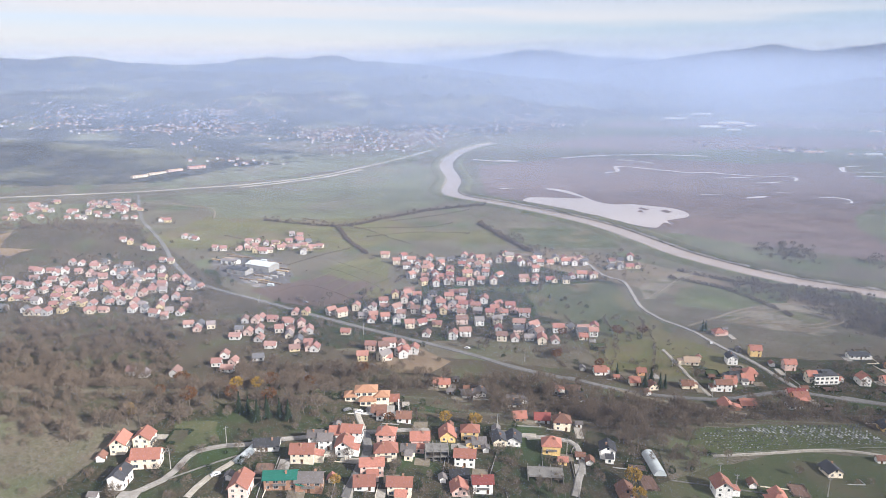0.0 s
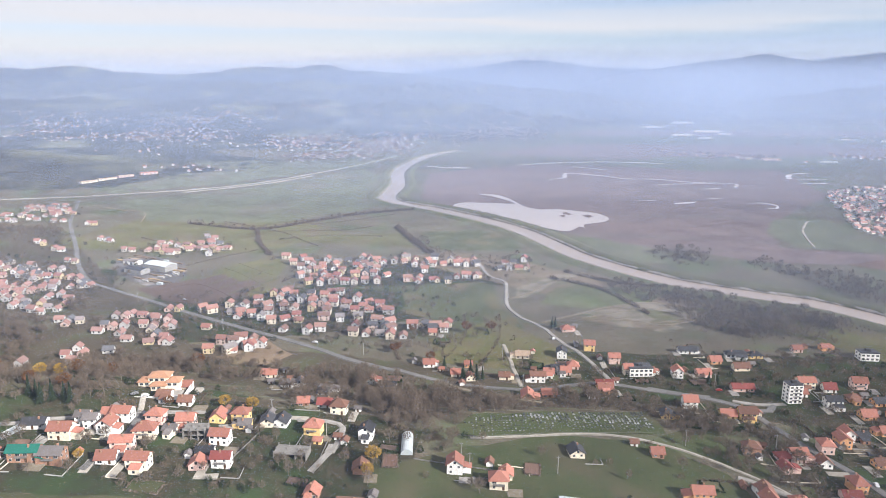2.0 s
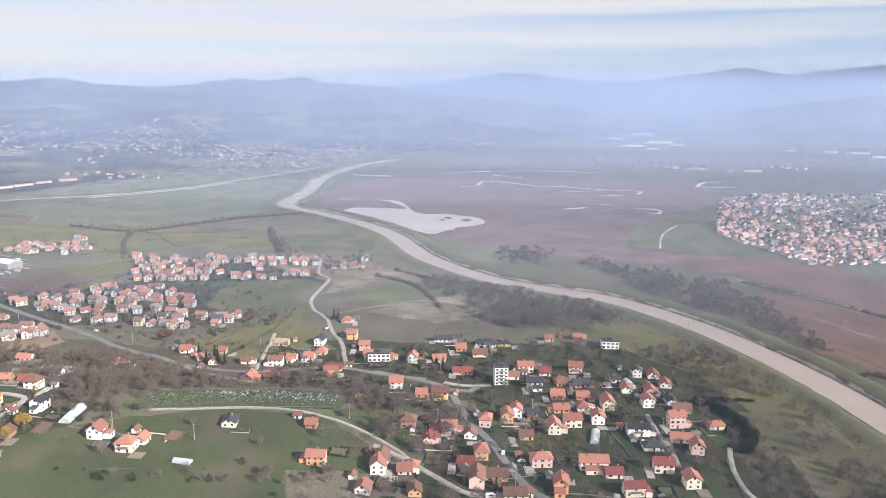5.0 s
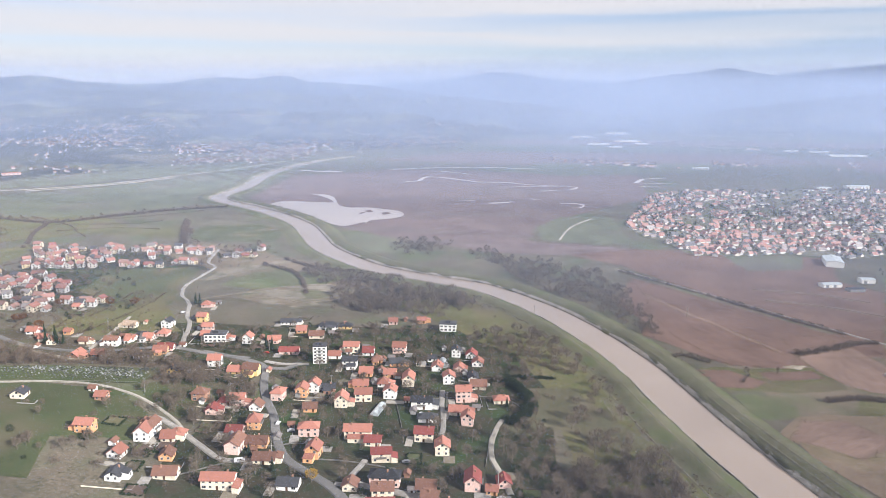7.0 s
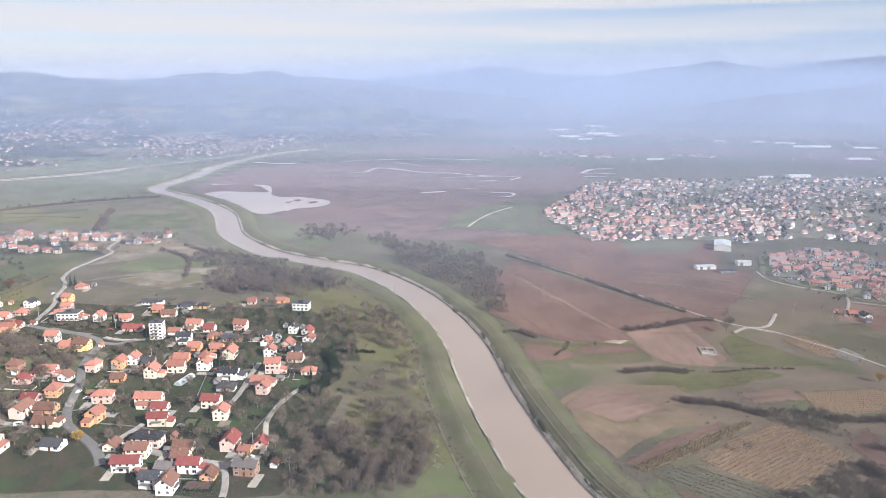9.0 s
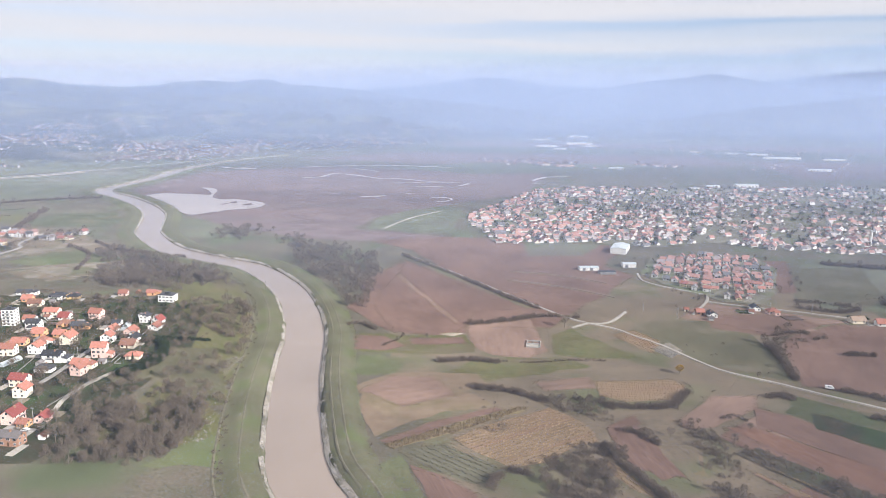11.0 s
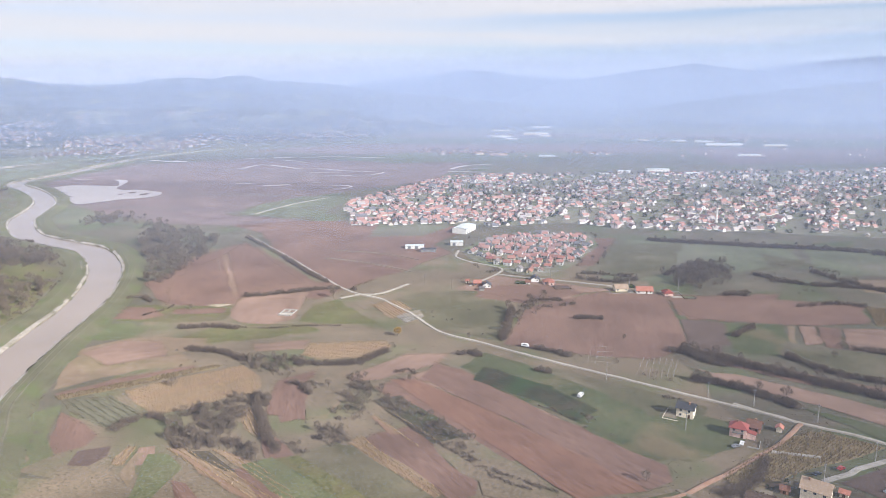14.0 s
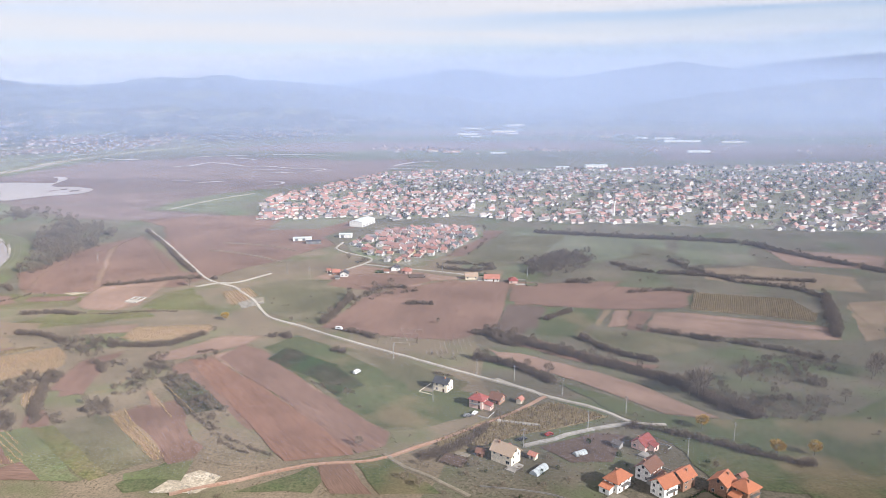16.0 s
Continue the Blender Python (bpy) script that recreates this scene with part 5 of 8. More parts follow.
def tree(kind, x, y, height, r=random.Random(5)):
    shapes, leaf_mat, label = KINDS[kind]
    i = r.randrange(len(shapes))
    if (kind, i) not in made_trees:
        made_trees[kind, i] = shape_meshes(shapes[i], "bark", leaf_mat)
    root = new({"fir": "conifer", "shrub": "shrub"}.get(kind, "tree"))
    root.matrix_basis = Matrix.LocRotScale((x, y, float(land(x, y)) - 0.1), Euler((0, 0, r.uniform(0, 6))), (height * r.uniform(0.9, 1.2), height * r.uniform(0.9, 1.2), height))
    tagged(root, label + " standing in grass", "tree", "trees", "thing")
    part("trunk", made_trees[kind, i][0], root)
    part("crown", made_trees[kind, i][1], root)


# ---- houses ----
def gable_walls(w, d, h, rise):
    a, b = w / 2, d / 2
    v = [(-a, -b, -1.5), (a, -b, -1.5), (a, b, -1.5), (-a, b, -1.5), (-a, -b, h), (a, -b, h), (a, b, h), (-a, b, h), (-a, 0, h + rise - 0.12), (a, 0, h + rise - 0.12)]
    return v, [(0, 1, 5, 4), (2, 3, 7, 6), (1, 2, 6, 9, 5), (3, 0, 4, 8, 7)]


def gable_roof(w, d, h, rise, over=0.7, thick=0.22):
    a, b = w / 2 + over, d / 2 + over
    low = h - rise * over / (d / 2)
    v = []
    for x in (-a, a):
        v += [(x, -b, low), (x, 0, h + rise), (x, b, low), (x, b, low + thick), (x, 0, h + rise + thick * 1.15), (x, -b, low + thick)]
    f = [(0, 1, 4, 5), (1, 2, 3, 4), (11, 10, 7, 6), (10, 9, 8, 7), (5, 4, 10, 11), (4, 3, 9, 10), (1, 0, 6, 7), (2, 1, 7, 8), (0, 5, 11, 6), (3, 2, 8, 9)]
    return v, f


def hip_roof(w, d, h, rise, over=0.7, thick=0.2):
    a, b, k = w / 2 + over, d / 2 + over, max(0.4, w / 2 - d / 2)
    low = h - rise * over / (d / 2)
    v = [(-a, -b, low), (a, -b, low), (a, b, low), (-a, b, low), (-a, -b, low + thick), (a, -b, low + thick), (a, b, low + thick), (-a, b, low + thick), (-k, 0, h + rise + thick), (k, 0, h + rise + thick)]
    f = [(3, 2, 1, 0), (0, 1, 5, 4), (1, 2, 6, 5), (2, 3, 7, 6), (3, 0, 4, 7), (4, 5, 9, 8), (6, 7, 8, 9), (5, 6, 9), (7, 4, 8)]
    return v, f


def window_mesh(w=1.2, h=1.3):
    outer = join(box(-w / 2, w / 2, -0.07, 0, -h / 2, h / 2))
    t = 0.1
    pane = box(-w / 2 + t, -t / 3, -0.085, -0.03, -h / 2 + t, h / 2 - t)
    pane2 = box(t / 3, w / 2 - t, -0.085, -0.03, -h / 2 + t, h / 2 - t)
    return mesh_data("window_frame", *outer, MATS["frame"]), mesh_data("pane", *join(pane, pane2), MATS["window"])


WINDOW = window_mesh()
WIDE_WINDOW = window_mesh(2.0, 1.5)
DARK_WINDOW = mesh_data("window", *join(box(-0.55, 0.55, -0.05, 0.02, -0.65, 0.65)), MATS["window"])
SIDE = {"front": 0, "right": 90, "back": 180, "left": -90}
ROOF_WORDS = {"r": "orange clay tile", "o": "bright orange tile", "m": "dark red tile", "b": "weathered brown tile", "d": "dark grey", "g": "grey sheet", "t": "tan sheet", "n": "green sheet"}
WALL_WORDS = {"w": "white rendered", "c": "cream rendered", "y": "yellow rendered", "o": "orange rendered", "p": "pale pink rendered", "g": "grey rendered", "k": "bare clay-block", "b": "brown"}
house_cache = {}


def house(x, y, turn, style, group, seed):
    roof, wall, storeys, width = style.split()
    storeys, w = int(storeys), float(width) * 0.76
    HOUSE_SPOTS.append((x, y, 4.5 + w * 0.25))
    r = random.Random(seed)
    d, h = (min(w, r.choice((6.3, 6.9, 7.4))), 2.45 * storeys + 0.35) if w > 4.5 else (w * 0.85, 2.3)
    rise = d / 2 * r.choice((0.62, 0.72, 0.8)) if roof not in "dg" else d / 2 * 0.6
    hip = w > 7 and r.random() < 0.22
    root = new("house" if w > 4.5 else "shed")
    root.matrix_basis = pose(x, y, float(land(x, y)) + 0.1, 0, 0, turn)
    tagged(root, "%s %s with a %s %s roof" % (WALL_WORDS[wall], ("single-storey house", "two-storey house", "three-storey house")[storeys - 1] if w > 4.5 else "small shed", ROOF_WORDS[roof], "hipped" if hip else "gabled"),
           "house" if w > 4.5 else "shed", group.replace("_", " "), "thing")
    key = (roof, wall, storeys, w, d, rise, hip)
    if key not in house_cache:
        if hip:
            b = box(-w / 2, w / 2, -d / 2, d / 2, -1.5, h)
            body = (b[0], b[1][2:])
        else:
            body = gable_walls(w, d, h, rise)
        house_cache[key] = (mesh_data("wall", *body, WALLS[wall]), mesh_data("roof", *(hip_roof if hip else gable_roof)(w, d, h, rise), ROOFS[roof]))
    part("wall", house_cache[key][0], root)
    top = part("roof", house_cache[key][1], root)
    if w > 4.5:
        cx, cy = r.uniform(-w * 0.3, w * 0.3), r.choice((-1, 1)) * d * r.uniform(0.08, 0.2)
        base = h + rise * (1 - abs(cy) / (d / 2)) - 0.4
        part("chimney", chimney_mesh, top, at=pose(cx, cy, base))
    if w <= 4.5:
        part("door", door_mesh, root, at=pose(0, -d / 2, 0))
        return
    for side in SIDE:
        if math.cos(radians(turn + SIDE[side])) < -0.6:
            continue   # blank walls towards the far hills
        length, off = (w, d / 2) if side in ("front", "back") else (d, w / 2)
        count = max(2, int(length / 2.9))
        for s in range(storeys):
            for i in range(count):
                if r.random() < 0.18 or (side == "back" and i % 2):
                    continue
                a = -length / 2 + length * (i + 0.5) / count
                m = pose(0, 0, 0, 0, 0, SIDE[side]) @ pose(a, -off, 0.5 + 1.05 + 2.55 * s)
                if s == 0 and side == "front" and i == count // 2:
                    part("door", door_mesh, root, at=m @ pose(0, 0, -1.5))
                    continue
                pair = WIDE_WINDOW if r.random() < 0.25 and side == "front" else WINDOW
                win = part("window", pair[0], root, at=m)
                part("pane", pair[1], win)
    if not hip and r.random() < 0.8:
        for s in (90, -90):
            part("attic_window", DARK_WINDOW, root, at=pose(0, 0, 0, 0, 0, s) @ pose(0, -w / 2, h + rise * 0.36))
    if w > 6.0 and r.random() < 0.45:
        aw, ad, ah = w * r.choice((0.5, 0.6)), r.choice((3.2, 4.0)), 2.5
        lean = [(-aw / 2, -ad, -1.5), (aw / 2, -ad, -1.5), (aw / 2, 0, -1.5), (-aw / 2, 0, -1.5), (-aw / 2, -ad, ah), (aw / 2, -ad, ah), (aw / 2, 0, ah + 0.9), (-aw / 2, 0, ah + 0.9)]
        m = pose(0, 0, 0, 0, 0, r.choice((0, 90, -90)))
        m = m @ pose(r.uniform(-0.15, 0.15) * w, -(d if abs(m[0][0]) > 0.5 else w) / 2, 0)
        wing = part("annex", mesh_data("annex", lean, [(0, 1, 5, 4), (1, 2, 6, 5), (3, 0, 4, 7), (2, 3, 7, 6)], WALLS[wall]), root, at=m)
        slab = [(x * 1.1, y + (-0.35 if y < 0 else 0), z + k) for k in (0.0, 0.16) for x, y, z in lean[4:]]
        part("annex_roof", mesh_data("annex_roof", slab, [(3, 2, 1, 0), (4, 5, 6, 7), (0, 1, 5, 4), (1, 2, 6, 5), (2, 3, 7, 6), (3, 0, 4, 7)], ROOFS[roof]), wing)
        part("window", DARK_WINDOW, wing, at=pose(0, -ad, 1.3))
    if storeys > 1 and r.random() < 0.6:
        b = part("balcony", balcony_mesh, root, at=pose(0, 0, 0, 0, 0, r.choice((0, 0, 90))) @ pose(0, -d / 2, 2.55 + 0.45))
        part("railing", railing_mesh, b)


chimney_mesh = mesh_data("chimney", *join(box(-0.35, 0.35, -0.35, 0.35, -0.6, 1.5), box(-0.45, 0.45, -0.45, 0.45, 1.5, 1.62)), WALLS["k"])
door_mesh = mesh_data("door", *join(box(-0.55, 0.55, -0.06, 0.02, 0.0, 2.1)), MATS["door"])
balcony_mesh = mesh_data("balcony", *join(box(-2.6, 2.6, -1.4, 0, -0.16, 0)), MATS["bareconcrete"])
railing_mesh = mesh_data("railing", *join(box(-2.6, 2.6, -1.42, -1.36, 0.85, 0.95), *[box(-2.6 + 0.4 * i - 0.03, -2.6 + 0.4 * i + 0.03, -1.41, -1.37, 0, 0.9) for i in range(14)]), MATS["metal"])


YARDS = [mesh_data("yard", *box(-w / 2, w / 2, -d / 2, d / 2, -0.9, 0.0), MATS[m]) for w, d, m in ((5, 8, "concrete"), (4, 11, "gravel"), (7, 6, "dirt"))]


PLOTS = []


def houses(group, rows):
    for i, (x, y, turn, style) in enumerate(rows):
        house(x, y, turn, style, group, hash_of(x, y))
        r = random.Random(hash_of(y, x))
        a = radians(turn)
        if r.random() < 0.55:
            o, q = r.choice((-1, 1)) * r.uniform(6.5, 8.5), r.uniform(-7, -3)
            yard = new("yard", YARDS[r.randrange(3)])
            px, py = x + math.cos(a) * o - math.sin(a) * q, y + math.sin(a) * o + math.cos(a) * q
            yard.matrix_basis = pose(px, py, float(land(px, py)) + 0.45, 0, 0, turn)
            tagged(yard, "small paved yard beside a house", "yard", "paved yards", "structure")
        if r.random() < 0.75 and len(PLOTS) < 170:
            o, q, w, d = r.choice((-1, 1)) * r.uniform(7, 10), r.choice((-1, 1)) * r.uniform(9, 15), r.uniform(6, 14), r.uniform(6, 11)
            plot = [(x + math.cos(a) * (o + i * w / 2) - math.sin(a) * (q + j * d / 2), y + math.sin(a) * (o + i * w / 2) + math.cos(a) * (q + j * d / 2)) for i, j in ((-1, -1), (1, -1), (1, 1), (-1, 1))]
            if len(off_roads(np.array(plot + [(sum(k[0] for k in plot) / 4, sum(k[1] for k in plot) / 4)]), True)) == 5:
                PLOTS.append((plot, r.choice(("soil", "wetsoil", "green", "greendark", "wetsoil", "scrubland"))))
        if r.random() < 0.6:
            hw, hd, gap = r.uniform(8.5, 11), r.uniform(9, 12), r.choice((0.2, -0.4, 0.5))
            line = [(gap * hw, -hd), (hw, -hd), (hw, hd * r.uniform(-0.4, 1.0))]
            line = [(p * k, q) for k in (r.choice((-1, 1)),) for p, q in line]
            rim = [(x + math.cos(a) * p - math.sin(a) * q, y + math.sin(a) * p + math.cos(a) * q) for p, q in line]
            rim = np.concatenate([np.linspace(u, v, 5)[:-1] for u, v in zip(np.array(rim[:-1]), np.array(rim[1:]))] + [np.array(rim[-1:])])
            if len(off_roads(rim)) == len(rim):
                fv, ff = ribbon(rim, [(-0.08, -0.6), (-0.08, 0.55), (0.08, 0.55), (0.08, -0.6)], land)
                tone = r.choice(("g", "g", "g", "c"))
                tagged(new("garden_wall", mesh_data("garden_wall", fv, ff, WALLS[tone])), "low %s wall at a corner of a house garden" % {"g": "grey", "c": "cream"}[tone], "wall", "garden walls", "thing")
        if r.random() < 0.45:
            o, q = r.choice((-1, 1)) * r.uniform(8, 11), r.uniform(5, 9)
            house(x + math.cos(a) * o - math.sin(a) * q, y + math.sin(a) * o + math.cos(a) * q, turn + r.choice((0, 90)), r.choice(("b w 1 5", "r c 1 4", "g g 1 5", "b k 1 4", "g w 1 4")), group, hash_of(y, x))


def hash_of(x, y):
    return int(x * 31 + y * 17) % 100003


SMALL = []
for w, d, s in ((6.8, 5.7, 1), (7.2, 6, 2), (8.4, 6.2, 2), (6.6, 5.9, 2), (7.8, 5.7, 1), (9.0, 6.4, 2)):
    h = 2.25 * s + 0.5
    SMALL.append((w, d, h, mesh_data("wall", *gable_walls(w, d, h, d * 0.36), PLASTER_EACH), mesh_data("roof", *gable_roof(w, d, h, d * 0.36), TILE_EACH)))


def small_house(x, y, turn, group, r, windows=True, size=1.0):
    w, d, h, wall, roof = SMALL[r.randrange(len(SMALL))]
    root = new("house", wall)
    root.matrix_basis = pose(x, y, float(land(x, y)), 0, 0, turn) @ Matrix.Scale(size, 4)
    tagged(root, "%s house with a pitched tile roof in the %s" % ("two-storey" if h > 4 else "single-storey", group.replace("_", " ")), "house", group.replace("_", " "), "thing")
    part("roof", roof, root)
    for s in range(2 if h > 4 else 1):
        for a in (-w * 0.28, w * 0.28):
            part("window", DARK_WINDOW, root, at=pose(a, -d / 2, 1.75 + 2.3 * s))
        if windows:
            for side in (90, -90):
                part("window", DARK_WINDOW, root, at=pose(0, 0, 0, 0, 0, side) @ pose(0, -w / 2, 1.75 + 2.3 * s))


def small_houses(group, rows):
    r = random.Random(len(group))
    share = 0.65 if group in ("west_village", "north_village", "lower_village") else 0.4
    rows = rows + [(x + r.choice((-1, 1)) * r.uniform(8.5, 11), y + r.uniform(-7, 7)) for x, y in rows if r.random() < share]
    village_greenery(group, rows)
    if group in ("west_village", "lower_village", "north_village"):
        settlement(group, "white and cream houses with red tile roofs in a village", [(x, y, radians(r.choice((0, 90)) + r.uniform(-15, 15)), r.uniform(5.6, 9.2), r.uniform(5, 6.2), r.uniform(2.3, 4.4)) for x, y in rows], PLASTER_DULL)
        return
    for x, y in rows:
        small_house(x, y, r.choice((0, 0, 90, 90, 45)) + r.uniform(-12, 12), group, r)


def village_greenery(group, rows):
    """Hedges, fruit trees and shrubs in the gardens of a village seen from afar."""
    r = np.random.default_rng(len(rows))
    at = np.array(rows, float)
    p = np.repeat(at, 6, axis=0) + r.normal(0, 11, (len(at) * 6, 2))
    s = at[:, None, :] - p[None]
    p = off_roads(p[(np.hypot(s[..., 0], s[..., 1]) > 6.5).all(0)])
    many(FAR_BUSH, dressed(p[::2], r, 2.0, 5.5), "garden_shrubs", "leafless shrubs and fruit trees between village houses", "bark", "twig", "shrubs")
    many(FAR_BUSH, dressed(p[1::3], r, 1.8, 4.5), "garden_evergreens", "dark evergreen shrubs between village houses", "bark", "hedge", "shrubs")


def settlement(name, label, rows, plaster=PLASTER_MIX, tiles=None):
    """Houses too far off to tell apart, joined into walls and roofs: x, y, turn, width, depth, height."""
    WV, WF, RV, RF, QV, QF = [], [], [], [], [], []
    for x, y, turn, w, d, h in rows:
        z = float(land(x, y))
        for (vv, ff), V, F in ((gable_walls(w, d, h, d * 0.4), WV, WF), (gable_roof(w, d, h, d * 0.4, 0.5), RV, RF)):
            k = len(V) * len(vv)
            V.append(rotated(np.array(vv), turn) + (x, y, z))
            F += [tuple(i + k for i in q) for q in ff]
        for a, o, ang in ((-w * 0.27, d / 2, 0), (w * 0.27, d / 2, 0), (0, w / 2, 1.571), (0, w / 2, -1.571)):
            for s in range(2 if h > 4.4 else 1):
                k = len(QV) * 4
                vv, ff = [(a + dx, -o - 0.05, 1.1 + dz + 2.6 * s) for dx, dz in ((-0.6, 0), (0.6, 0), (0.6, 1.3), (-0.6, 1.3))], [(0, 1, 2, 3)]
                QV.append(rotated(rotated(np.array(vv), ang), turn) + (x, y, z))
                F_ = [tuple(i + k for i in q) for q in ff]
                QF += F_
    root = tagged(new(name), label, "houses", kind="stuff")
    if y < 1500:
        part("window", mesh_data("window", np.concatenate(QV), QF, MATS["window"]), root)
    part("wall", mesh_data("wall", np.concatenate(WV), WF, plaster), root)
    part("roof", mesh_data("roof", np.concatenate(RV), RF, tiles or TILE_MIX), root)


# ---- woods and hedgerows ----
wood(0.020, [(-153, 450), (-109, 461), (-57, 453), (-16, 449), (26, 435), (57, 433), (89, 428), (90, 405), (59, 403), (5, 421), (-36, 408), (-60, 435), (-95, 426), (-100, 350)])
wood(0.010, [(1055, 516), (1100, 556), (1124, 533), (1099, 477), (1052, 470)])
wood(0.020, [(901, 368), (913, 408), (937, 425), (937, 405), (915, 382), (905, 356)])
wood(0.017, [(-354, 537), (-220, 543), (-194, 509), (-187, 466), (-163, 353), (-146, 309), (-148, 293), (-198, 292)])
wood(0.018, [(-163, 353), (-135, 438), (-84, 450), (-38, 446), (-50, 422), (-59, 359), (-60, 324), (-91, 322), (-111, 324), (-127, 306), (-144, 309)])
wood(0.022, [(69, 394), (109, 413), (150, 398), (209, 402), (253, 386), (271, 363), (282, 344), (267, 331), (248, 345), (241, 374), (182, 372), (138, 345), (128, 327), (132, 304), (110, 308), (84, 330)])
wood(0.016, [(331, 660), (385, 673), (437, 634), (472, 557), (473, 530), (404, 528), (354, 512), (324, 525), (322, 570)])
wood(0.020, [(476, 239), (495, 257), (536, 268), (546, 240), (539, 209), (527, 200), (485, 199), (475, 217)])
wood(0.008, [(455, 289), (500, 314), (516, 360), (530, 381), (548, 307), (552, 265), (524, 264), (486, 244), (464, 250)])
wood(0.016, [(485, 726), (535, 710), (579, 673), (600, 586), (600, 508), (599, 461), (582, 458), (562, 484), (538, 564), (492, 649)])
wood(0.014, [(460, 451), (507, 475), (528, 429), (530, 360), (488, 403)])
wood(0.014, [(268, 665), (354, 668), (440, 597), (458, 556), (427, 500), (354, 514)])
wood(0.006, [(-572, 888), (-406, 910), (-331, 832), (-341, 789), (-406, 815), (-480, 827), (-508, 785)])
wood(0.020, [(-228, 589), (-206, 597), (-192, 560), (-210, 553)])
wood(0.016, [(15, 421), (45, 431), (79, 413), (110, 395), (131, 356), (132, 331), (108, 328), (80, 346), (38, 354), (18, 385)])
wood(0.006, [(82, 858), (114, 788), (138, 776), (203, 777), (240, 730), (191, 729), (111, 762)])
wood(0.012, [(365, 813), (436, 810), (419, 763), (356, 761)])
wood(0.010, [(357, 774), (412, 777), (413, 740), (374, 738)])
wood(0.010, [(460, 764), (500, 751), (483, 693), (446, 733)])
wood(0.045, [(729, 285), (746, 295), (765, 294), (767, 272), (761, 256), (751, 263), (739, 271)])
wood(0.030, [(1074, 536), (1130, 553), (1069, 466), (1044, 472)])
wood(0.024, [(1165, 266), (1196, 274), (1222, 265), (1197, 223), (1170, 223), (1153, 238)])
wood(0.020, [(1132, 206), (1161, 217), (1189, 209), (1171, 178), (1143, 182)])
wood(0.020, [(1109, 223), (1140, 224), (1141, 189), (1123, 192)])
hedge(4.0, [(688, 303), (710, 298), (729, 286)])
hedge(3.0, [(666, 345), (687, 349), (704, 345)])
hedge(2.5, [(703, 350), (727, 347), (750, 353), (777, 354)])
hedge(3.0, [(592, 416), (601, 423), (615, 409)])
hedge(2.5, [(625, 374), (634, 388), (637, 399)])
hedge(2.5, [(682, 427), (709, 437), (733, 450)])
hedge(4.0, [(765, 280), (784, 280), (802, 284), (816, 303)])
hedge(5.0, [(903, 395), (899, 363), (893, 330)])
hedge(5.0, [(918, 417), (933, 425), (944, 423)])
hedge(3.0, [(944, 409), (954, 415)])
hedge(4.0, [(950, 376), (959, 378), (968, 376)])
hedge(3.0, [(864, 299), (872, 303), (876, 297)])
hedge(3.0, [(911, 274), (918, 271)])
hedge(2.5, [(907, 224), (915, 218), (919, 214)])
hedge(2.5, [(826, 269), (834, 273), (838, 267)])
hedge(3.0, [(914, 312), (925, 306), (933, 299)])
hedge(4.0, [(978, 513), (997, 510), (1019, 501)])
hedge(3.0, [(1011, 313), (1016, 295), (1029, 284)])
hedge(3.0, [(1083, 443), (1106, 452)])
hedge(2.5, [(774, 242), (778, 253), (783, 243)])
hedge(10.0, [(1008, 309), (1027, 297), (1058, 272), (1086, 250), (1111, 229), (1127, 202), (1140, 186)])
hedge(6.0, [(1001, 263), (1021, 253), (1035, 239), (1043, 228)])
hedge(4.0, [(1072, 302), (1087, 276), (1110, 260)])
hedge(5.0, [(1195, 527), (1207, 487), (1231, 448), (1268, 427), (1281, 401)])
hedge(6.0, [(1281, 398), (1263, 355), (1243, 307)])
hedge(4.0, [(1082, 447), (1100, 442)])
hedge(3.0, [(1116, 319), (1137, 310), (1153, 301)])
hedge(3.0, [(1053, 340), (1073, 360)])
hedge(3.0, [(1153, 301), (1186, 287), (1213, 266)])
hedge(4.0, [(1130, 413), (1164, 421), (1179, 413)])
hedge(2.5, [(977, 238), (986, 235)])
hedge(2.5, [(923, 220), (933, 209)])
hedge(3.0, [(1075, 173), (1089, 169), (1110, 157), (1129, 145), (1145, 138)])
hedge(3.0, [(975, 140), (994, 153), (1011, 184)])
wood(0.075, [(716, 203), (724, 217), (745, 232), (759, 234), (764, 220), (754, 211), (753, 193), (754, 176), (735, 170), (723, 181)])
wood(0.075, [(749, 180), (757, 185), (775, 164), (774, 159), (767, 163)])
wood(0.060, [(792, 198), (805, 195), (813, 184), (805, 177), (796, 185)])
wood(0.035, [(800, 268), (810, 260), (817, 236), (814, 208), (804, 201), (798, 207), (801, 228), (798, 251)])
wood(0.030, [(777, 182), (792, 177), (795, 169), (783, 170)])
wood(0.022, [(815, 244), (829, 236), (861, 196), (880, 175), (877, 168), (856, 184), (828, 214)])
hedge(4.0, [(753, 232), (763, 206), (773, 182), (780, 172)])
hedge(3.0, [(769, 250), (776, 246), (781, 235)])
hedge(3.0, [(694, 189), (701, 204), (713, 203)])
hedge(2.5, [(842, 197), (864, 172), (883, 150), (895, 143)])
hedge(2.5, [(867, 172), (882, 156), (906, 141)])
wood(0.020, [(250, 364), (282, 366), (314, 344), (315, 313), (287, 318), (268, 335)])
wood(0.012, [(242, 329), (277, 319), (306, 301), (310, 269), (296, 269), (270, 297)])
wood(0.010, [(297, 265), (311, 284), (325, 250), (317, 232)])
wood(0.030, [(476, 239), (496, 256), (525, 263), (546, 246), (539, 214), (515, 198), (489, 203)])
hedge(2.0, [(-192, 961), (-140, 925), (-98, 892), (-65, 848), (-40, 819)])
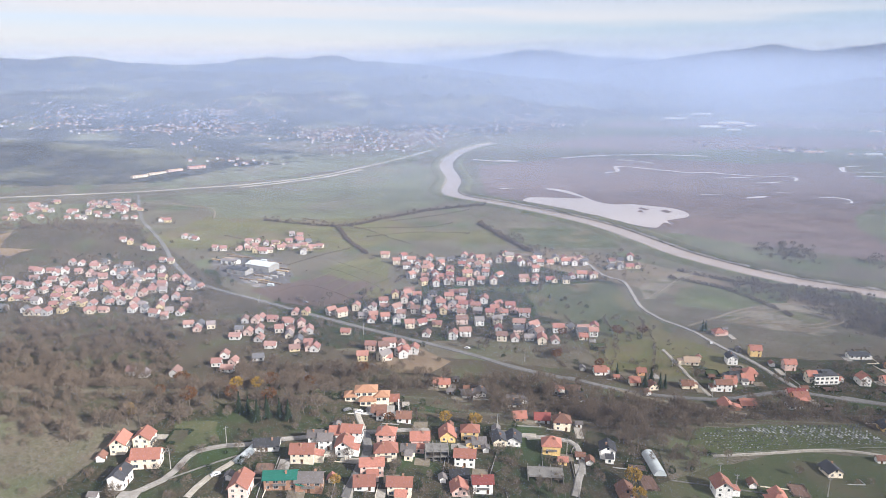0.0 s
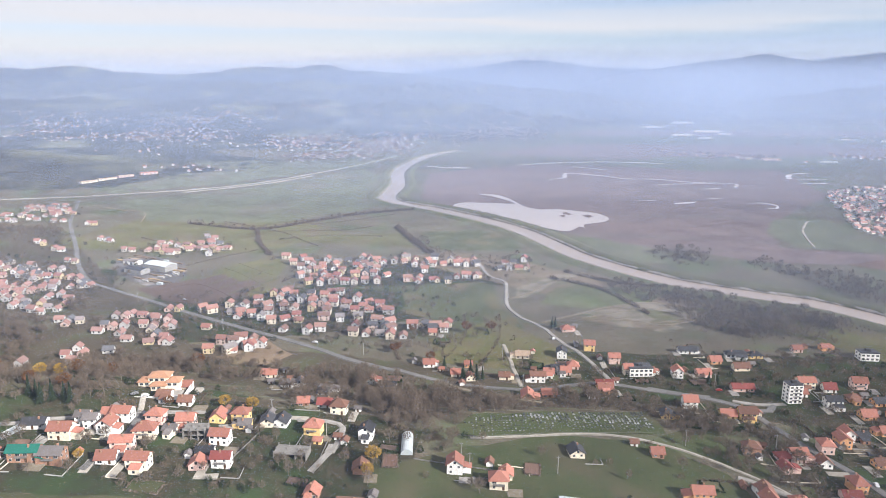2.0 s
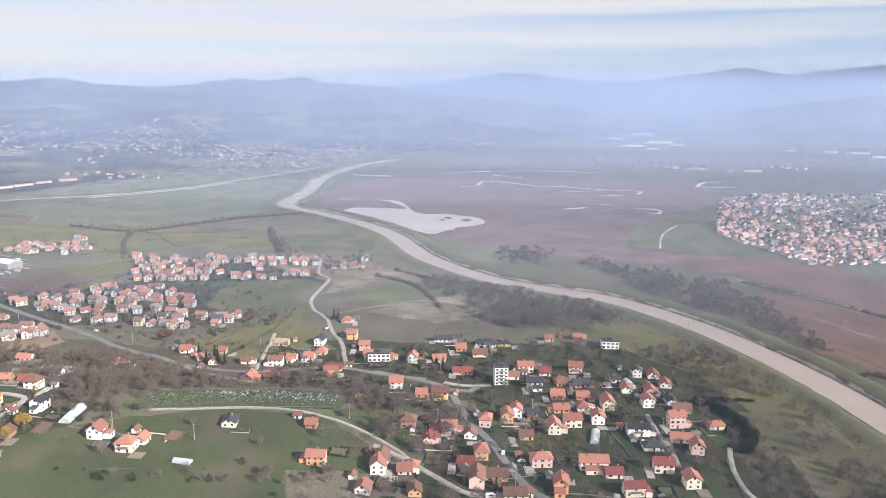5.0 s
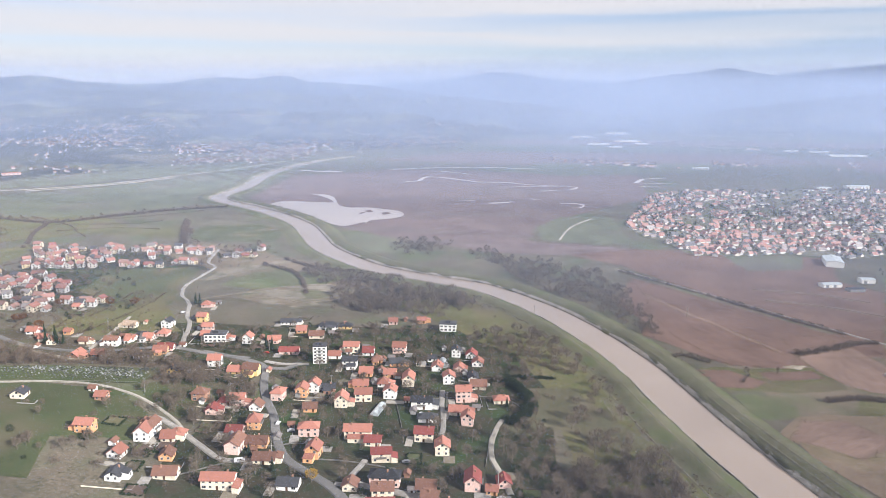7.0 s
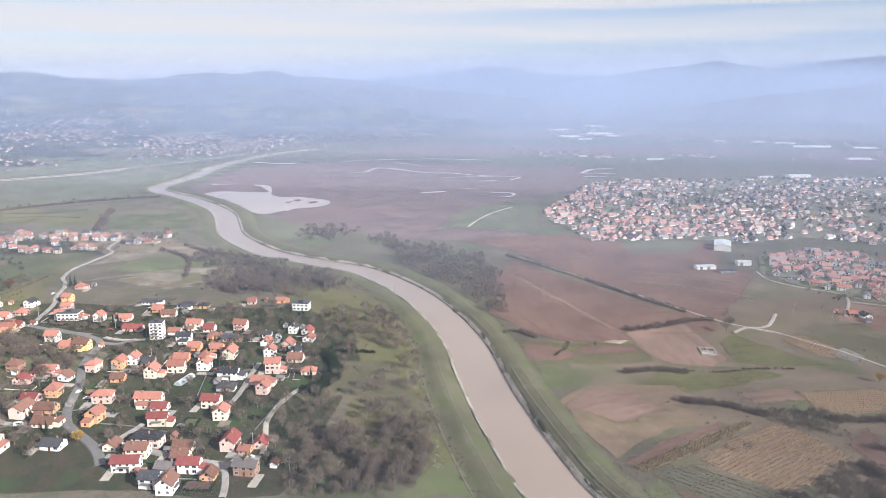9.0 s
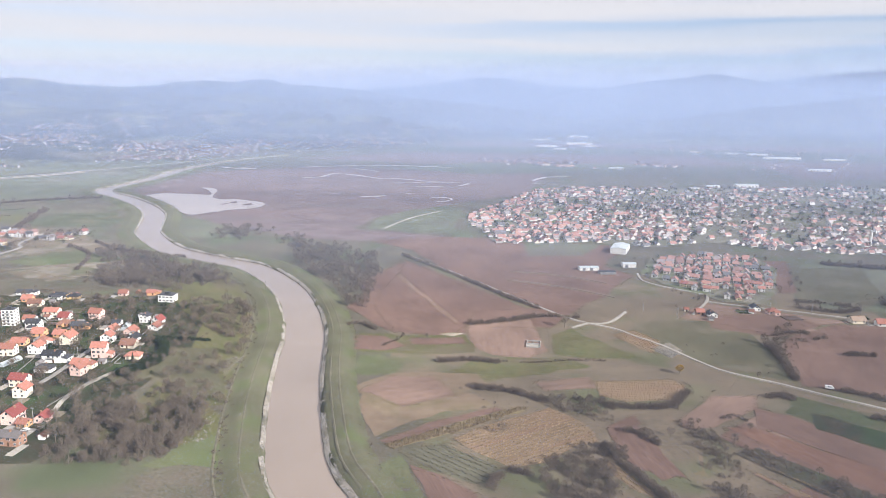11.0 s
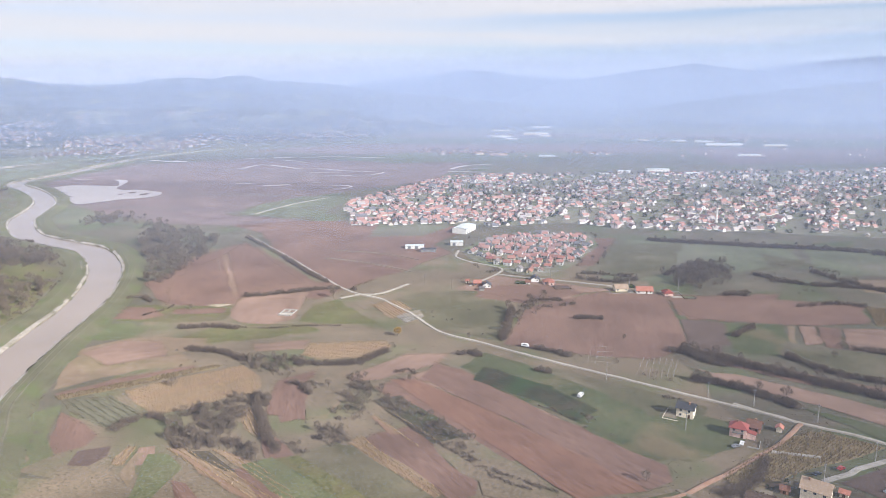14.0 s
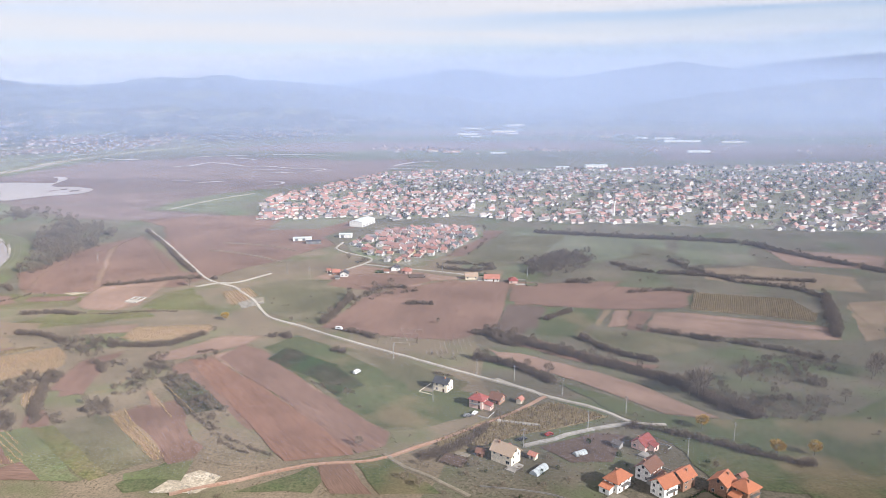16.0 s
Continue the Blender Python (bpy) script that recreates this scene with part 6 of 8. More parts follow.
hedge(2.0, [(-73, 949), (-20, 982), (38, 1034)])
hedge(1.6, [(-121, 901), (-63, 906), (-18, 914), (12, 940)])
hedge(1.6, [(-94, 853), (-32, 880), (33, 876)])
hedge(1.6, [(-163, 720), (-139, 756), (-107, 795)])
hedge(2.0, [(-45, 661), (-14, 724), (29, 760)])
hedge(1.6, [(-268, 848), (-212, 820), (-184, 851)])
hedge(1.6, [(-143, 467), (-121, 457), (-95, 446), (-68, 444)])
hedge(2.0, [(57, 565), (74, 514), (87, 461)])
hedge(1.6, [(20, 627), (47, 565), (52, 514)])
hedge(2.0, [(104, 566), (117, 492), (120, 452)])
hedge(2.0, [(116, 455), (134, 505), (136, 564)])
hedge(1.6, [(143, 445), (162, 506), (166, 565)])
hedge(1.6, [(228, 325), (247, 321), (270, 303)])
hedge(1.6, [(247, 291), (266, 292), (286, 279)])
hedge(5.0, [(-244, 948), (-138, 914), (-75, 972), (-13, 1032), (65, 1076)])
hedge(4.0, [(-138, 911), (-116, 837), (-85, 770)])
hedge(7.0, [(50, 934), (74, 858), (101, 785)])
hedge(12.0, [(1080, 671), (1173, 645), (1290, 615), (1326, 560), (1378, 486)])
hedge(4.0, [(687, 427), (713, 437), (748, 452), (773, 450)])
hedge(3.0, [(615, 672), (668, 594), (718, 513), (757, 460)])
hedge(5.0, [(972, 495), (999, 483), (1022, 492)])
hedge(5.0, [(1052, 510), (1100, 555), (1114, 523)])
hedge(4.0, [(1136, 514), (1168, 477), (1200, 479)])
hedge(4.0, [(1140, 491), (1187, 475), (1246, 458), (1296, 449)])
hedge(3.0, [(245, 708), (288, 669), (335, 651), (380, 635)])
hedge(3.0, [(228, 682), (272, 641), (297, 570)])

# ---- villages ----
houses("village_houses", [(177, 468, -3, "t c 1 13"), (206, 470, 84, "d w 2 11"), (198, 445, -1, "d g 1 8"), (211, 450, -4, "r p 1 10"), (229, 485, -6, "r y 2 10"), (242, 460, -1, "r p 2 10"), (218, 526, 5, "r p 1 10"), (247, 440, 4, "r c 2 8"), (261, 440, 3, "r w 1 10"), (280, 436, 86, "r w 2 9"), (272, 386, 0, "r w 2 11"), (290, 372, -3, "r y 1 11"), (301, 371, -4, "b y 2 13"), (252, 366, 84, "d y 1 10"), (204, 439, -3, "r p 1 9"), (225, 410, 5, "r o 1 12"), (296, 309, 94, "m p 1 10"), (307, 321, 4, "r p 2 11"), (324, 295, 94, "r o 2 11"), (316, 286, -4, "m p 1 11"), (321, 269, 87, "b p 2 15"), (331, 275, 1, "b o 1 14"), (272, 273, 93, "r w 2 11"), (285, 274, 4, "r c 1 9"), (291, 256, 95, "b o 1 9"), (267, 254, 84, "r w 1 9"), (275, 235, 91, "d w 1 10"), (297, 240, 2, "b c 1 14"), (324, 234, 0, "r c 2 20"), (356, 237, -4, "d w 1 13")])
houses("village_houses", [(339, 259, 0, "b c 1 14"), (362, 267, 84, "r o 2 11"), (355, 290, 6, "r p 2 14"), (350, 319, 5, "b o 1 10"), (341, 340, 90, "r o 2 11"), (347, 347, 87, "r w 2 9"), (356, 349, 5, "d k 1 10"), (367, 328, 91, "r c 2 11"), (379, 337, 5, "r c 2 13"), (375, 356, 4, "r o 1 12"), (376, 377, 0, "r o 1 11"), (350, 408, -1, "r w 1 11"), (363, 392, 1, "d w 2 13"), (360, 421, 0, "r c 2 14"), (373, 416, -4, "m w 1 10"), (381, 401, -2, "b o 1 10"), (395, 396, 4, "d o 1 13"), (395, 421, -6, "r p 2 12"), (392, 376, -6, "r o 1 10"), (389, 360, 91, "r w 1 10"), (395, 342, 86, "r w 2 10"), (405, 363, 90, "r c 2 14"), (382, 289, 0, "r c 2 19"), (391, 282, -2, "m c 1 11"), (397, 265, 6, "m c 2 13"), (401, 243, -4, "d p 2 19"), (385, 238, 88, "b c 1 9"), (418, 288, -4, "m c 2 13"), (428, 274, 91, "r c 2 10"), (421, 238, -3, "b c 1 12")])
houses("village_houses", [(443, 242, 87, "m p 2 13"), (458, 244, 93, "m p 1 9"), (415, 328, -2, "d w 2 16"), (419, 311, 0, "d w 1 14"), (440, 339, 5, "r p 3 12"), (437, 321, -5, "r c 1 14"), (442, 308, 83, "r p 2 9"), (450, 359, -3, "b c 1 13"), (431, 367, 93, "r w 2 10"), (447, 372, 91, "d w 1 12"), (423, 389, 86, "r w 1 11"), (438, 387, 87, "r p 1 11"), (451, 398, 85, "r w 1 10"), (436, 415, 89, "d w 2 9"), (447, 413, 83, "m w 1 10"), (419, 405, 2, "d w 1 8"), (463, 338, 5, "r c 1 12"), (408, 490, 6, "r o 1 9"), (385, 486, 3, "r p 1 9"), (348, 473, 6, "d y 1 13"), (335, 474, -6, "d w 1 20"), (301, 481, -2, "d w 1 17"), (315, 462, 6, "r o 1 10"), (329, 450, 3, "b c 1 14"), (316, 415, -1, "m p 1 18"), (299, 440, 6, "r p 1 12")])
houses("lane_houses", [(401, 232, 1, "b c 2 13"), (401, 219, 4, "m w 2 16"), (431, 219, -2, "m w 2 13"), (418, 206, -4, "d w 2 11"), (427, 202, 89, "b w 2 11"), (423, 229, -5, "b c 1 10"), (442, 213, 88, "b o 1 9"), (452, 237, -6, "r o 1 7"), (458, 218, -6, "g k 2 14"), (420, 219, -4, "g k 1 12")])
houses("hillside_houses", [(127, 284, 88, "r w 2 10"), (147, 273, -2, "r c 2 11"), (151, 281, 84, "r c 1 8"), (188, 306, 96, "d c 1 10"), (231, 313, -1, "r k 1 8"), (64, 336, -4, "b c 2 11"), (82, 311, 83, "d w 2 10"), (55, 311, -6, "r y 2 11"), (37, 317, 85, "d w 1 11"), (83, 279, 92, "b k 1 9"), (65, 256, 85, "r k 1 8"), (82, 250, -6, "b k 1 13"), (72, 418, 89, "r w 1 10"), (84, 408, -3, "d w 1 13"), (18, 408, 6, "g w 1 11"), (0, 428, -5, "r w 1 9"), (45, 391, 0, "d w 1 9"), (109, 451, 3, "r w 1 10"), (128, 433, -1, "r c 1 8"), (138, 426, 96, "b c 1 8"), (137, 450, 0, "r o 1 7"), (161, 429, -3, "b c 1 9"), (183, 425, -1, "b w 2 13"), (192, 436, -6, "r w 1 9"), (202, 440, -1, "g w 1 10"), (173, 394, 86, "r b 1 13"), (187, 398, 5, "r b 1 12"), (215, 398, 4, "g w 1 9"), (226, 417, 0, "m p 1 14"), (110, 515, -6, "r c 1 8")])
houses("hillside_houses", [(241, 275, -3, "r o 2 12"), (273, 280, 86, "b w 2 13"), (288, 278, -4, "r c 1 10"), (319, 317, 86, "b w 1 9"), (300, 321, 5, "m p 1 10"), (328, 333, 84, "r p 2 11"), (284, 324, -6, "b k 2 11")])
houses("hill_houses", [(-142, 290, 95, "r c 2 12"), (-133, 294, 90, "r c 2 10"), (-125, 278, 6, "r c 2 15"), (-130, 263, 88, "d w 2 12"), (-77, 294, 5, "d w 1 14"), (-59, 285, 2, "r c 2 13"), (-56, 299, 4, "g w 2 8"), (-51, 297, 3, "g w 2 8"), (-42, 294, 89, "r w 2 11"), (-40, 307, -5, "r w 2 12"), (-24, 308, -4, "r p 2 11"), (-23, 293, 5, "r c 2 13"), (-28, 280, 5, "r p 2 13"), (-30, 269, 5, "r w 1 11"), (-15, 267, -2, "r c 2 13"), (-8, 306, 2, "r p 2 11"), (-64, 264, 4, "n k 2 17"), (-52, 264, 1, "g k 2 14"), (-25, 350, 4, "r c 1 10"), (-17, 330, 0, "b w 1 9"), (-30, 334, 2, "b w 1 9"), (5, 316, 92, "r y 1 11"), (16, 318, -3, "r y 2 11"), (20, 311, 5, "g y 1 8"), (30, 316, 96, "d c 1 11"), (13, 294, -5, "r w 2 12"), (10, 281, 6, "d w 1 10"), (10, 271, 96, "r p 1 9"), (20, 274, 2, "m w 2 11"), (59, 301, -6, "r y 1 5")])
houses("hill_houses", [(43, 344, 5, "r k 1 8"), (55, 344, -5, "m w 1 10"), (3, 427, 6, "r c 1 9"), (26, 411, 92, "g w 1 10"), (46, 399, -6, "g w 1 12"), (-13, 299, -4, "g c 1 8"), (-47, 308, 1, "r w 1 9"), (-79, 259, 90, "r p 2 14")])
houses("farm_houses", [(1057, 119, 45, "o w 2 13"), (1072, 128, 47, "b w 2 13"), (1084, 121, 38, "o k 2 11"), (1075, 115, 35, "o w 2 11"), (1099, 117, 47, "o k 2 11"), (1107, 113, 35, "o k 2 11"), (1076, 154, 47, "m p 1 11"), (1012, 140, -37, "t c 2 14"), (1001, 195, -27, "m p 2 10"), (982, 216, -28, "d c 2 11"), (1001, 144, -26, "b k 1 4"), (1011, 201, -31, "b k 1 8")])
houses("field_houses", [(1000, 457, 5, "t c 1 14"), (1018, 450, -4, "r w 1 17"), (1036, 444, 92, "m p 1 11"), (930, 486, 87, "d w 1 11"), (941, 477, 5, "r p 1 12"), (886, 464, 93, "d w 1 10"), (878, 470, 0, "r k 1 8")])
small_houses("far_village", [(-49, 729), (-63, 755), (-43, 750), (-26, 720), (-16, 725), (-2, 721), (26, 710), (41, 728), (44, 687), (57, 685), (-18, 654), (-17, 678), (5, 657), (19, 655), (28, 655), (38, 660), (50, 660), (-31, 677), (71, 742), (84, 727), (84, 756), (98, 740), (105, 757), (115, 733), (123, 744), (131, 731), (80, 668), (92, 669), (96, 703), (106, 669), (121, 663), (130, 681), (140, 682), (140, 737), (149, 742), (151, 680), (176, 716), (193, 744), (206, 753), (197, 719), (70, 769), (24, 753)])
small_houses("roadside_village", [(-93, 567), (-65, 560), (-59, 577), (-51, 594), (-46, 553), (-36, 546), (-33, 561), (-25, 537), (-42, 613), (-27, 586), (-30, 623), (-12, 596), (2, 571), (-16, 545), (17, 547), (19, 520), (17, 563), (11, 624), (17, 597), (46, 532), (47, 511), (46, 548), (57, 511), (63, 540), (68, 512), (60, 590), (70, 565), (75, 520), (87, 507), (102, 535), (119, 522), (122, 533), (-74, 522), (-38, 496), (-27, 478), (-51, 490), (-40, 472), (-55, 471), (-19, 484), (-3, 541), (-11, 519)])
small_houses("west_village", [(-411, 685), (-384, 707), (-349, 673), (-334, 648), (-324, 704), (-326, 766), (-368, 791), (-388, 613), (-373, 613), (-373, 639), (-352, 568), (-355, 590), (-336, 561), (-336, 583), (-320, 567), (-343, 601), (-325, 614), (-297, 567), (-286, 569), (-301, 623), (-281, 591), (-281, 607), (-268, 588), (-272, 615), (-304, 586), (-257, 624), (-241, 577), (-244, 631), (-228, 637), (-244, 651), (-287, 722), (-219, 563), (-193, 536), (-192, 526), (-415, 648), (-302, 668), (-297, 672), (-321, 592)])
small_houses("lower_village", [(-138, 550), (-125, 544), (-118, 525), (-158, 524), (-138, 507), (-126, 493), (-154, 474), (-176, 439), (-155, 459), (-144, 448), (-129, 470), (-196, 437), (-117, 515), (-114, 567), (-107, 488), (-92, 488)])
small_houses("north_village", [(-590, 961), (-586, 981), (-613, 1044), (-600, 1068), (-530, 983), (-514, 944), (-514, 1004), (-519, 1025), (-482, 964), (-498, 1048), (-488, 1058), (-492, 945), (-500, 1035), (-371, 930), (-587, 927), (-295, 820), (-311, 828), (-258, 778), (-232, 781), (-217, 795), (-208, 808), (-197, 795), (-185, 796), (-184, 823), (-171, 796), (-156, 768), (-152, 783), (-152, 796), (-201, 769), (-230, 816), (-196, 774), (-177, 853), (-161, 824)])
small_houses("roadside_village", [(-73, 579), (-22, 572), (41, 565), (31, 544), (30, 589), (46, 582), (-22, 610), (13, 579), (-33, 600), (-39, 576), (-8, 620), (61, 525), (31, 574), (-8, 556), (38, 601), (62, 576), (7, 608), (0, 589)])
small_houses("far_village", [(-33, 734), (-12, 691), (9, 692), (21, 740), (-13, 704), (45, 706), (25, 683), (21, 725), (-14, 743), (-5, 668), (41, 743), (-27, 698), (9, 745), (8, 706), (8, 675), (-37, 711)])
small_houses("west_village", [(-392, 682), (-391, 599), (-364, 681), (-309, 685), (-238, 604), (-387, 634), (-239, 560), (-395, 657), (-315, 640), (-328, 680), (-276, 648), (-293, 652), (-367, 657), (-273, 664), (-356, 626), (-375, 599), (-262, 570), (-224, 592), (-287, 632), (-333, 667), (-263, 636), (-339, 619), (-259, 662), (-405, 628), (-316, 669), (-285, 690), (-220, 577), (-324, 629), (-377, 680), (-348, 637), (-344, 691), (-360, 646), (-372, 571), (-361, 706)])
small_houses("lower_village", [(-112, 538), (-142, 524), (-151, 546), (-107, 502), (-103, 524), (-157, 510)])
small_houses("north_village", [(-474, 1026), (-629, 1006), (-462, 1007), (-513, 1081), (-466, 957), (-491, 1080), (-555, 952), (-474, 991), (-536, 1051), (-611, 1030), (-595, 1033), (-565, 997), (-503, 981), (-465, 1041), (-540, 1069), (-459, 991), (-523, 1040), (-540, 999), (-517, 1061), (-584, 1003), (-436, 946), (-454, 1019)])

# ---- the large settlement across the fields ----
TOWN = [(725, 752), (838, 768), (912, 745), (986, 785), (1054, 752), (1121, 735), (1251, 715), (1407, 680), (1700, 640), (2300, 1500), (1905, 1534), (1664, 1476), (1392, 1412), (1142, 1373), (901, 1347), (811, 1276), (745, 1102), (681, 934)]
r = random.Random(12)
field("town_ground", "townland", TOWN)
field("town_ground", "townland", [(862, 606), (890, 680), (948, 712), (1016, 704), (1016, 642), (970, 540), (943, 502), (912, 508), (878, 560)])
plots = []
for i in range(-70, 215):
    for j in range(-22, 130):
        u, v = i * 11.5 + (j * 37 % 9), j * 11.8
        x, y = 900 + u * 0.96 - v * 0.27 + r.uniform(-4.5, 4.5), 600 + u * 0.27 + v * 0.96 + r.uniform(-4, 4)
        if not inside(TOWN, x, y):
            continue
        gap = 0.6 * float(waves(np.array(x), np.array(y), 61, 260)) + 0.5 * float(waves(np.array(x), np.array(y), 67, 90))
        if r.random() < (0.94 - 0.5 * float(ease(850, 1350, y + 0.15 * x - 100))) * (0.12 if gap > (0.15 if x > 870 else 0.34) else 1.0) * (0.35 if j % 7 == 0 else 1.0) * (1.0 - 0.40 * float(ease(900, 1500, x))):
            plots.append((x, y, r.choice((15, 15, 105, 60)) + r.uniform(-10, 10)))
plots.sort(key=lambda p: p[1] + 0.1 * p[0])
blocks = [(*q[:2], radians(q[2]), r.uniform(10, 17), r.uniform(7, 9), r.uniform(4, 7)) for q in plots[7::41]]
settlement("town_blocks", "large white apartment and office blocks of a town", blocks, tiles=TILE_DULL)
sized = [(x, y, radians(t), r.uniform(5.4, 9.4), r.uniform(4.7, 6.2), r.uniform(1.8, 3.3)) for x, y, t in plots]
red = [q for q in sized if q[0] + 0.12 * (q[1] - 800) < 900 + 60 * r.random() or r.random() < 0.42]
settlement("plain_town", "tightly packed white houses with red tile roofs at the edge of a town", red)
settlement("plain_town", "dense white and grey-roofed houses of a town on the plain", [q for q in sized if q not in set(red)], tiles=TILE_DULL)
ESTATE = [(870, 606), (895, 672), (948, 706), (1010, 698), (1010, 642), (966, 544), (943, 508), (915, 512), (884, 560)]
estate = []
for i in range(24):
    for j in range(26):
        u, v = i * 9.6, j * 9.8
        x, y = 840 + u * 0.94 + v * 0.34 - 40 + r.uniform(-2, 2), 490 - u * 0.34 + v * 0.94 + r.uniform(-2, 2) + 40
        if inside(ESTATE, x, y) and r.random() < 0.74:
            estate.append((x, y, r.choice((-20, 70)) + r.uniform(-6, 6)))
estate.sort(key=lambda p: p[1])
for x, y, turn in estate[:26]:
    small_house(x, y, turn, "red_roofed_estate", r, size=0.8)
settlement("estate", "tightly packed red-roofed houses of a new estate", [(x, y, radians(t), r.uniform(5, 8.2), r.uniform(4.8, 6.2), r.uniform(2.2, 3.8)) for x, y, t in estate[26:]])
trees_town = np.array([(r.uniform(700, 1900), r.uniform(720, 1450)) for _ in range(3600)])
trees_town = trees_town[inside(TOWN, trees_town[:, 0], trees_town[:, 1])]
many(FAR_BARE, dressed(trees_town[::2], np.random.default_rng(3), 3.5, 8), "garden_trees", "leafless garden trees between town houses", "bark", "twig")
many(EVERGREEN, dressed(trees_town[1::3], np.random.default_rng(4), 2.5, 7), "garden_evergreens", "dark evergreen trees between town houses", "bark", "hedge")

# ---- far hillside villages and works ----
far_r = random.Random(44)


def hill_village(x, y, wide, deep, count):
    """A loose village on a far slope, strung along the contour."""
    rows = []
    for _ in range(count):
        px, py = x + far_r.gauss(0, wide * 0.75), y + far_r.gauss(0, deep * 0.8)
        rows.append((px, py, far_r.choice((0.0, 1.571)) + far_r.uniform(-0.5, 0.5), far_r.uniform(3.8, 7.0), far_r.uniform(3.8, 5.2), far_r.uniform(1.8, 3.4)))
    settlement("hill_village", "white houses of a village on a hazy wooded slope", rows, FAR_PLASTER, TILE_DULL if count % 2 else None)
    p = np.array([(q[0] + far_r.gauss(0, 14), q[1] + far_r.gauss(0, 14)) for q in rows * 3])
    many(FAR_BUSH, dressed(p, np.random.default_rng(count), 4, 9), "village_trees", "leafless trees round the houses of a far village", "bark", "twig")


hill_village(-1781, 3438, 96, 129, 26)
hill_village(-1339, 2719, 65, 173, 25)
hill_village(-1283, 2383, 86, 102, 60)
hill_village(-1207, 2463, 79, 143, 50)
hill_village(-1519, 2632, 84, 121, 20)
hill_village(-1060, 2225, 71, 67, 20)
hill_village(-1186, 2844, 68, 83, 14)
hill_village(-823, 2823, 113, 203, 60)
hill_village(-714, 2314, 93, 115, 90)
hill_village(-845, 2320, 56, 93, 30)
hill_village(-883, 2228, 35, 37, 14)
hill_village(-818, 3365, 81, 151, 12)
hill_village(-496, 3164, 76, 25, 40)
hill_village(-590, 3003, 96, 223, 25)
hill_village(-274, 2326, 112, 94, 60)
hill_village(-349, 2217, 89, 79, 50)
hill_village(-117, 2153, 69, 112, 70)
hill_village(-253, 1894, 45, 95, 45)
hill_village(-208, 2971, 59, 117, 25)
hill_village(-32, 2241, 45, 134, 40)
hill_village(-430, 1500, 48, 25, 14)
hill_village(-35, 2375, 76, 87, 40)
hill_village(-143, 2049, 66, 112, 45)
hill_village(-355, 2168, 69, 125, 50)
hill_village(-205, 1871, 75, 47, 30)
hill_village(221, 2579, 124, 104, 70)
hill_village(388, 2707, 109, 154, 60)
hill_village(115, 2415, 58, 115, 25)
hill_village(258, 3059, 98, 75, 30)
hill_village(33, 2717, 65, 93, 15)
hill_village(483, 3164, 101, 225, 30)
hill_village(835, 3319, 66, 109, 14)
hill_village(1370, 2747, 132, 203, 50)
hill_village(764, 2007, 32, 55, 12)
hill_village(857, 1981, 47, 53, 20)
hill_village(921, 1905, 46, 50, 30)
hill_village(1217, 1941, 46, 50, 20)
hill_village(2222, 3842, 185, 224, 50)
hill_village(1835, 2615, 168, 186, 60)
hill_village(1688, 3540, 142, 260, 30)
hill_village(2473, 4257, 171, 141, 20)
hill_village(2277, 6502, 209, 62, 14)
hill_village(2439, 6171, 198, 81, 12)
hill_village(-859, 2544, 81, 135, 60)
hill_village(-880, 2274, 109, 46, 40)
hill_village(-918, 2859, 92, 205, 30)
hamlets = []
for _ in range(9000):
    y = 1750 + 3000 * r.random() ** 1.2
    x = r.uniform(-0.66 * y - 200, 0.66 * y + 1200)
    z = float(land(x, y))
    if r.random() < 0.01 + 0.11 * max(0.0, float(waves(np.array(x), np.array(y), 29, 420))) and (z > 4 or x > 900) and z < 215:
        hamlets.append((x, y, r.uniform(0, 3.14), r.uniform(4, 7), r.uniform(4.5, 6), r.uniform(2.2, 3.6)))
settlement("hamlets", "scattered white houses over hazy wooded slopes", hamlets, FAR_PLASTER)


# ---- single large buildings ----
def block(name, label, category, x, y, turn, w, d, storeys, wall, size=1.0, step=3.1):
    """A flat-roofed building with rows of windows and balconies."""
    root = tagged(new(name), label, category, "", "thing")
    root.matrix_basis = pose(x, y, float(land(x, y)), 0, 0, turn) @ Matrix.Scale(size, 4)
    h = storeys * 2.8 + 0.4
    b = box(-w / 2, w / 2, -d / 2, d / 2, -1, h)
    part("wall", mesh_data("wall", b[0], b[1][2:], WALLS[wall]), root)
    part("roof", mesh_data("roof", *join(box(-w / 2 - 0.3, w / 2 + 0.3, -d / 2 - 0.3, d / 2 + 0.3, h, h + 0.3), box(-w / 2 - 0.3, w / 2 + 0.3, -d / 2 - 0.3, -d / 2, h + 0.3, h + 0.8), box(-1.6, 1.6, -1.2, 1.6, h + 0.3, h + 2.0)), ROOFS["d"]), root)
    for side, length, off in ((0, w, d / 2), (90, d, w / 2), (-90, d, w / 2)):
        n = max(2, int(length / step))
        for s in range(storeys):
            for i in range(n):
                m = pose(0, 0, 0, 0, 0, side) @ pose(-length / 2 + length * (i + 0.5) / n, -off, 1.6 + 2.8 * s)
                win = part("window", WIDE_WINDOW[0], root, at=m)
                part("pane", WIDE_WINDOW[1], win)
            if side == 0 and s and name == "apartment_block":
                bal = part("balcony", balcony_mesh, root, "white concrete balcony slab", at=pose(0, -off, 2.8 * s + 0.3))
                part("railing", railing_mesh, bal)
    return root


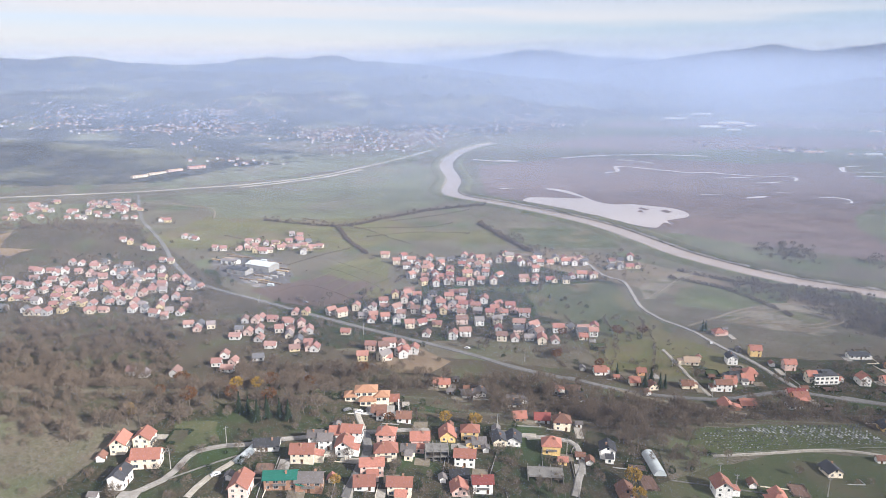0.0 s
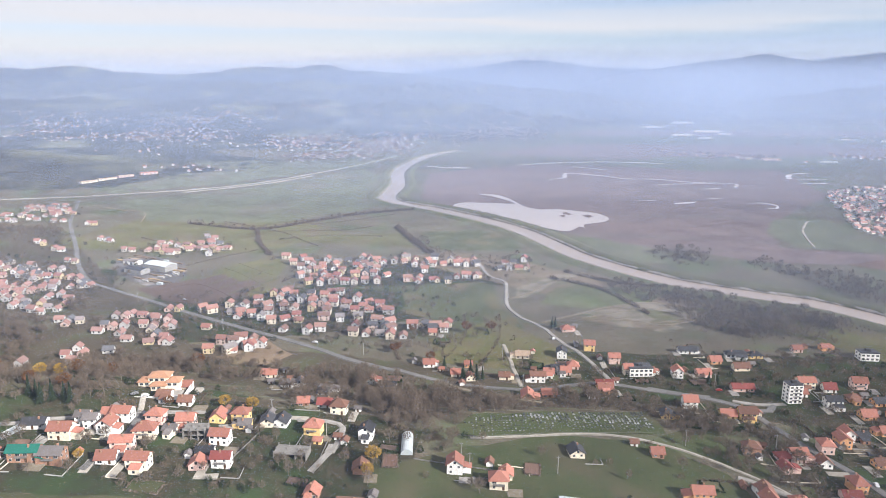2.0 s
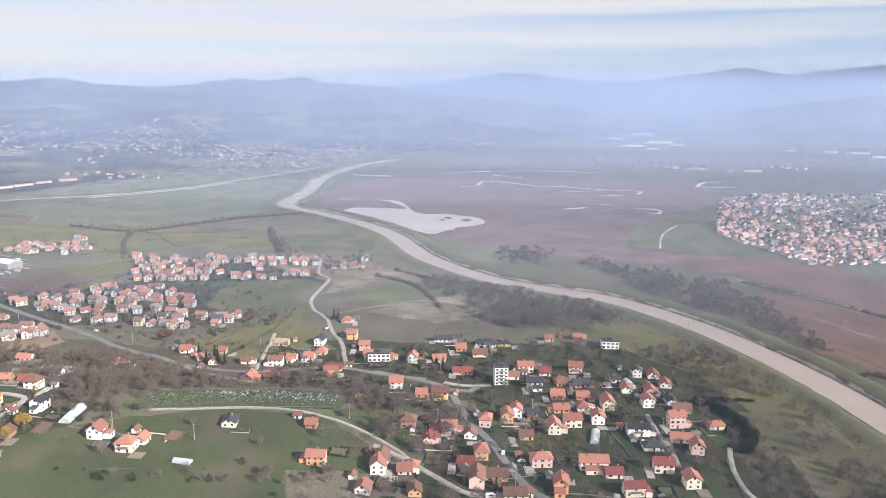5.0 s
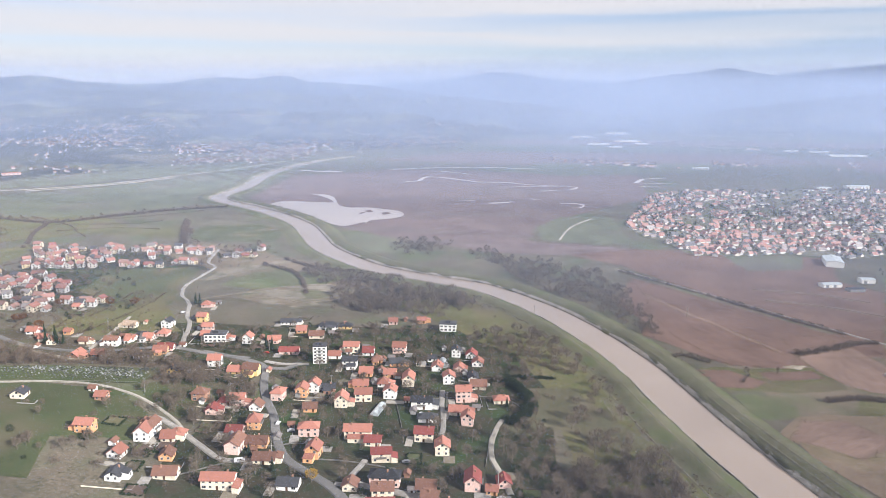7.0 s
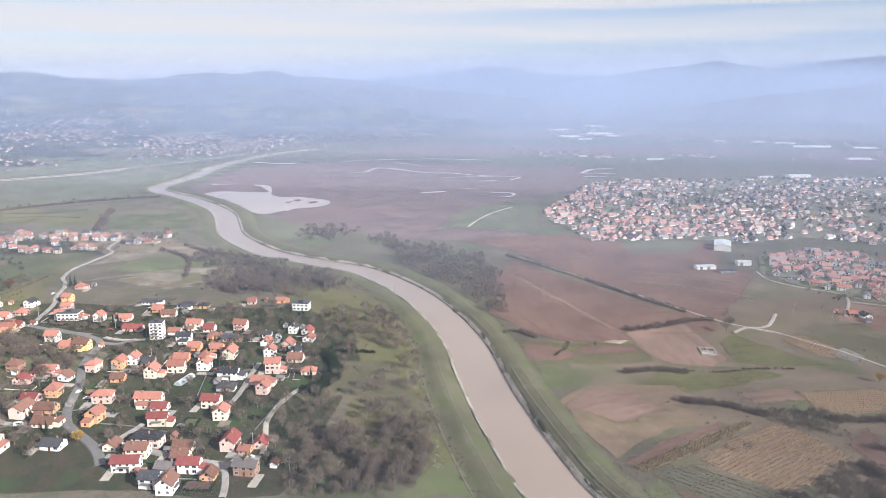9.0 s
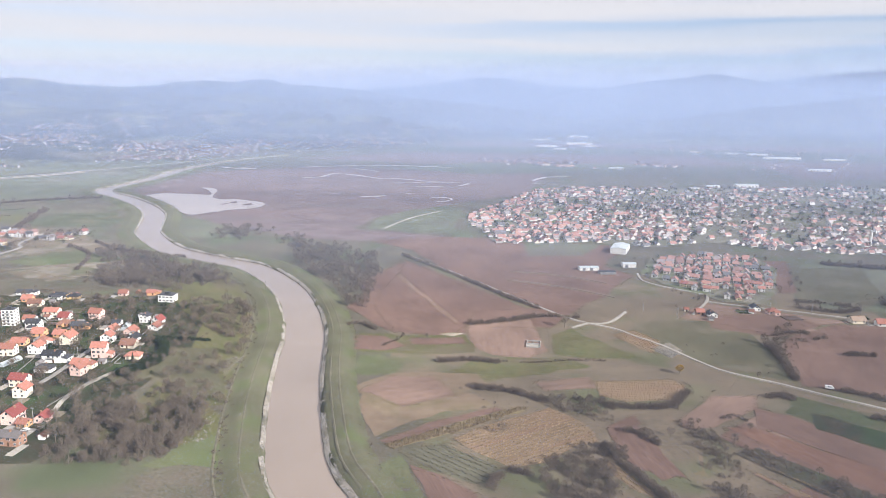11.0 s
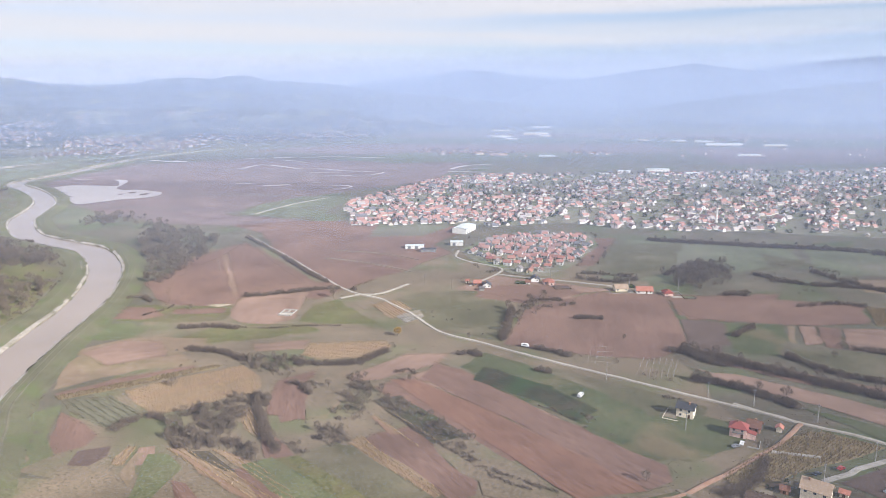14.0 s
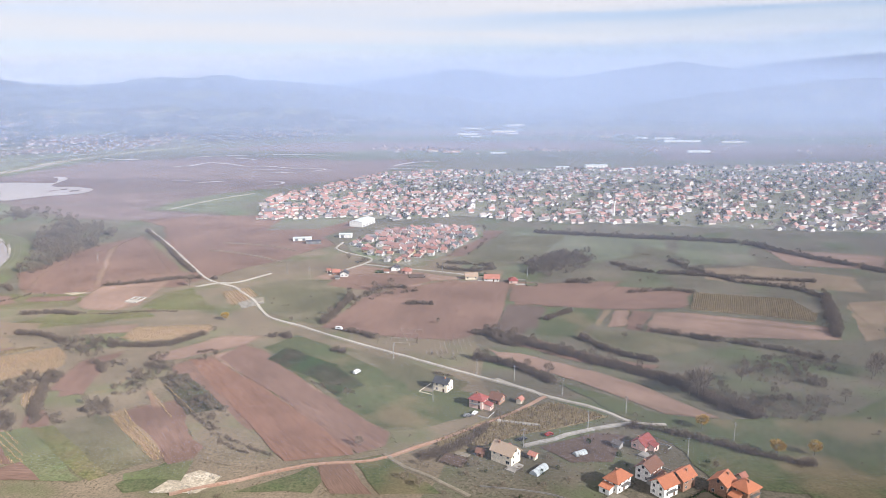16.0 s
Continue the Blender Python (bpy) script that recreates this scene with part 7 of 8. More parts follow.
block("apartment_block", "white five-storey apartment block with dark flat roof and balconies", "apartment block", 341, 399, 6, 10.5, 9, 5, "w", size=0.86)
block("shop_building", "white two-storey commercial building with wide windows", "shop", 255, 440, 4, 16, 10, 2, "w")
block("unfinished_house", "unfinished white concrete house with flat roof", "house", 430, 472, -4, 13, 9, 2, "w")


def hall(x, y, turn, w, d, h, wall, roof):
    root = tagged(new("warehouse"), "long pale industrial hall with a low pitched metal roof", "warehouse", "industrial halls", "thing")
    root.matrix_basis = pose(x, y, float(land(x, y)), 0, 0, turn)
    part("wall", mesh_data("wall", *gable_walls(w, d, h, d * 0.1), WALLS[wall]), root)
    part("roof", mesh_data("roof", *gable_roof(w, d, h, d * 0.1, 0.3), ROOFS[roof] if roof in ROOFS else MATS[roof]), root)
    for i in range(int(w / 8)):
        part("loading_door", hall_door, root, at=pose(-w / 2 + 4 + 8 * i, -d / 2, 0))


hall_door = mesh_data("loading_door", *box(-1.6, 1.6, -0.08, 0.05, 0, 3.2), MATS["metal"])
for x, y, turn, w, d, h, wall, roof in ((866, 720, 70, 34, 18, 6, "w", "film"), (858, 640, 0, 14, 9, 4, "w", "film"), (812, 622, 8, 20, 9, 3, "w", "film"), (828, 606, 8, 16, 8, 3, "g", "d"),
                                        (-186, 705, -25, 30, 17, 6, "g", "film"), (-205, 690, -25, 24, 12, 5, "g", "d"), (-225, 725, -25, 18, 10, 4, "w", "g"),
                                        (1256, 3519, 0, 96, 24, 8, "w", "film"), (1008, 2720, 0, 80, 14, 6, "w", "film"), (1168, 2922, 0, 104, 20, 7, "c", "film"), (1191, 2784, 4, 48, 14, 6, "w", "g"), (1030, 3208, 0, 88, 18, 6, "w", "g"),
                                        (1041, 2573, 0, 44, 12, 5, "w", "film"), (1643, 2476, 0, 44, 12, 5, "w", "film"), (1717, 2430, 0, 67, 14, 6, "w", "film"), (1734, 2276, 0, 120, 14, 6, "w", "film"), (1890, 2243, 0, 72, 14, 5, "c", "film"),
                                        (959, 1845, 0, 48, 10, 5, "p", "t"), (905, 1872, 0, 28, 10, 5, "c", "t"), (1088, 1800, 0, 41, 10, 4, "w", "film"), (1528, 2537, 0, 36, 12, 5, "c", "t"), (1649, 1845, 0, 60, 12, 5, "w", "film"),
                                        (1287, 1425, 5, 49, 14, 6, "w", "film"), (1342, 1362, 5, 28, 10, 5, "w", "film"), (1211, 1410, 5, 27, 10, 4, "w", "film"), (1160, 1372, 5, 19, 10, 4, "w", "g"),
                                        (-568, 1304, 52, 30, 9, 3, "c", "t"), (-548, 1336, 50, 34, 9, 3, "c", "t"), (-526, 1368, 50, 30, 9, 3, "p", "t"), (-496, 1405, 45, 34, 10, 4, "p", "r")):
    hall(x, y, turn, w, d, h, wall, roof)

minaret = tagged(new("minaret"), "slender white mosque minaret with a pointed grey cap", "minaret", "", "thing")
minaret.matrix_basis = pose(1194, 786, 0)


def lathe(profile, n=12):
    v = [(rad * math.cos(6.283 * i / n), rad * math.sin(6.283 * i / n), z) for rad, z in profile for i in range(n)]
    f = [(k * n + i, k * n + (i + 1) % n, (k + 1) * n + (i + 1) % n, (k + 1) * n + i) for k in range(len(profile) - 1) for i in range(n)]
    return v, f


part("shaft", mesh_data("shaft", *lathe([(1.6, 0), (1.4, 4), (1.15, 5), (1.1, 19)]), WALLS["w"]), minaret)
part("gallery", mesh_data("gallery", *lathe([(1.1, 18.2), (1.9, 19), (1.9, 20), (1.0, 20.1)]), WALLS["w"]), minaret)
part("turret", mesh_data("turret", *lathe([(1.0, 20), (0.95, 23), (1.15, 23.1), (0.02, 28)]), ROOFS["g"]), minaret)

# ---- the tiled villa on the slope ----
villa = tagged(new("villa"), "large cream villa with stepped orange tile roofs and a terrace", "villa", "", "thing")
villa.matrix_basis = pose(-38, 347, float(land(-38, 347)) + 0.1, 0, 0, 4)
for x, y, w, d, h in ((0, 2, 11, 8, 6.4), (-8, 1, 6, 6.5, 4.0), (8.5, -1, 7, 7, 4.6), (1, -4, 8, 5, 3.4)):
    m = pose(x, y, 0)
    b = box(-w / 2, w / 2, -d / 2, d / 2, -2, h)
    wing = part("wall", mesh_data("wall", b[0], b[1][2:], WALLS["c"]), villa, at=m)
    part("roof", mesh_data("roof", *hip_roof(w, d, h, d * 0.25), ROOFS["a"]), villa, at=m)
    for i in range(int(w / 3)):
        win = part("window", WIDE_WINDOW[0], villa, at=m @ pose(-w / 2 + 1.6 + 3 * i, -d / 2, h - 1.6))
        part("pane", WIDE_WINDOW[1], win)
part("terrace", mesh_data("terrace", *box(-16, 15, -15, -6, -3, 0.1), MATS["concrete"]), villa)
part("terrace_wall", mesh_data("terrace_wall", *join(box(-16, 17, -15.4, -15, -3.5, 1.0), box(17, 17.4, -15, 3, -3.5, 1.0)), WALLS["w"]), villa)

# ---- concrete shells of unfinished houses ----
def shell(x, y, turn, w, d, storeys):
    root = tagged(new("house_shell"), "roofless unfinished house shell of raw grey concrete", "house shell", "unfinished houses", "thing")
    root.matrix_basis = pose(x, y, float(land(x, y)) + 0.1, 0, 0, turn)
    for s in range(storeys):
        part("floor_slab", mesh_data("floor_slab", *box(-w / 2, w / 2, -d / 2, d / 2, 2.7 * s + 2.5, 2.7 * s + 2.7), MATS["bareconcrete"]), root)
    for i in range(4):
        for j in (0, 1, 2):
            px, py = -w / 2 + 0.3 + (w - 0.6) * i / 3, -d / 2 + 0.3 + (d - 0.6) * j / 2
            part("column", mesh_data("column", *box(px - 0.2, px + 0.2, py - 0.2, py + 0.2, -1.5, 2.7 * storeys + 1.2), MATS["bareconcrete"]), root)
    for i in range(4):
        px = -w / 2 + (w - 0.3) * i / 3
        part("cross_wall", mesh_data("cross_wall", *box(px, px + 0.25, -d / 2, d / 2, -1.5, 2.4 + 2.7 * (storeys - 1)), MATS["bareconcrete"]), root)
    part("back_wall", mesh_data("back_wall", *box(-w / 2, w / 2, d / 2 - 0.25, d / 2, -1.5, 2.7 * storeys), MATS["bareconcrete"]), root)


shell(0, 297, 3, 11, 8, 2)
shell(49, 288, -4, 16, 9, 1)


# ---- greenhouses ----
def greenhouse(x, y, turn, w, length, label="long plastic-film tunnel greenhouse in a garden"):
    root = tagged(new("greenhouse"), label, "greenhouse", "greenhouses", "thing")
    root.matrix_basis = pose(x, y, float(land(x, y)), 0, 0, turn)
    arc = [(-w / 2 * math.cos(math.pi * i / 10), w * 0.48 * math.sin(math.pi * i / 10)) for i in range(11)]
    v = [(a, yy, z) for yy in (-length / 2, length / 2) for a, z in arc]
    f = [(i, i + 1, i + 12, i + 11) for i in range(10)] + [tuple(range(10, -1, -1)), tuple(range(11, 22))]
    part("film", mesh_data("film", v, f, MATS["film"]), root)
    for k in range(5):
        yy = -length / 2 + length * k / 4
        ring = [(a * 1.02, yy + o, z * 1.02 + 0.02) for o in (-0.08, 0.08) for a, z in arc]
        part("hoop", mesh_data("hoop", ring, [(i, i + 1, i + 12, i + 11) for i in range(10)], MATS["metal"]), root)


greenhouse(389.5, 322, -14, 5, 15)
greenhouse(103, 305, 2, 6, 19)
greenhouse(1026, 131, -40, 4, 9)
greenhouse(1046, 146, -60, 3.5, 6)
greenhouse(428, 399, 10, 5, 14)
greenhouse(-85, 287, -18, 4.5, 14, "low grey-brown tunnel shed in a garden")
greenhouse(178, 264, 80, 4, 9)

# ---- cemetery ----
GRAVES = [(129, 328), (140, 339), (183, 357), (239, 369), (238, 341), (198, 332), (143, 321)]
field("cemetery_lawn", "greendark", [(124, 320), (136, 344), (183, 362), (243, 374), (243, 338), (198, 328), (142, 317)])
tomb = mesh_data("gravestone", *join(box(-0.55, 0.55, -1.1, 1.1, 0, 0.35), box(-0.45, 0.45, 0.85, 1.05, 0.35, 1.0), box(-0.75, 0.75, -1.25, 1.25, 0, 0.12)), MATS["grave"])
white_tomb = mesh_data("gravestone", *join(box(-0.55, 0.55, -1.1, 1.1, 0, 0.3), box(-0.4, 0.4, 0.85, 1.0, 0.3, 0.85), box(-0.7, 0.7, -1.2, 1.2, 0, 0.12)), MATS["gravelight"])
r = random.Random(8)
spots = []
for i in range(60):
    for j in range(22):
        x, y = 122 + i * 2.1 + r.uniform(-0.3, 0.3), 320 + j * 3.1 + 0.12 * i * 2.1 + r.uniform(-0.3, 0.3)
        if inside(GRAVES, x, y) and r.random() < 0.72:
            spots.append((x, y))
spots.sort(key=lambda p: p[1])
for x, y in spots[:290]:
    light = r.random() < 0.45
    g = new("gravestone", white_tomb if light else tomb)
    g.matrix_basis = pose(x, y, float(land(x, y)) + 0.1, 0, 0, 8 + r.uniform(-5, 5))
    tagged(g, "white marble grave with an upright headstone" if light else "dark polished granite grave with an upright headstone", "gravestone", "graves of the cemetery", "thing")
V, F = [], []
for x, y in spots[290:]:
    V2, F2 = join(box(x - 0.55, x + 0.55, y - 1.1, y + 1.1, 0, 0.35), box(x - 0.5, x + 0.5, y + 0.8, y + 1.05, 0.35, 1.5))
    k, z = len(V), float(land(x, y)) + 0.1
    V += [(a, b, c + z) for a, b, c in V2]
    F += [tuple(i + k for i in q) for q in F2]
if V:
    tagged(new("far_graves", mesh_data("far_graves", V, F, MATS["grave"])), "rows of dark granite graves", "graves", kind="stuff")


# ---- walls and fences ----
def garden_wall(name, points, high, thick, mat, label):
    line = smoothed(points, 4.0)
    v, f = ribbon(line, [(-thick, -0.4), (-thick, high), (thick, high), (thick, -0.4)], land)
    tagged(new(name, mesh_data(name, v, f, mat)), label, "wall", "garden walls", "thing")


garden_wall("cemetery_wall", [(128, 319), (143, 319), (198, 330), (240, 339)], 0.55, 0.12, MATS["bareconcrete"], "low grey concrete wall along the cemetery lane")
for k, pts in enumerate(([(356, 263), (380, 262), (405, 256)], [(325, 276), (337, 274), (350, 279)], [(300, 240), (330, 262)], [(405, 300), (398, 340), (392, 365)], [(430, 372), (447, 366)],
                         [(-122, 258), (-93, 283), (-72, 297)], [(-61, 308), (-20, 307)], [(21, 273), (29, 308)], [(-77, 258), (-59, 296)], [(62, 273), (64, 308), (70, 321)],                          [(1000, 118), (1030, 112), (1050, 96)], [(107, 292), (149, 285)], [(420, 340), (460, 345), (475, 330)], [(455, 300), (450, 260)], [(345, 330), (372, 332)])):
    garden_wall("garden_wall", pts, 0.7, 0.09, MATS["bareconcrete"], "low weathered garden wall beside a house")


# ---- stacks of sawn timber and panels in the works yard ----
STACKS = [mesh_data("timber_stack", *join(*[box(-w / 2 + 0.15 * k, w / 2 - 0.15 * k, -1.2, 1.2, 0.1 + 0.6 * k, 0.65 + 0.6 * k) for k in range(n)]), MATS[m]) for w, n, m in ((9, 3, "pole"), (14, 2, "maize"), (7, 4, "film"), (18, 2, "tan"))]
r = random.Random(31)
YARD = [(-245, 736), (-230, 760), (-175, 732), (-153, 682), (-153, 640), (-178, 650), (-218, 685)]
spots = []
while len(spots) < 24:
    x, y = r.uniform(-245, -150), r.uniform(640, 760)
    if inside(YARD, x, y) and all(math.hypot(x - a, y - b) > 18 for a, b in ((-186, 705), (-205, 690), (-225, 725))) and all(abs(x - a) > 9 or abs(y - b) > 5 for a, b in spots):
        spots.append((x, y))
for x, y in spots:
    st = tagged(new("timber_stack", STACKS[r.randrange(4)]), "long pale stack of sawn timber in a works yard", "timber stack", "timber stacks", "thing")
    st.matrix_basis = pose(x, y, float(land(x, y)) + 0.05, 0, 0, -25 + r.uniform(-6, 6))


# ---- walls of a house just begun in the ploughland ----
foundation = tagged(new("foundation"), "low pale concrete foundation walls of an unbuilt house", "foundation", "", "thing")
foundation.matrix_basis = pose(732, 384, 0.1, 0, 0, -8)
for x0, x1, y0, y1 in ((-5, 5, -7, -6.6), (-5, 5, 6.6, 7), (-5, -4.6, -6.6, 6.6), (4.6, 5, -6.6, 6.6), (-4.6, 4.6, -0.2, 0.2), (-0.2, 0.2, 0.2, 6.6)):
    part("footing", mesh_data("footing", *box(x0, x1, y0, y1, -0.3, 0.9), MATS["pole"]), foundation)
part("floor_slab", mesh_data("floor_slab", *box(-4.6, 4.6, -6.6, -0.2, -0.3, 0.2), MATS["gravel"]), foundation)


# ---- utility poles ----
pole_mesh = mesh_data("pole", *lathe([(0.24, -1), (0.2, 3), (0.13, 9.4), (0.02, 9.45)], 8), MATS["pole"])
arm_mesh = mesh_data("crossarm", *join(box(-1.0, 1.0, -0.08, 0.08, 8.7, 8.86), box(-0.95, -0.8, -0.07, 0.07, 8.86, 9.15), box(0.8, 0.95, -0.07, 0.07, 8.86, 9.15), box(-0.08, 0.08, -0.07, 0.07, 9.4, 9.7)), MATS["metal"])


def utility_pole(x, y, turn=0.0, size=1.0):
    root = tagged(new("utility_pole"), "slim pale concrete utility pole with a metal crossarm", "utility pole", "utility poles", "thing")
    root.matrix_basis = Matrix.Translation((x, y, float(land(x, y)))) @ Matrix.Rotation(radians(turn), 4, "Z") @ Matrix.Scale(size, 4)
    part("pole", pole_mesh, root)
    part("crossarm", arm_mesh, root)


for x, y, turn in ((1001, 239, -25), (1022, 229, -25), (1047, 211, -35), (1076, 188, -40), (1054, 172, 30), (1021, 152, 30), (1094, 145, 0), (634, 515, 20), (503, 511, 30), (134, 285, 0), (176, 286, 0), (172, 413, 0),
                   (5, 514, 0), (-114, 275, 40), (-96, 295, 40), (30, 326, 0), (162, 462, 0), (130, 294, 0), (357, 351, 0), (340, 268, 0), (832, 472, 10), (856, 457, 10), (944, 489, 0), (974, 478, 0), (1010, 470, 0), (1050, 462, 0),
                   (62, 308, 0), (-26, 306, 0), (300, 330, 0), (395, 265, 0), (455, 240, 0), (250, 326, 0), (300, 420, 0), (230, 440, 0), (-60, 520, 10), (-160, 590, 10), (60, 470, 10), (430, 330, 0), (977, 200, -25), (950, 262, -25), (1120, 160, 0)):
    utility_pole(x, y, turn)


# ---- vehicles ----
def car_shape(length, width, high, van=False):
    prof = [(-0.5, 0.28), (-0.5, 0.52), (-0.46, 0.60), (-0.36, 0.62), (-0.24, 0.96), (0.18, 1.0), (0.42, 0.66), (0.49, 0.56), (0.5, 0.28)] if not van else [(-0.5, 0.22), (-0.5, 0.9), (-0.46, 1.0), (0.3, 1.0), (0.42, 0.62), (0.5, 0.52), (0.5, 0.22)]
    n = len(prof)
    v = [(x * length, s * width / 2 * (0.86 if z > 0.8 else 1), z * high) for s in (-1, 1) for x, z in prof]
    f = [(i, i + 1, i + 1 + n, i + n) for i in range(n - 1)] + [(n - 1, 0, n, 2 * n - 1), tuple(range(n - 1, -1, -1)), tuple(range(n, 2 * n))]
    glass = join(box(-0.2 * length, 0.2 * length, -width / 2 * 0.97, width / 2 * 0.97, 0.66 * high, 0.9 * high))
    return (v, f), glass


def wheel_data():
    n = 12
    v = [(0.31 * math.cos(6.283 * i / n), y, 0.31 + 0.31 * math.sin(6.283 * i / n)) for y in (-0.1, 0.1) for i in range(n)]
    return v, [(i, (i + 1) % n, n + (i + 1) % n, n + i) for i in range(n)] + [tuple(range(n - 1, -1, -1)), tuple(range(n, 2 * n))]


WHEEL = mesh_data("wheel", *wheel_data(), MATS["tyre"])
CARS = {}
for key, size in (("car", (4.2, 1.75, 1.45, False)), ("van", (5.0, 1.95, 2.1, True))):
    for paint in ("carwhite", "carred", "cardark", "metal"):
        b, gl = car_shape(*size)
        CARS[key, paint] = (mesh_data("body", *b, MATS[paint]), mesh_data("side_glass", *gl, MATS["window"]), size)
PAINT_WORDS = {"carwhite": "white", "carred": "red", "cardark": "dark", "metal": "silver"}


def vehicle(kind, paint, x, y, turn):
    body, glass, (length, width, high, _) = CARS[kind, paint]
    root = tagged(new(kind), "parked %s %s standing on open ground" % (PAINT_WORDS[paint], kind), kind, "parked vehicles", "thing")
    root.matrix_basis = pose(x, y, float(land(x, y)) + 0.55, 0, 0, turn)
    part("body", body, root)
    part("side_glass", glass, root)
    for a in (-0.31, 0.31):
        for b in (-0.44, 0.44):
            part("wheel", WHEEL, root, at=pose(a * length, b * width, 0))


for kind, paint, x, y, turn in (("van", "carwhite", 931, 237, 60), ("van", "carwhite", 907, 315, -20), ("car", "carred", 1034, 163, 30), ("car", "cardark", 1021, 158, 30), ("car", "carwhite", 336, 299, 80), ("car", "carwhite", 345, 291, 10),
                                ("van", "carwhite", 327, 256, 10), ("car", "cardark", 333, 252, 20), ("car", "carwhite", 456, 231, 15), ("car", "metal", -46, 333, 30), ("car", "carwhite", -40, 332, 10), ("car", "carwhite", 415, 317, 60),
                                ("car", "cardark", 350, 330, 85), ("car", "carwhite", 372, 416, 5), ("car", "metal", 995, 182, 20), ("car", "carwhite", 999, 185, 60), ("car", "carwhite", -93, 270, 35), ("car", "carred", 300, 412, 0),
                                ("car", "cardark", 130, 418, -10), ("car", "carwhite", 20, 492, -20), ("car", "metal", -120, 596, -25), ("car", "carwhite", 205, 505, 70), ("car", "metal", 410, 262, 0)):
    vehicle(kind, paint, x, y, turn)

# ---- single trees ----
for kind, rows in (("fir", [(133, 426, 11), (138, 430, 13), (142, 424, 12), (207, 530, 11), (210, 532, 10), (-88, 318, 12), (-84, 321, 13), (-78, 322, 11), (-73, 319, 12), (120, 447, 9), (146, 426, 10), (297, 423, 9), (302, 421, 10), (-94, 324, 11), (-99, 326, 12), (330, 262, 8), (345, 250, 8), (466, 330, 7)]),
                   ("rust", [(-92, 362, 10), (-52, 441, 11), (94, 517, 9), (83, 473, 9), (-127, 334, 11), (137, 518, 11), (157, 521, 10), (110, 457, 9), (-107, 340, 9), (-140, 360, 10), (-145, 342, 8), (-70, 360, 9), (-24, 324, 7), (85, 478, 8), (-87, 338, 9)]),
                   ("yellow", [(-108, 352, 9), (-97, 353, 9), (4, 329, 8), (19, 328, 9), (88, 286, 10), (-42, 267, 6), (87, 272, 9), (366, 241, 8), (821, 334, 7), (1134, 146, 9), (1151, 147, 8), (1109, 172, 8), (-150, 320, 7), (-154, 325, 6)]),
                   ("bare", [(1119, 209, 17), (1123, 212, 16), (1115, 211, 15), (1120, 214, 14), (1150, 230, 9), (1230, 240, 14), (1235, 246, 13), (1226, 236, 12), (1195, 205, 8), (760, 425, 11), (250, 326, 8), (425, 300, 8), (380, 245, 7), (310, 240, 8), (350, 300, 7), (405, 350, 8), (478, 250, 8), (138, 266, 8),
                             (1100, 300, 6), (702, 243, 7), (860, 190, 5), (930, 205, 5), (945, 150, 6), (1010, 140, 5), (835, 255, 5), (790, 245, 6), (655, 390, 5), (870, 330, 5), (975, 330, 5), (240, 300, 8), (170, 301, 6), (210, 286, 6)])):
    for x, y, height in rows:
        tree(kind, x, y, height)

MEADOW = [(133, 308), (186, 325), (235, 325), (263, 300), (271, 271), (92, 246), (88, 279), (108, 293)]

# ---- gardens: shrubs and small fruit trees between the houses ----
r = np.random.default_rng(21)
for zone, n, tall in (([(290, 225), (300, 300), (270, 378), (180, 429), (330, 480), (470, 470), (495, 390), (485, 300), (465, 225)], 620, (1.8, 5.2)),
                      ([(-155, 252), (-138, 326), (-64, 390), (58, 337), (110, 320), (240, 325), (300, 300), (280, 240)], 420, (1.6, 4.8)),
                      ([(-140, 480), (-150, 600), (-40, 640), (90, 640), (180, 520), (200, 429), (40, 480)], 420, (1.6, 5.0)),
                      ([(-430, 550), (-430, 740), (-200, 740), (-200, 560)], 300, (1.6, 5.0)), ([(-20, 640), (-10, 730), (130, 745), (215, 700), (190, 655)], 160, (1.6, 4.5)),
                      ([(960, 110), (1000, 200), (1100, 190), (1120, 100)], 60, (1.0, 3.0)), ([(860, 500), (870, 700), (1020, 710), (1020, 560)], 140, (1.6, 4.5))):
    xs, ys = [p[0] for p in zone], [p[1] for p in zone]
    p = np.column_stack([r.uniform(min(xs), max(xs), n * 2), r.uniform(min(ys), max(ys), n * 2)])
    p = p[inside(zone, p[:, 0], p[:, 1]) & (from_river(p[:, 0], p[:, 1]) > 39)]
    p = p[~inside(MEADOW, p[:, 0], p[:, 1]) | (r.random(len(p)) < 0.12)]
    p = off_roads(p, True)[:int(n * 0.85)]
    many(BUSH, dressed(p[::2], r, *tall), "garden_shrubs", "leafless garden shrubs and fruit trees between houses", "bark", "twig", "shrubs")
    many(EVERGREEN, dressed(p[1::4], r, *tall), "garden_evergreens", "dark evergreen garden shrubs between houses", "bark", "hedge", "shrubs")
    many(BARE, dressed(p[3::4], r, tall[1], tall[1] * 1.6), "garden_trees", "leafless trees in village gardens", "bark", "twiggrey", "trees")

# dense evergreen hedges round a garden by the pasture
for pts, low, high, rows in (([(464, 371), (476, 356), (480, 338), (477, 320), (468, 309)], 3.5, 6.0, 4), ([(465, 378), (483, 376), (500, 375)], 1.8, 2.8, 2), ([(398, 352), (404, 350)], 3.0, 4.0, 2)):
    line = np.repeat(smoothed(pts, 1.2), rows, axis=0)
    line = line + r.normal(0, 1.1, line.shape)
    many(EVERGREEN, dressed(line, r, low, high), "evergreen_hedge", "dense dark green evergreen hedge round a garden", "bark", "hedge", "hedge")

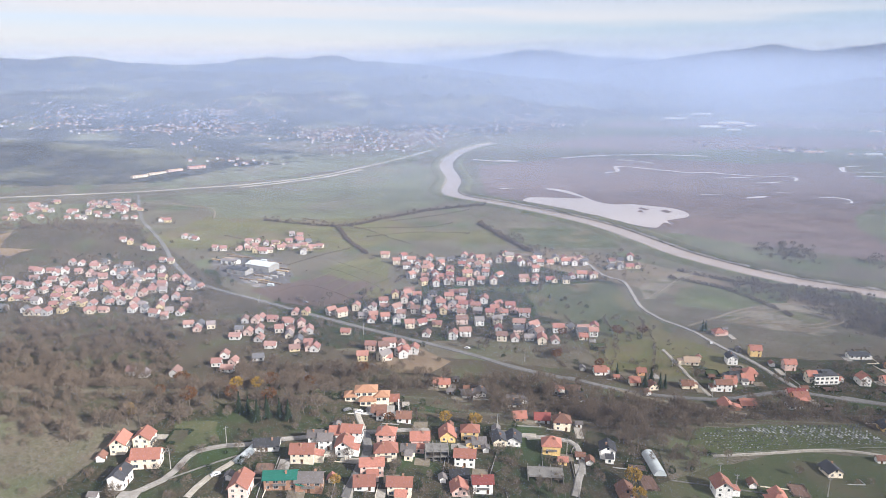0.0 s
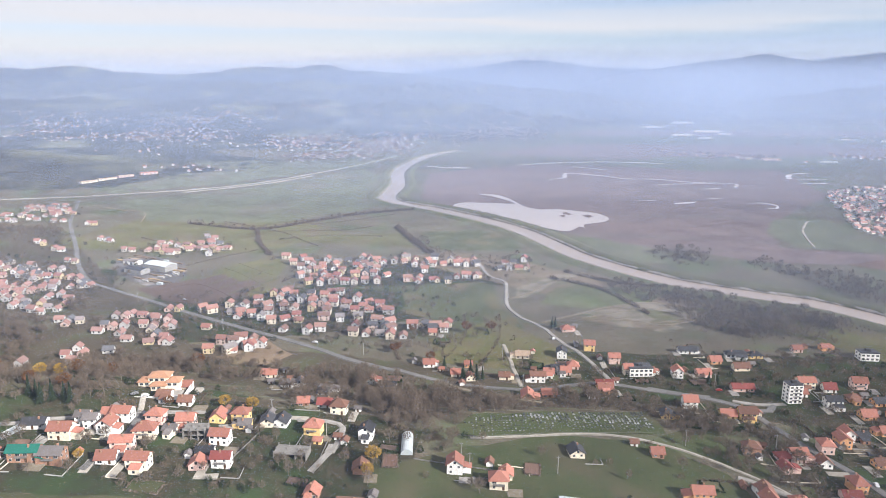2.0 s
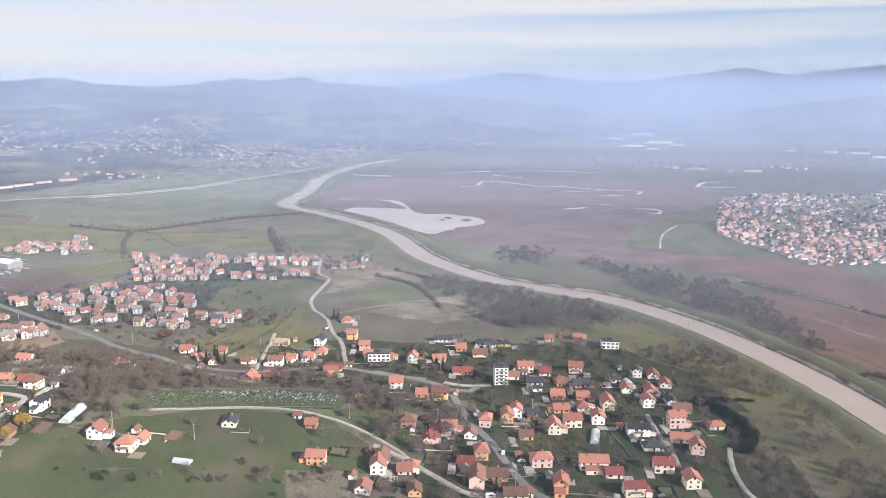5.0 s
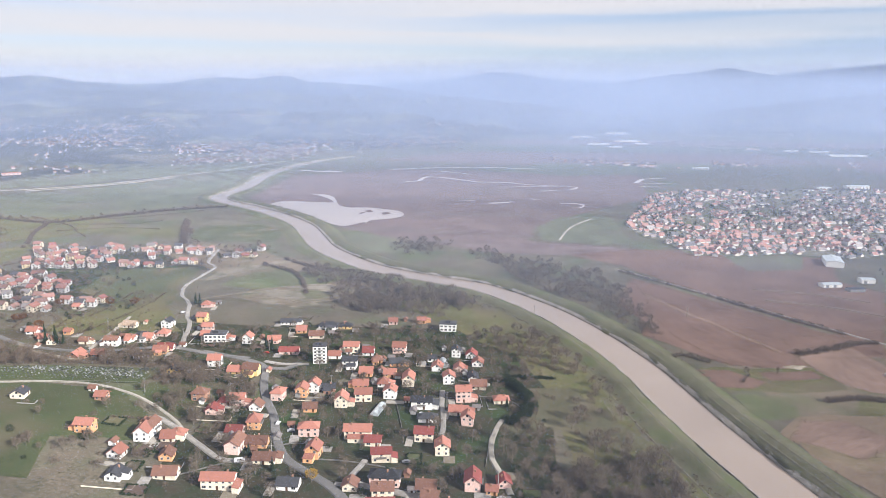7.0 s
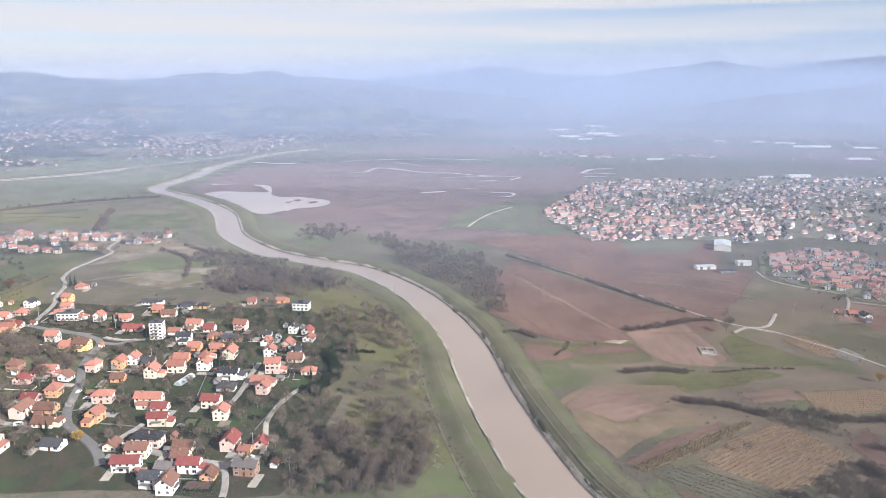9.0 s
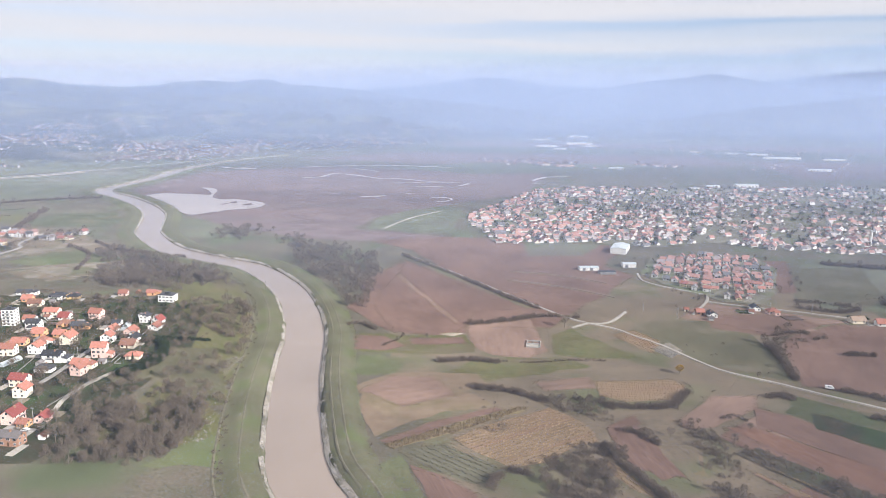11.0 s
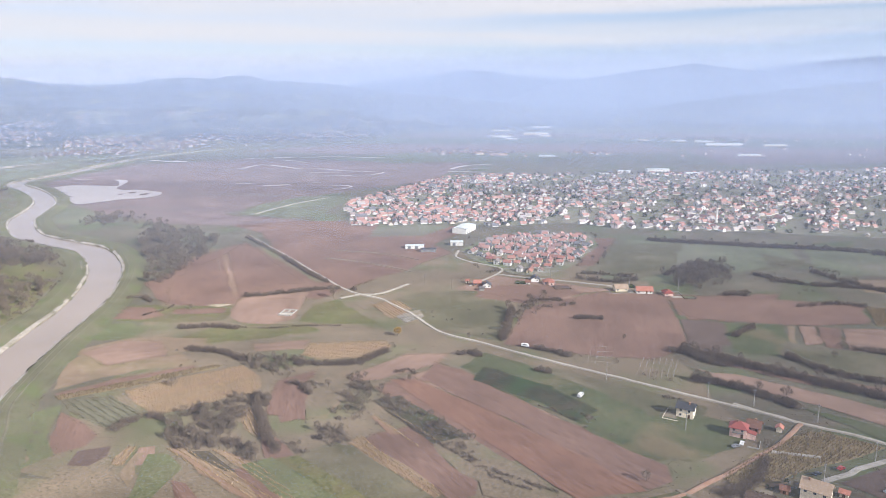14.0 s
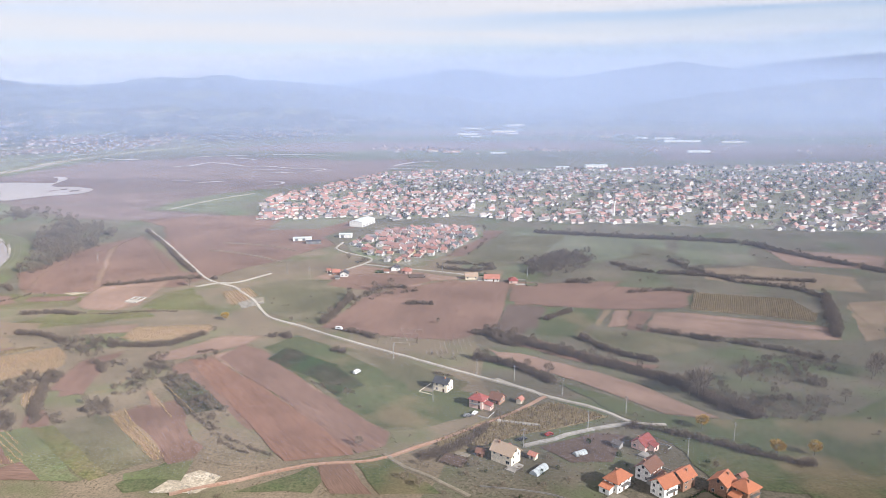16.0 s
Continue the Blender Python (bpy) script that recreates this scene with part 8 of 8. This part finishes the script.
# weeds and small bushes strewn over the open land
p = np.column_stack([r.uniform(560, 1400, 3400), r.uniform(80, 600, 3400)])
clump = waves(p[:, 0], p[:, 1], 41, 130) + 0.6 * waves(p[:, 0], p[:, 1], 43, 50)
p = p[(clump > 0.6) & (from_river(p[:, 0], p[:, 1]) > 40)]
p = p[~np.any([inside(q, p[:, 0], p[:, 1]) for q in TILLED], axis=0)]
many(BUSH, dressed(p, r, 0.7, 2.2), "field_scrub", "low brown scrub and weeds on field margins", "bark", "twig", "scrub")
p = np.column_stack([r.uniform(-200, 560, 1600), r.uniform(240, 760, 1600)])
clump = waves(p[:, 0], p[:, 1], 47, 150) + 0.6 * waves(p[:, 0], p[:, 1], 53, 60)
p = p[(clump > 0.6) & (from_river(p[:, 0], p[:, 1]) > 40)]
many(BUSH, dressed(p, r, 1.0, 3.4), "field_scrub", "low brown scrub and weeds on field margins", "bark", "twig", "scrub")

# ---- tufts of dry grass and clods over the fallow land ----
def tufts(name, label, zone, n, mat, tall, seed):
    r = np.random.default_rng(seed)
    xs, ys = [p[0] for p in zone], [p[1] for p in zone]
    p = np.column_stack([r.uniform(min(xs), max(xs), n), r.uniform(min(ys), max(ys), n)])
    thick = waves(p[:, 0], p[:, 1], seed + 1, 70) + 0.7 * waves(p[:, 0], p[:, 1], seed + 2, 24)
    p = p[inside(zone, p[:, 0], p[:, 1]) & (thick > r.uniform(-0.6, 0.8, n)) & (from_river(p[:, 0], p[:, 1]) > 38)]
    p = p[~np.any([inside(q, p[:, 0], p[:, 1]) for q in TILLED], axis=0)] if mat == "weed" else p
    n, z = len(p), land(p[:, 0], p[:, 1])
    turn, h, w = r.uniform(0, 6.283, n), tall * r.uniform(0.5, 1.3, n), r.uniform(0.3, 0.75, n)
    V, F = [], []
    for a in (0.0, 2.09, 4.19):
        c, s = np.cos(turn + a) * w, np.sin(turn + a) * w
        V.append(np.stack([np.column_stack([p[:, 0] + c, p[:, 1] + s, z]), np.column_stack([p[:, 0] - 0.5 * c - 0.6 * s, p[:, 1] - 0.5 * s + 0.6 * c, z]), np.column_stack([p[:, 0] + 0.2 * c, p[:, 1] + 0.2 * s, z + h])], 1).reshape(-1, 3))
    V = np.concatenate(V)
    tagged(new(name, triangles(name, V, np.arange(len(V)).reshape(-1, 3), [MATS[mat]], np.zeros(len(V) // 3))), label, "grass", kind="stuff")


def margins(name, label, polys, every, mat, tall, spread, seed):
    """Weeds or low hedges growing along the edges of plots."""
    r = np.random.default_rng(seed)
    P = []
    for poly in polys:
        for (x0, y0), (x1, y1) in zip(poly, poly[1:] + poly[:1]):
            t = r.random(int(math.hypot(x1 - x0, y1 - y0) / every) + 1)[:, None]
            P.append(np.array([[x0, y0]]) + t * np.array([[x1 - x0, y1 - y0]]) + r.normal(0, spread, (len(t), 2)))
    p = np.concatenate(P)
    p = p[(from_river(p[:, 0], p[:, 1]) > 38) & (waves(p[:, 0], p[:, 1], seed, 40) > -0.45)]
    n, z = len(p), land(p[:, 0], p[:, 1]) + 0.2
    turn, h, w = r.uniform(0, 6.283, n), tall * r.uniform(0.4, 1.3, n), r.uniform(0.3, 0.8, n)
    V = []
    for a in (0.0, 2.09, 4.19):
        c, s = np.cos(turn + a) * w, np.sin(turn + a) * w
        V.append(np.stack([np.column_stack([p[:, 0] + c, p[:, 1] + s, z]), np.column_stack([p[:, 0] - 0.5 * c - 0.6 * s, p[:, 1] - 0.5 * s + 0.6 * c, z]), np.column_stack([p[:, 0] + 0.2 * c, p[:, 1] + 0.2 * s, z + h])], 1).reshape(-1, 3))
    V = np.concatenate(V)
    tagged(new(name, triangles(name, V, np.arange(len(V)).reshape(-1, 3), [MATS[mat]], np.zeros(len(V) // 3))), label, "weeds", kind="stuff")


near_tilled = [q for q in TILLED if min(k[1] for k in q) < 620 and min(k[0] for k in q) > 500]
margins("margin_grass", "tufts of tan grass along field margins", near_tilled, 0.7, "drytuft", 0.2, 1.5, 107)
for plot, kind in PLOTS:
    field("garden_plot", kind, plot)
margins("plot_hedges", "low clipped dark hedges round garden plots", [plot for plot, kind in PLOTS[::2]], 0.25, "hedge", 1.1, 0.25, 109)
margins("plot_fences", "thin grey-brown fences and weeds round garden plots", [plot for plot, kind in PLOTS[1::2]], 0.35, "twiggrey", 0.9, 0.15, 113)
EAST = [(660, 110), (640, 320), (600, 520), (700, 560), (900, 520), (1400, 560), (1400, 100), (900, 90)]
tufts("dry_grass", "tufts of dry tan grass on fallow fields", EAST, 22000, "drytuft", 0.25, 71)
tufts("dark_weeds", "dark brown weeds and clods on fallow fields", EAST, 20000, "weed", 0.26, 77)
WEST = [(-180, 240), (-160, 500), (-100, 700), (250, 720), (420, 560), (520, 470), (540, 330), (500, 230)]
tufts("dry_grass", "tufts of dry tan grass in meadows and gardens", WEST, 14000, "drytuft", 0.3, 83)
tufts("dark_weeds", "dark brown weeds in meadows and gardens", WEST, 18000, "weed", 0.32, 89)


# ---- vine and orchard stakes ----
stake_mesh = mesh_data("stake", *join(box(-0.10, 0.10, -0.10, 0.10, -0.3, 1.9)), MATS["pole"])
rail_mesh = mesh_data("wire", *join(box(0, 5.0, -0.05, 0.05, 1.7, 1.8)), MATS["pole"])
for x0, y0, nx, ny, dx, dy in ((943, 287, 4, 4, 5.0, 9.0), (970, 271, 7, 5, 3.4, 6.0)):
    for i in range(nx):
        for j in range(ny):
            x, y = x0 + i * dx + j * 2.4, y0 + j * dy - i * 0.6
            st = tagged(new("vine_stake", stake_mesh), "pale upright wooden stake in a small vineyard", "stake", "vineyard stakes", "thing")
            st.matrix_basis = pose(x, y, 0)
            if i < nx - 1 and dx > 4:
                part("wire", rail_mesh, st)

tufts("bank_debris", "pale stones and rubble strewn on the river terrace", [(528, 225), (531, 300), (524, 345), (533, 345), (543, 300), (551, 225)], 2600, "stone", 0.4, 97)
# low scrub and tufts on the river's edges and the outer foot of the levees
for s_, low, high, every, lo, hi in ((1, 16.2, 18.6, 0.55, 0.4, 1.2), (-1, 15.6, 17.5, 0.9, 0.4, 1.0), (1, 33.0, 38.0, 1.1, 0.5, 1.4), (-1, 33.5, 39.0, 0.6, 0.6, 2.0)):
    close = smoothed(RIVER, every * 2)
    close = close[(close[:, 1] > 60) & (close[:, 1] < 800)]
    q = close + sides(close) * (s_ * r.uniform(low, high, len(close)))[:, None]
    q = q[(waves(q[:, 0], q[:, 1], 131 + int(low), 60) + r.normal(0, 0.5, len(q))) > 0.0]
    many(BUSH, dressed(q, r, lo, hi), "bank_scrub", "low brown scrub along the river bank", "bark", "twig", "scrub")
    many(EVERGREEN, dressed(q[::9], r, lo * 0.6, hi * 0.6), "bank_scrub", "low olive bushes along the river bank", "bark", "weed", "scrub")
tufts("heap_stones", "pale broken limestone strewn beside a farm road", [(815, 380), (832, 396), (837, 378), (824, 363)], 2200, "stone", 0.7, 101)
tufts("heap_stones", "pale broken limestone on a gravel heap", [(864, 110), (869, 121), (879, 128), (890, 123), (888, 115), (884, 110)], 1500, "stone", 0.6, 103)

# ---- valley haze: imitated by added upright sheets, part clear, part tinted blue ----
def haze_sheet_material(name, amount, base, ramp_up, top, east, lean):
    m = bpy.data.materials.new(name)
    m.use_nodes = True
    n, l = m.node_tree.nodes, m.node_tree.links
    n.remove(n["Principled BSDF"])
    tc, sep = n.new("ShaderNodeTexCoord"), n.new("ShaderNodeSeparateXYZ")
    l.new(tc.outputs["Object"], sep.inputs["Vector"])

    def spread(value, a, b, c, d):
        r = n.new("ShaderNodeMapRange")
        r.interpolation_type = "SMOOTHSTEP"
        for key, val in (("From Min", a), ("From Max", b), ("To Min", c), ("To Max", d)):
            r.inputs[key].default_value = val
        l.new(value, r.inputs["Value"])
        return r.outputs["Result"]

    def times(p, q):
        x = n.new("ShaderNodeMath")
        x.operation = "MULTIPLY"
        l.new(p, x.inputs[0])
        l.new(q, x.inputs[1])
        return x.outputs["Value"]

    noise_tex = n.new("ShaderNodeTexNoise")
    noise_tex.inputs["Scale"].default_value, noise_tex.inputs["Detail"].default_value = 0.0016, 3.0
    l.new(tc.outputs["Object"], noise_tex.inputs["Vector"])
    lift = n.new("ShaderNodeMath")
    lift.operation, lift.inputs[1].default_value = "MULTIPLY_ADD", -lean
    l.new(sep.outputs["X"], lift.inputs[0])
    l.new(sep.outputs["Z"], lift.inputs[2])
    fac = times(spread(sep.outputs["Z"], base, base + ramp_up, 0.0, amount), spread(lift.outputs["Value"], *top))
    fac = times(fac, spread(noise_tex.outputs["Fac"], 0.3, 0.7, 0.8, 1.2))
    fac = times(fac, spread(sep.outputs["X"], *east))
    clear, tinted = n.new("ShaderNodeBsdfTransparent"), n.new("ShaderNodeBsdfDiffuse")
    tinted.inputs["Color"].default_value = HAZE_COLOUR
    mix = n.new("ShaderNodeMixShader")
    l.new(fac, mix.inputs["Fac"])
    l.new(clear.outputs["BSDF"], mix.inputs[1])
    l.new(tinted.outputs["BSDF"], mix.inputs[2])
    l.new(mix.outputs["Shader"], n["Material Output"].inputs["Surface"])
    return m


# haze put into the sheets' diffuse colour; they pale and blue what lies behind
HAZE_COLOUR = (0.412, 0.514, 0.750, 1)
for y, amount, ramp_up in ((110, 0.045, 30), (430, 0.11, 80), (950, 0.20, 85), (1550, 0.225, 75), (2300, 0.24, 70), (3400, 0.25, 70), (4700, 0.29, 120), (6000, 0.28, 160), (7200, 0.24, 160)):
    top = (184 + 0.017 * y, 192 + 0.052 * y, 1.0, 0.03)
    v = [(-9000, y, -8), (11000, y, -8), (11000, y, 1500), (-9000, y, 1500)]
    haze_sheet = new("mist_sheet", mesh_data("mist_sheet", v, [(0, 1, 2, 3)], haze_sheet_material("haze_sheet_tint", amount, -2.0, ramp_up, top, (-1100, 1100, 0.74, 1.2) if y < 4000 else (-1500, 2600, 1.1, 0.72), 0.0 if y < 4000 else 0.075)))
    tagged(haze_sheet, "added upright see-through sheet, tinted pale blue in place of valley haze", "haze", "valley haze", "stuff")

# ---- set the whole place down at its scale ----
for ob in list(scene.objects):
    if ob.parent is None and ob.type not in ("CAMERA", "LIGHT"):
        ob.matrix_basis = Matrix.Scale(SCALE, 4) @ ob.matrix_basis
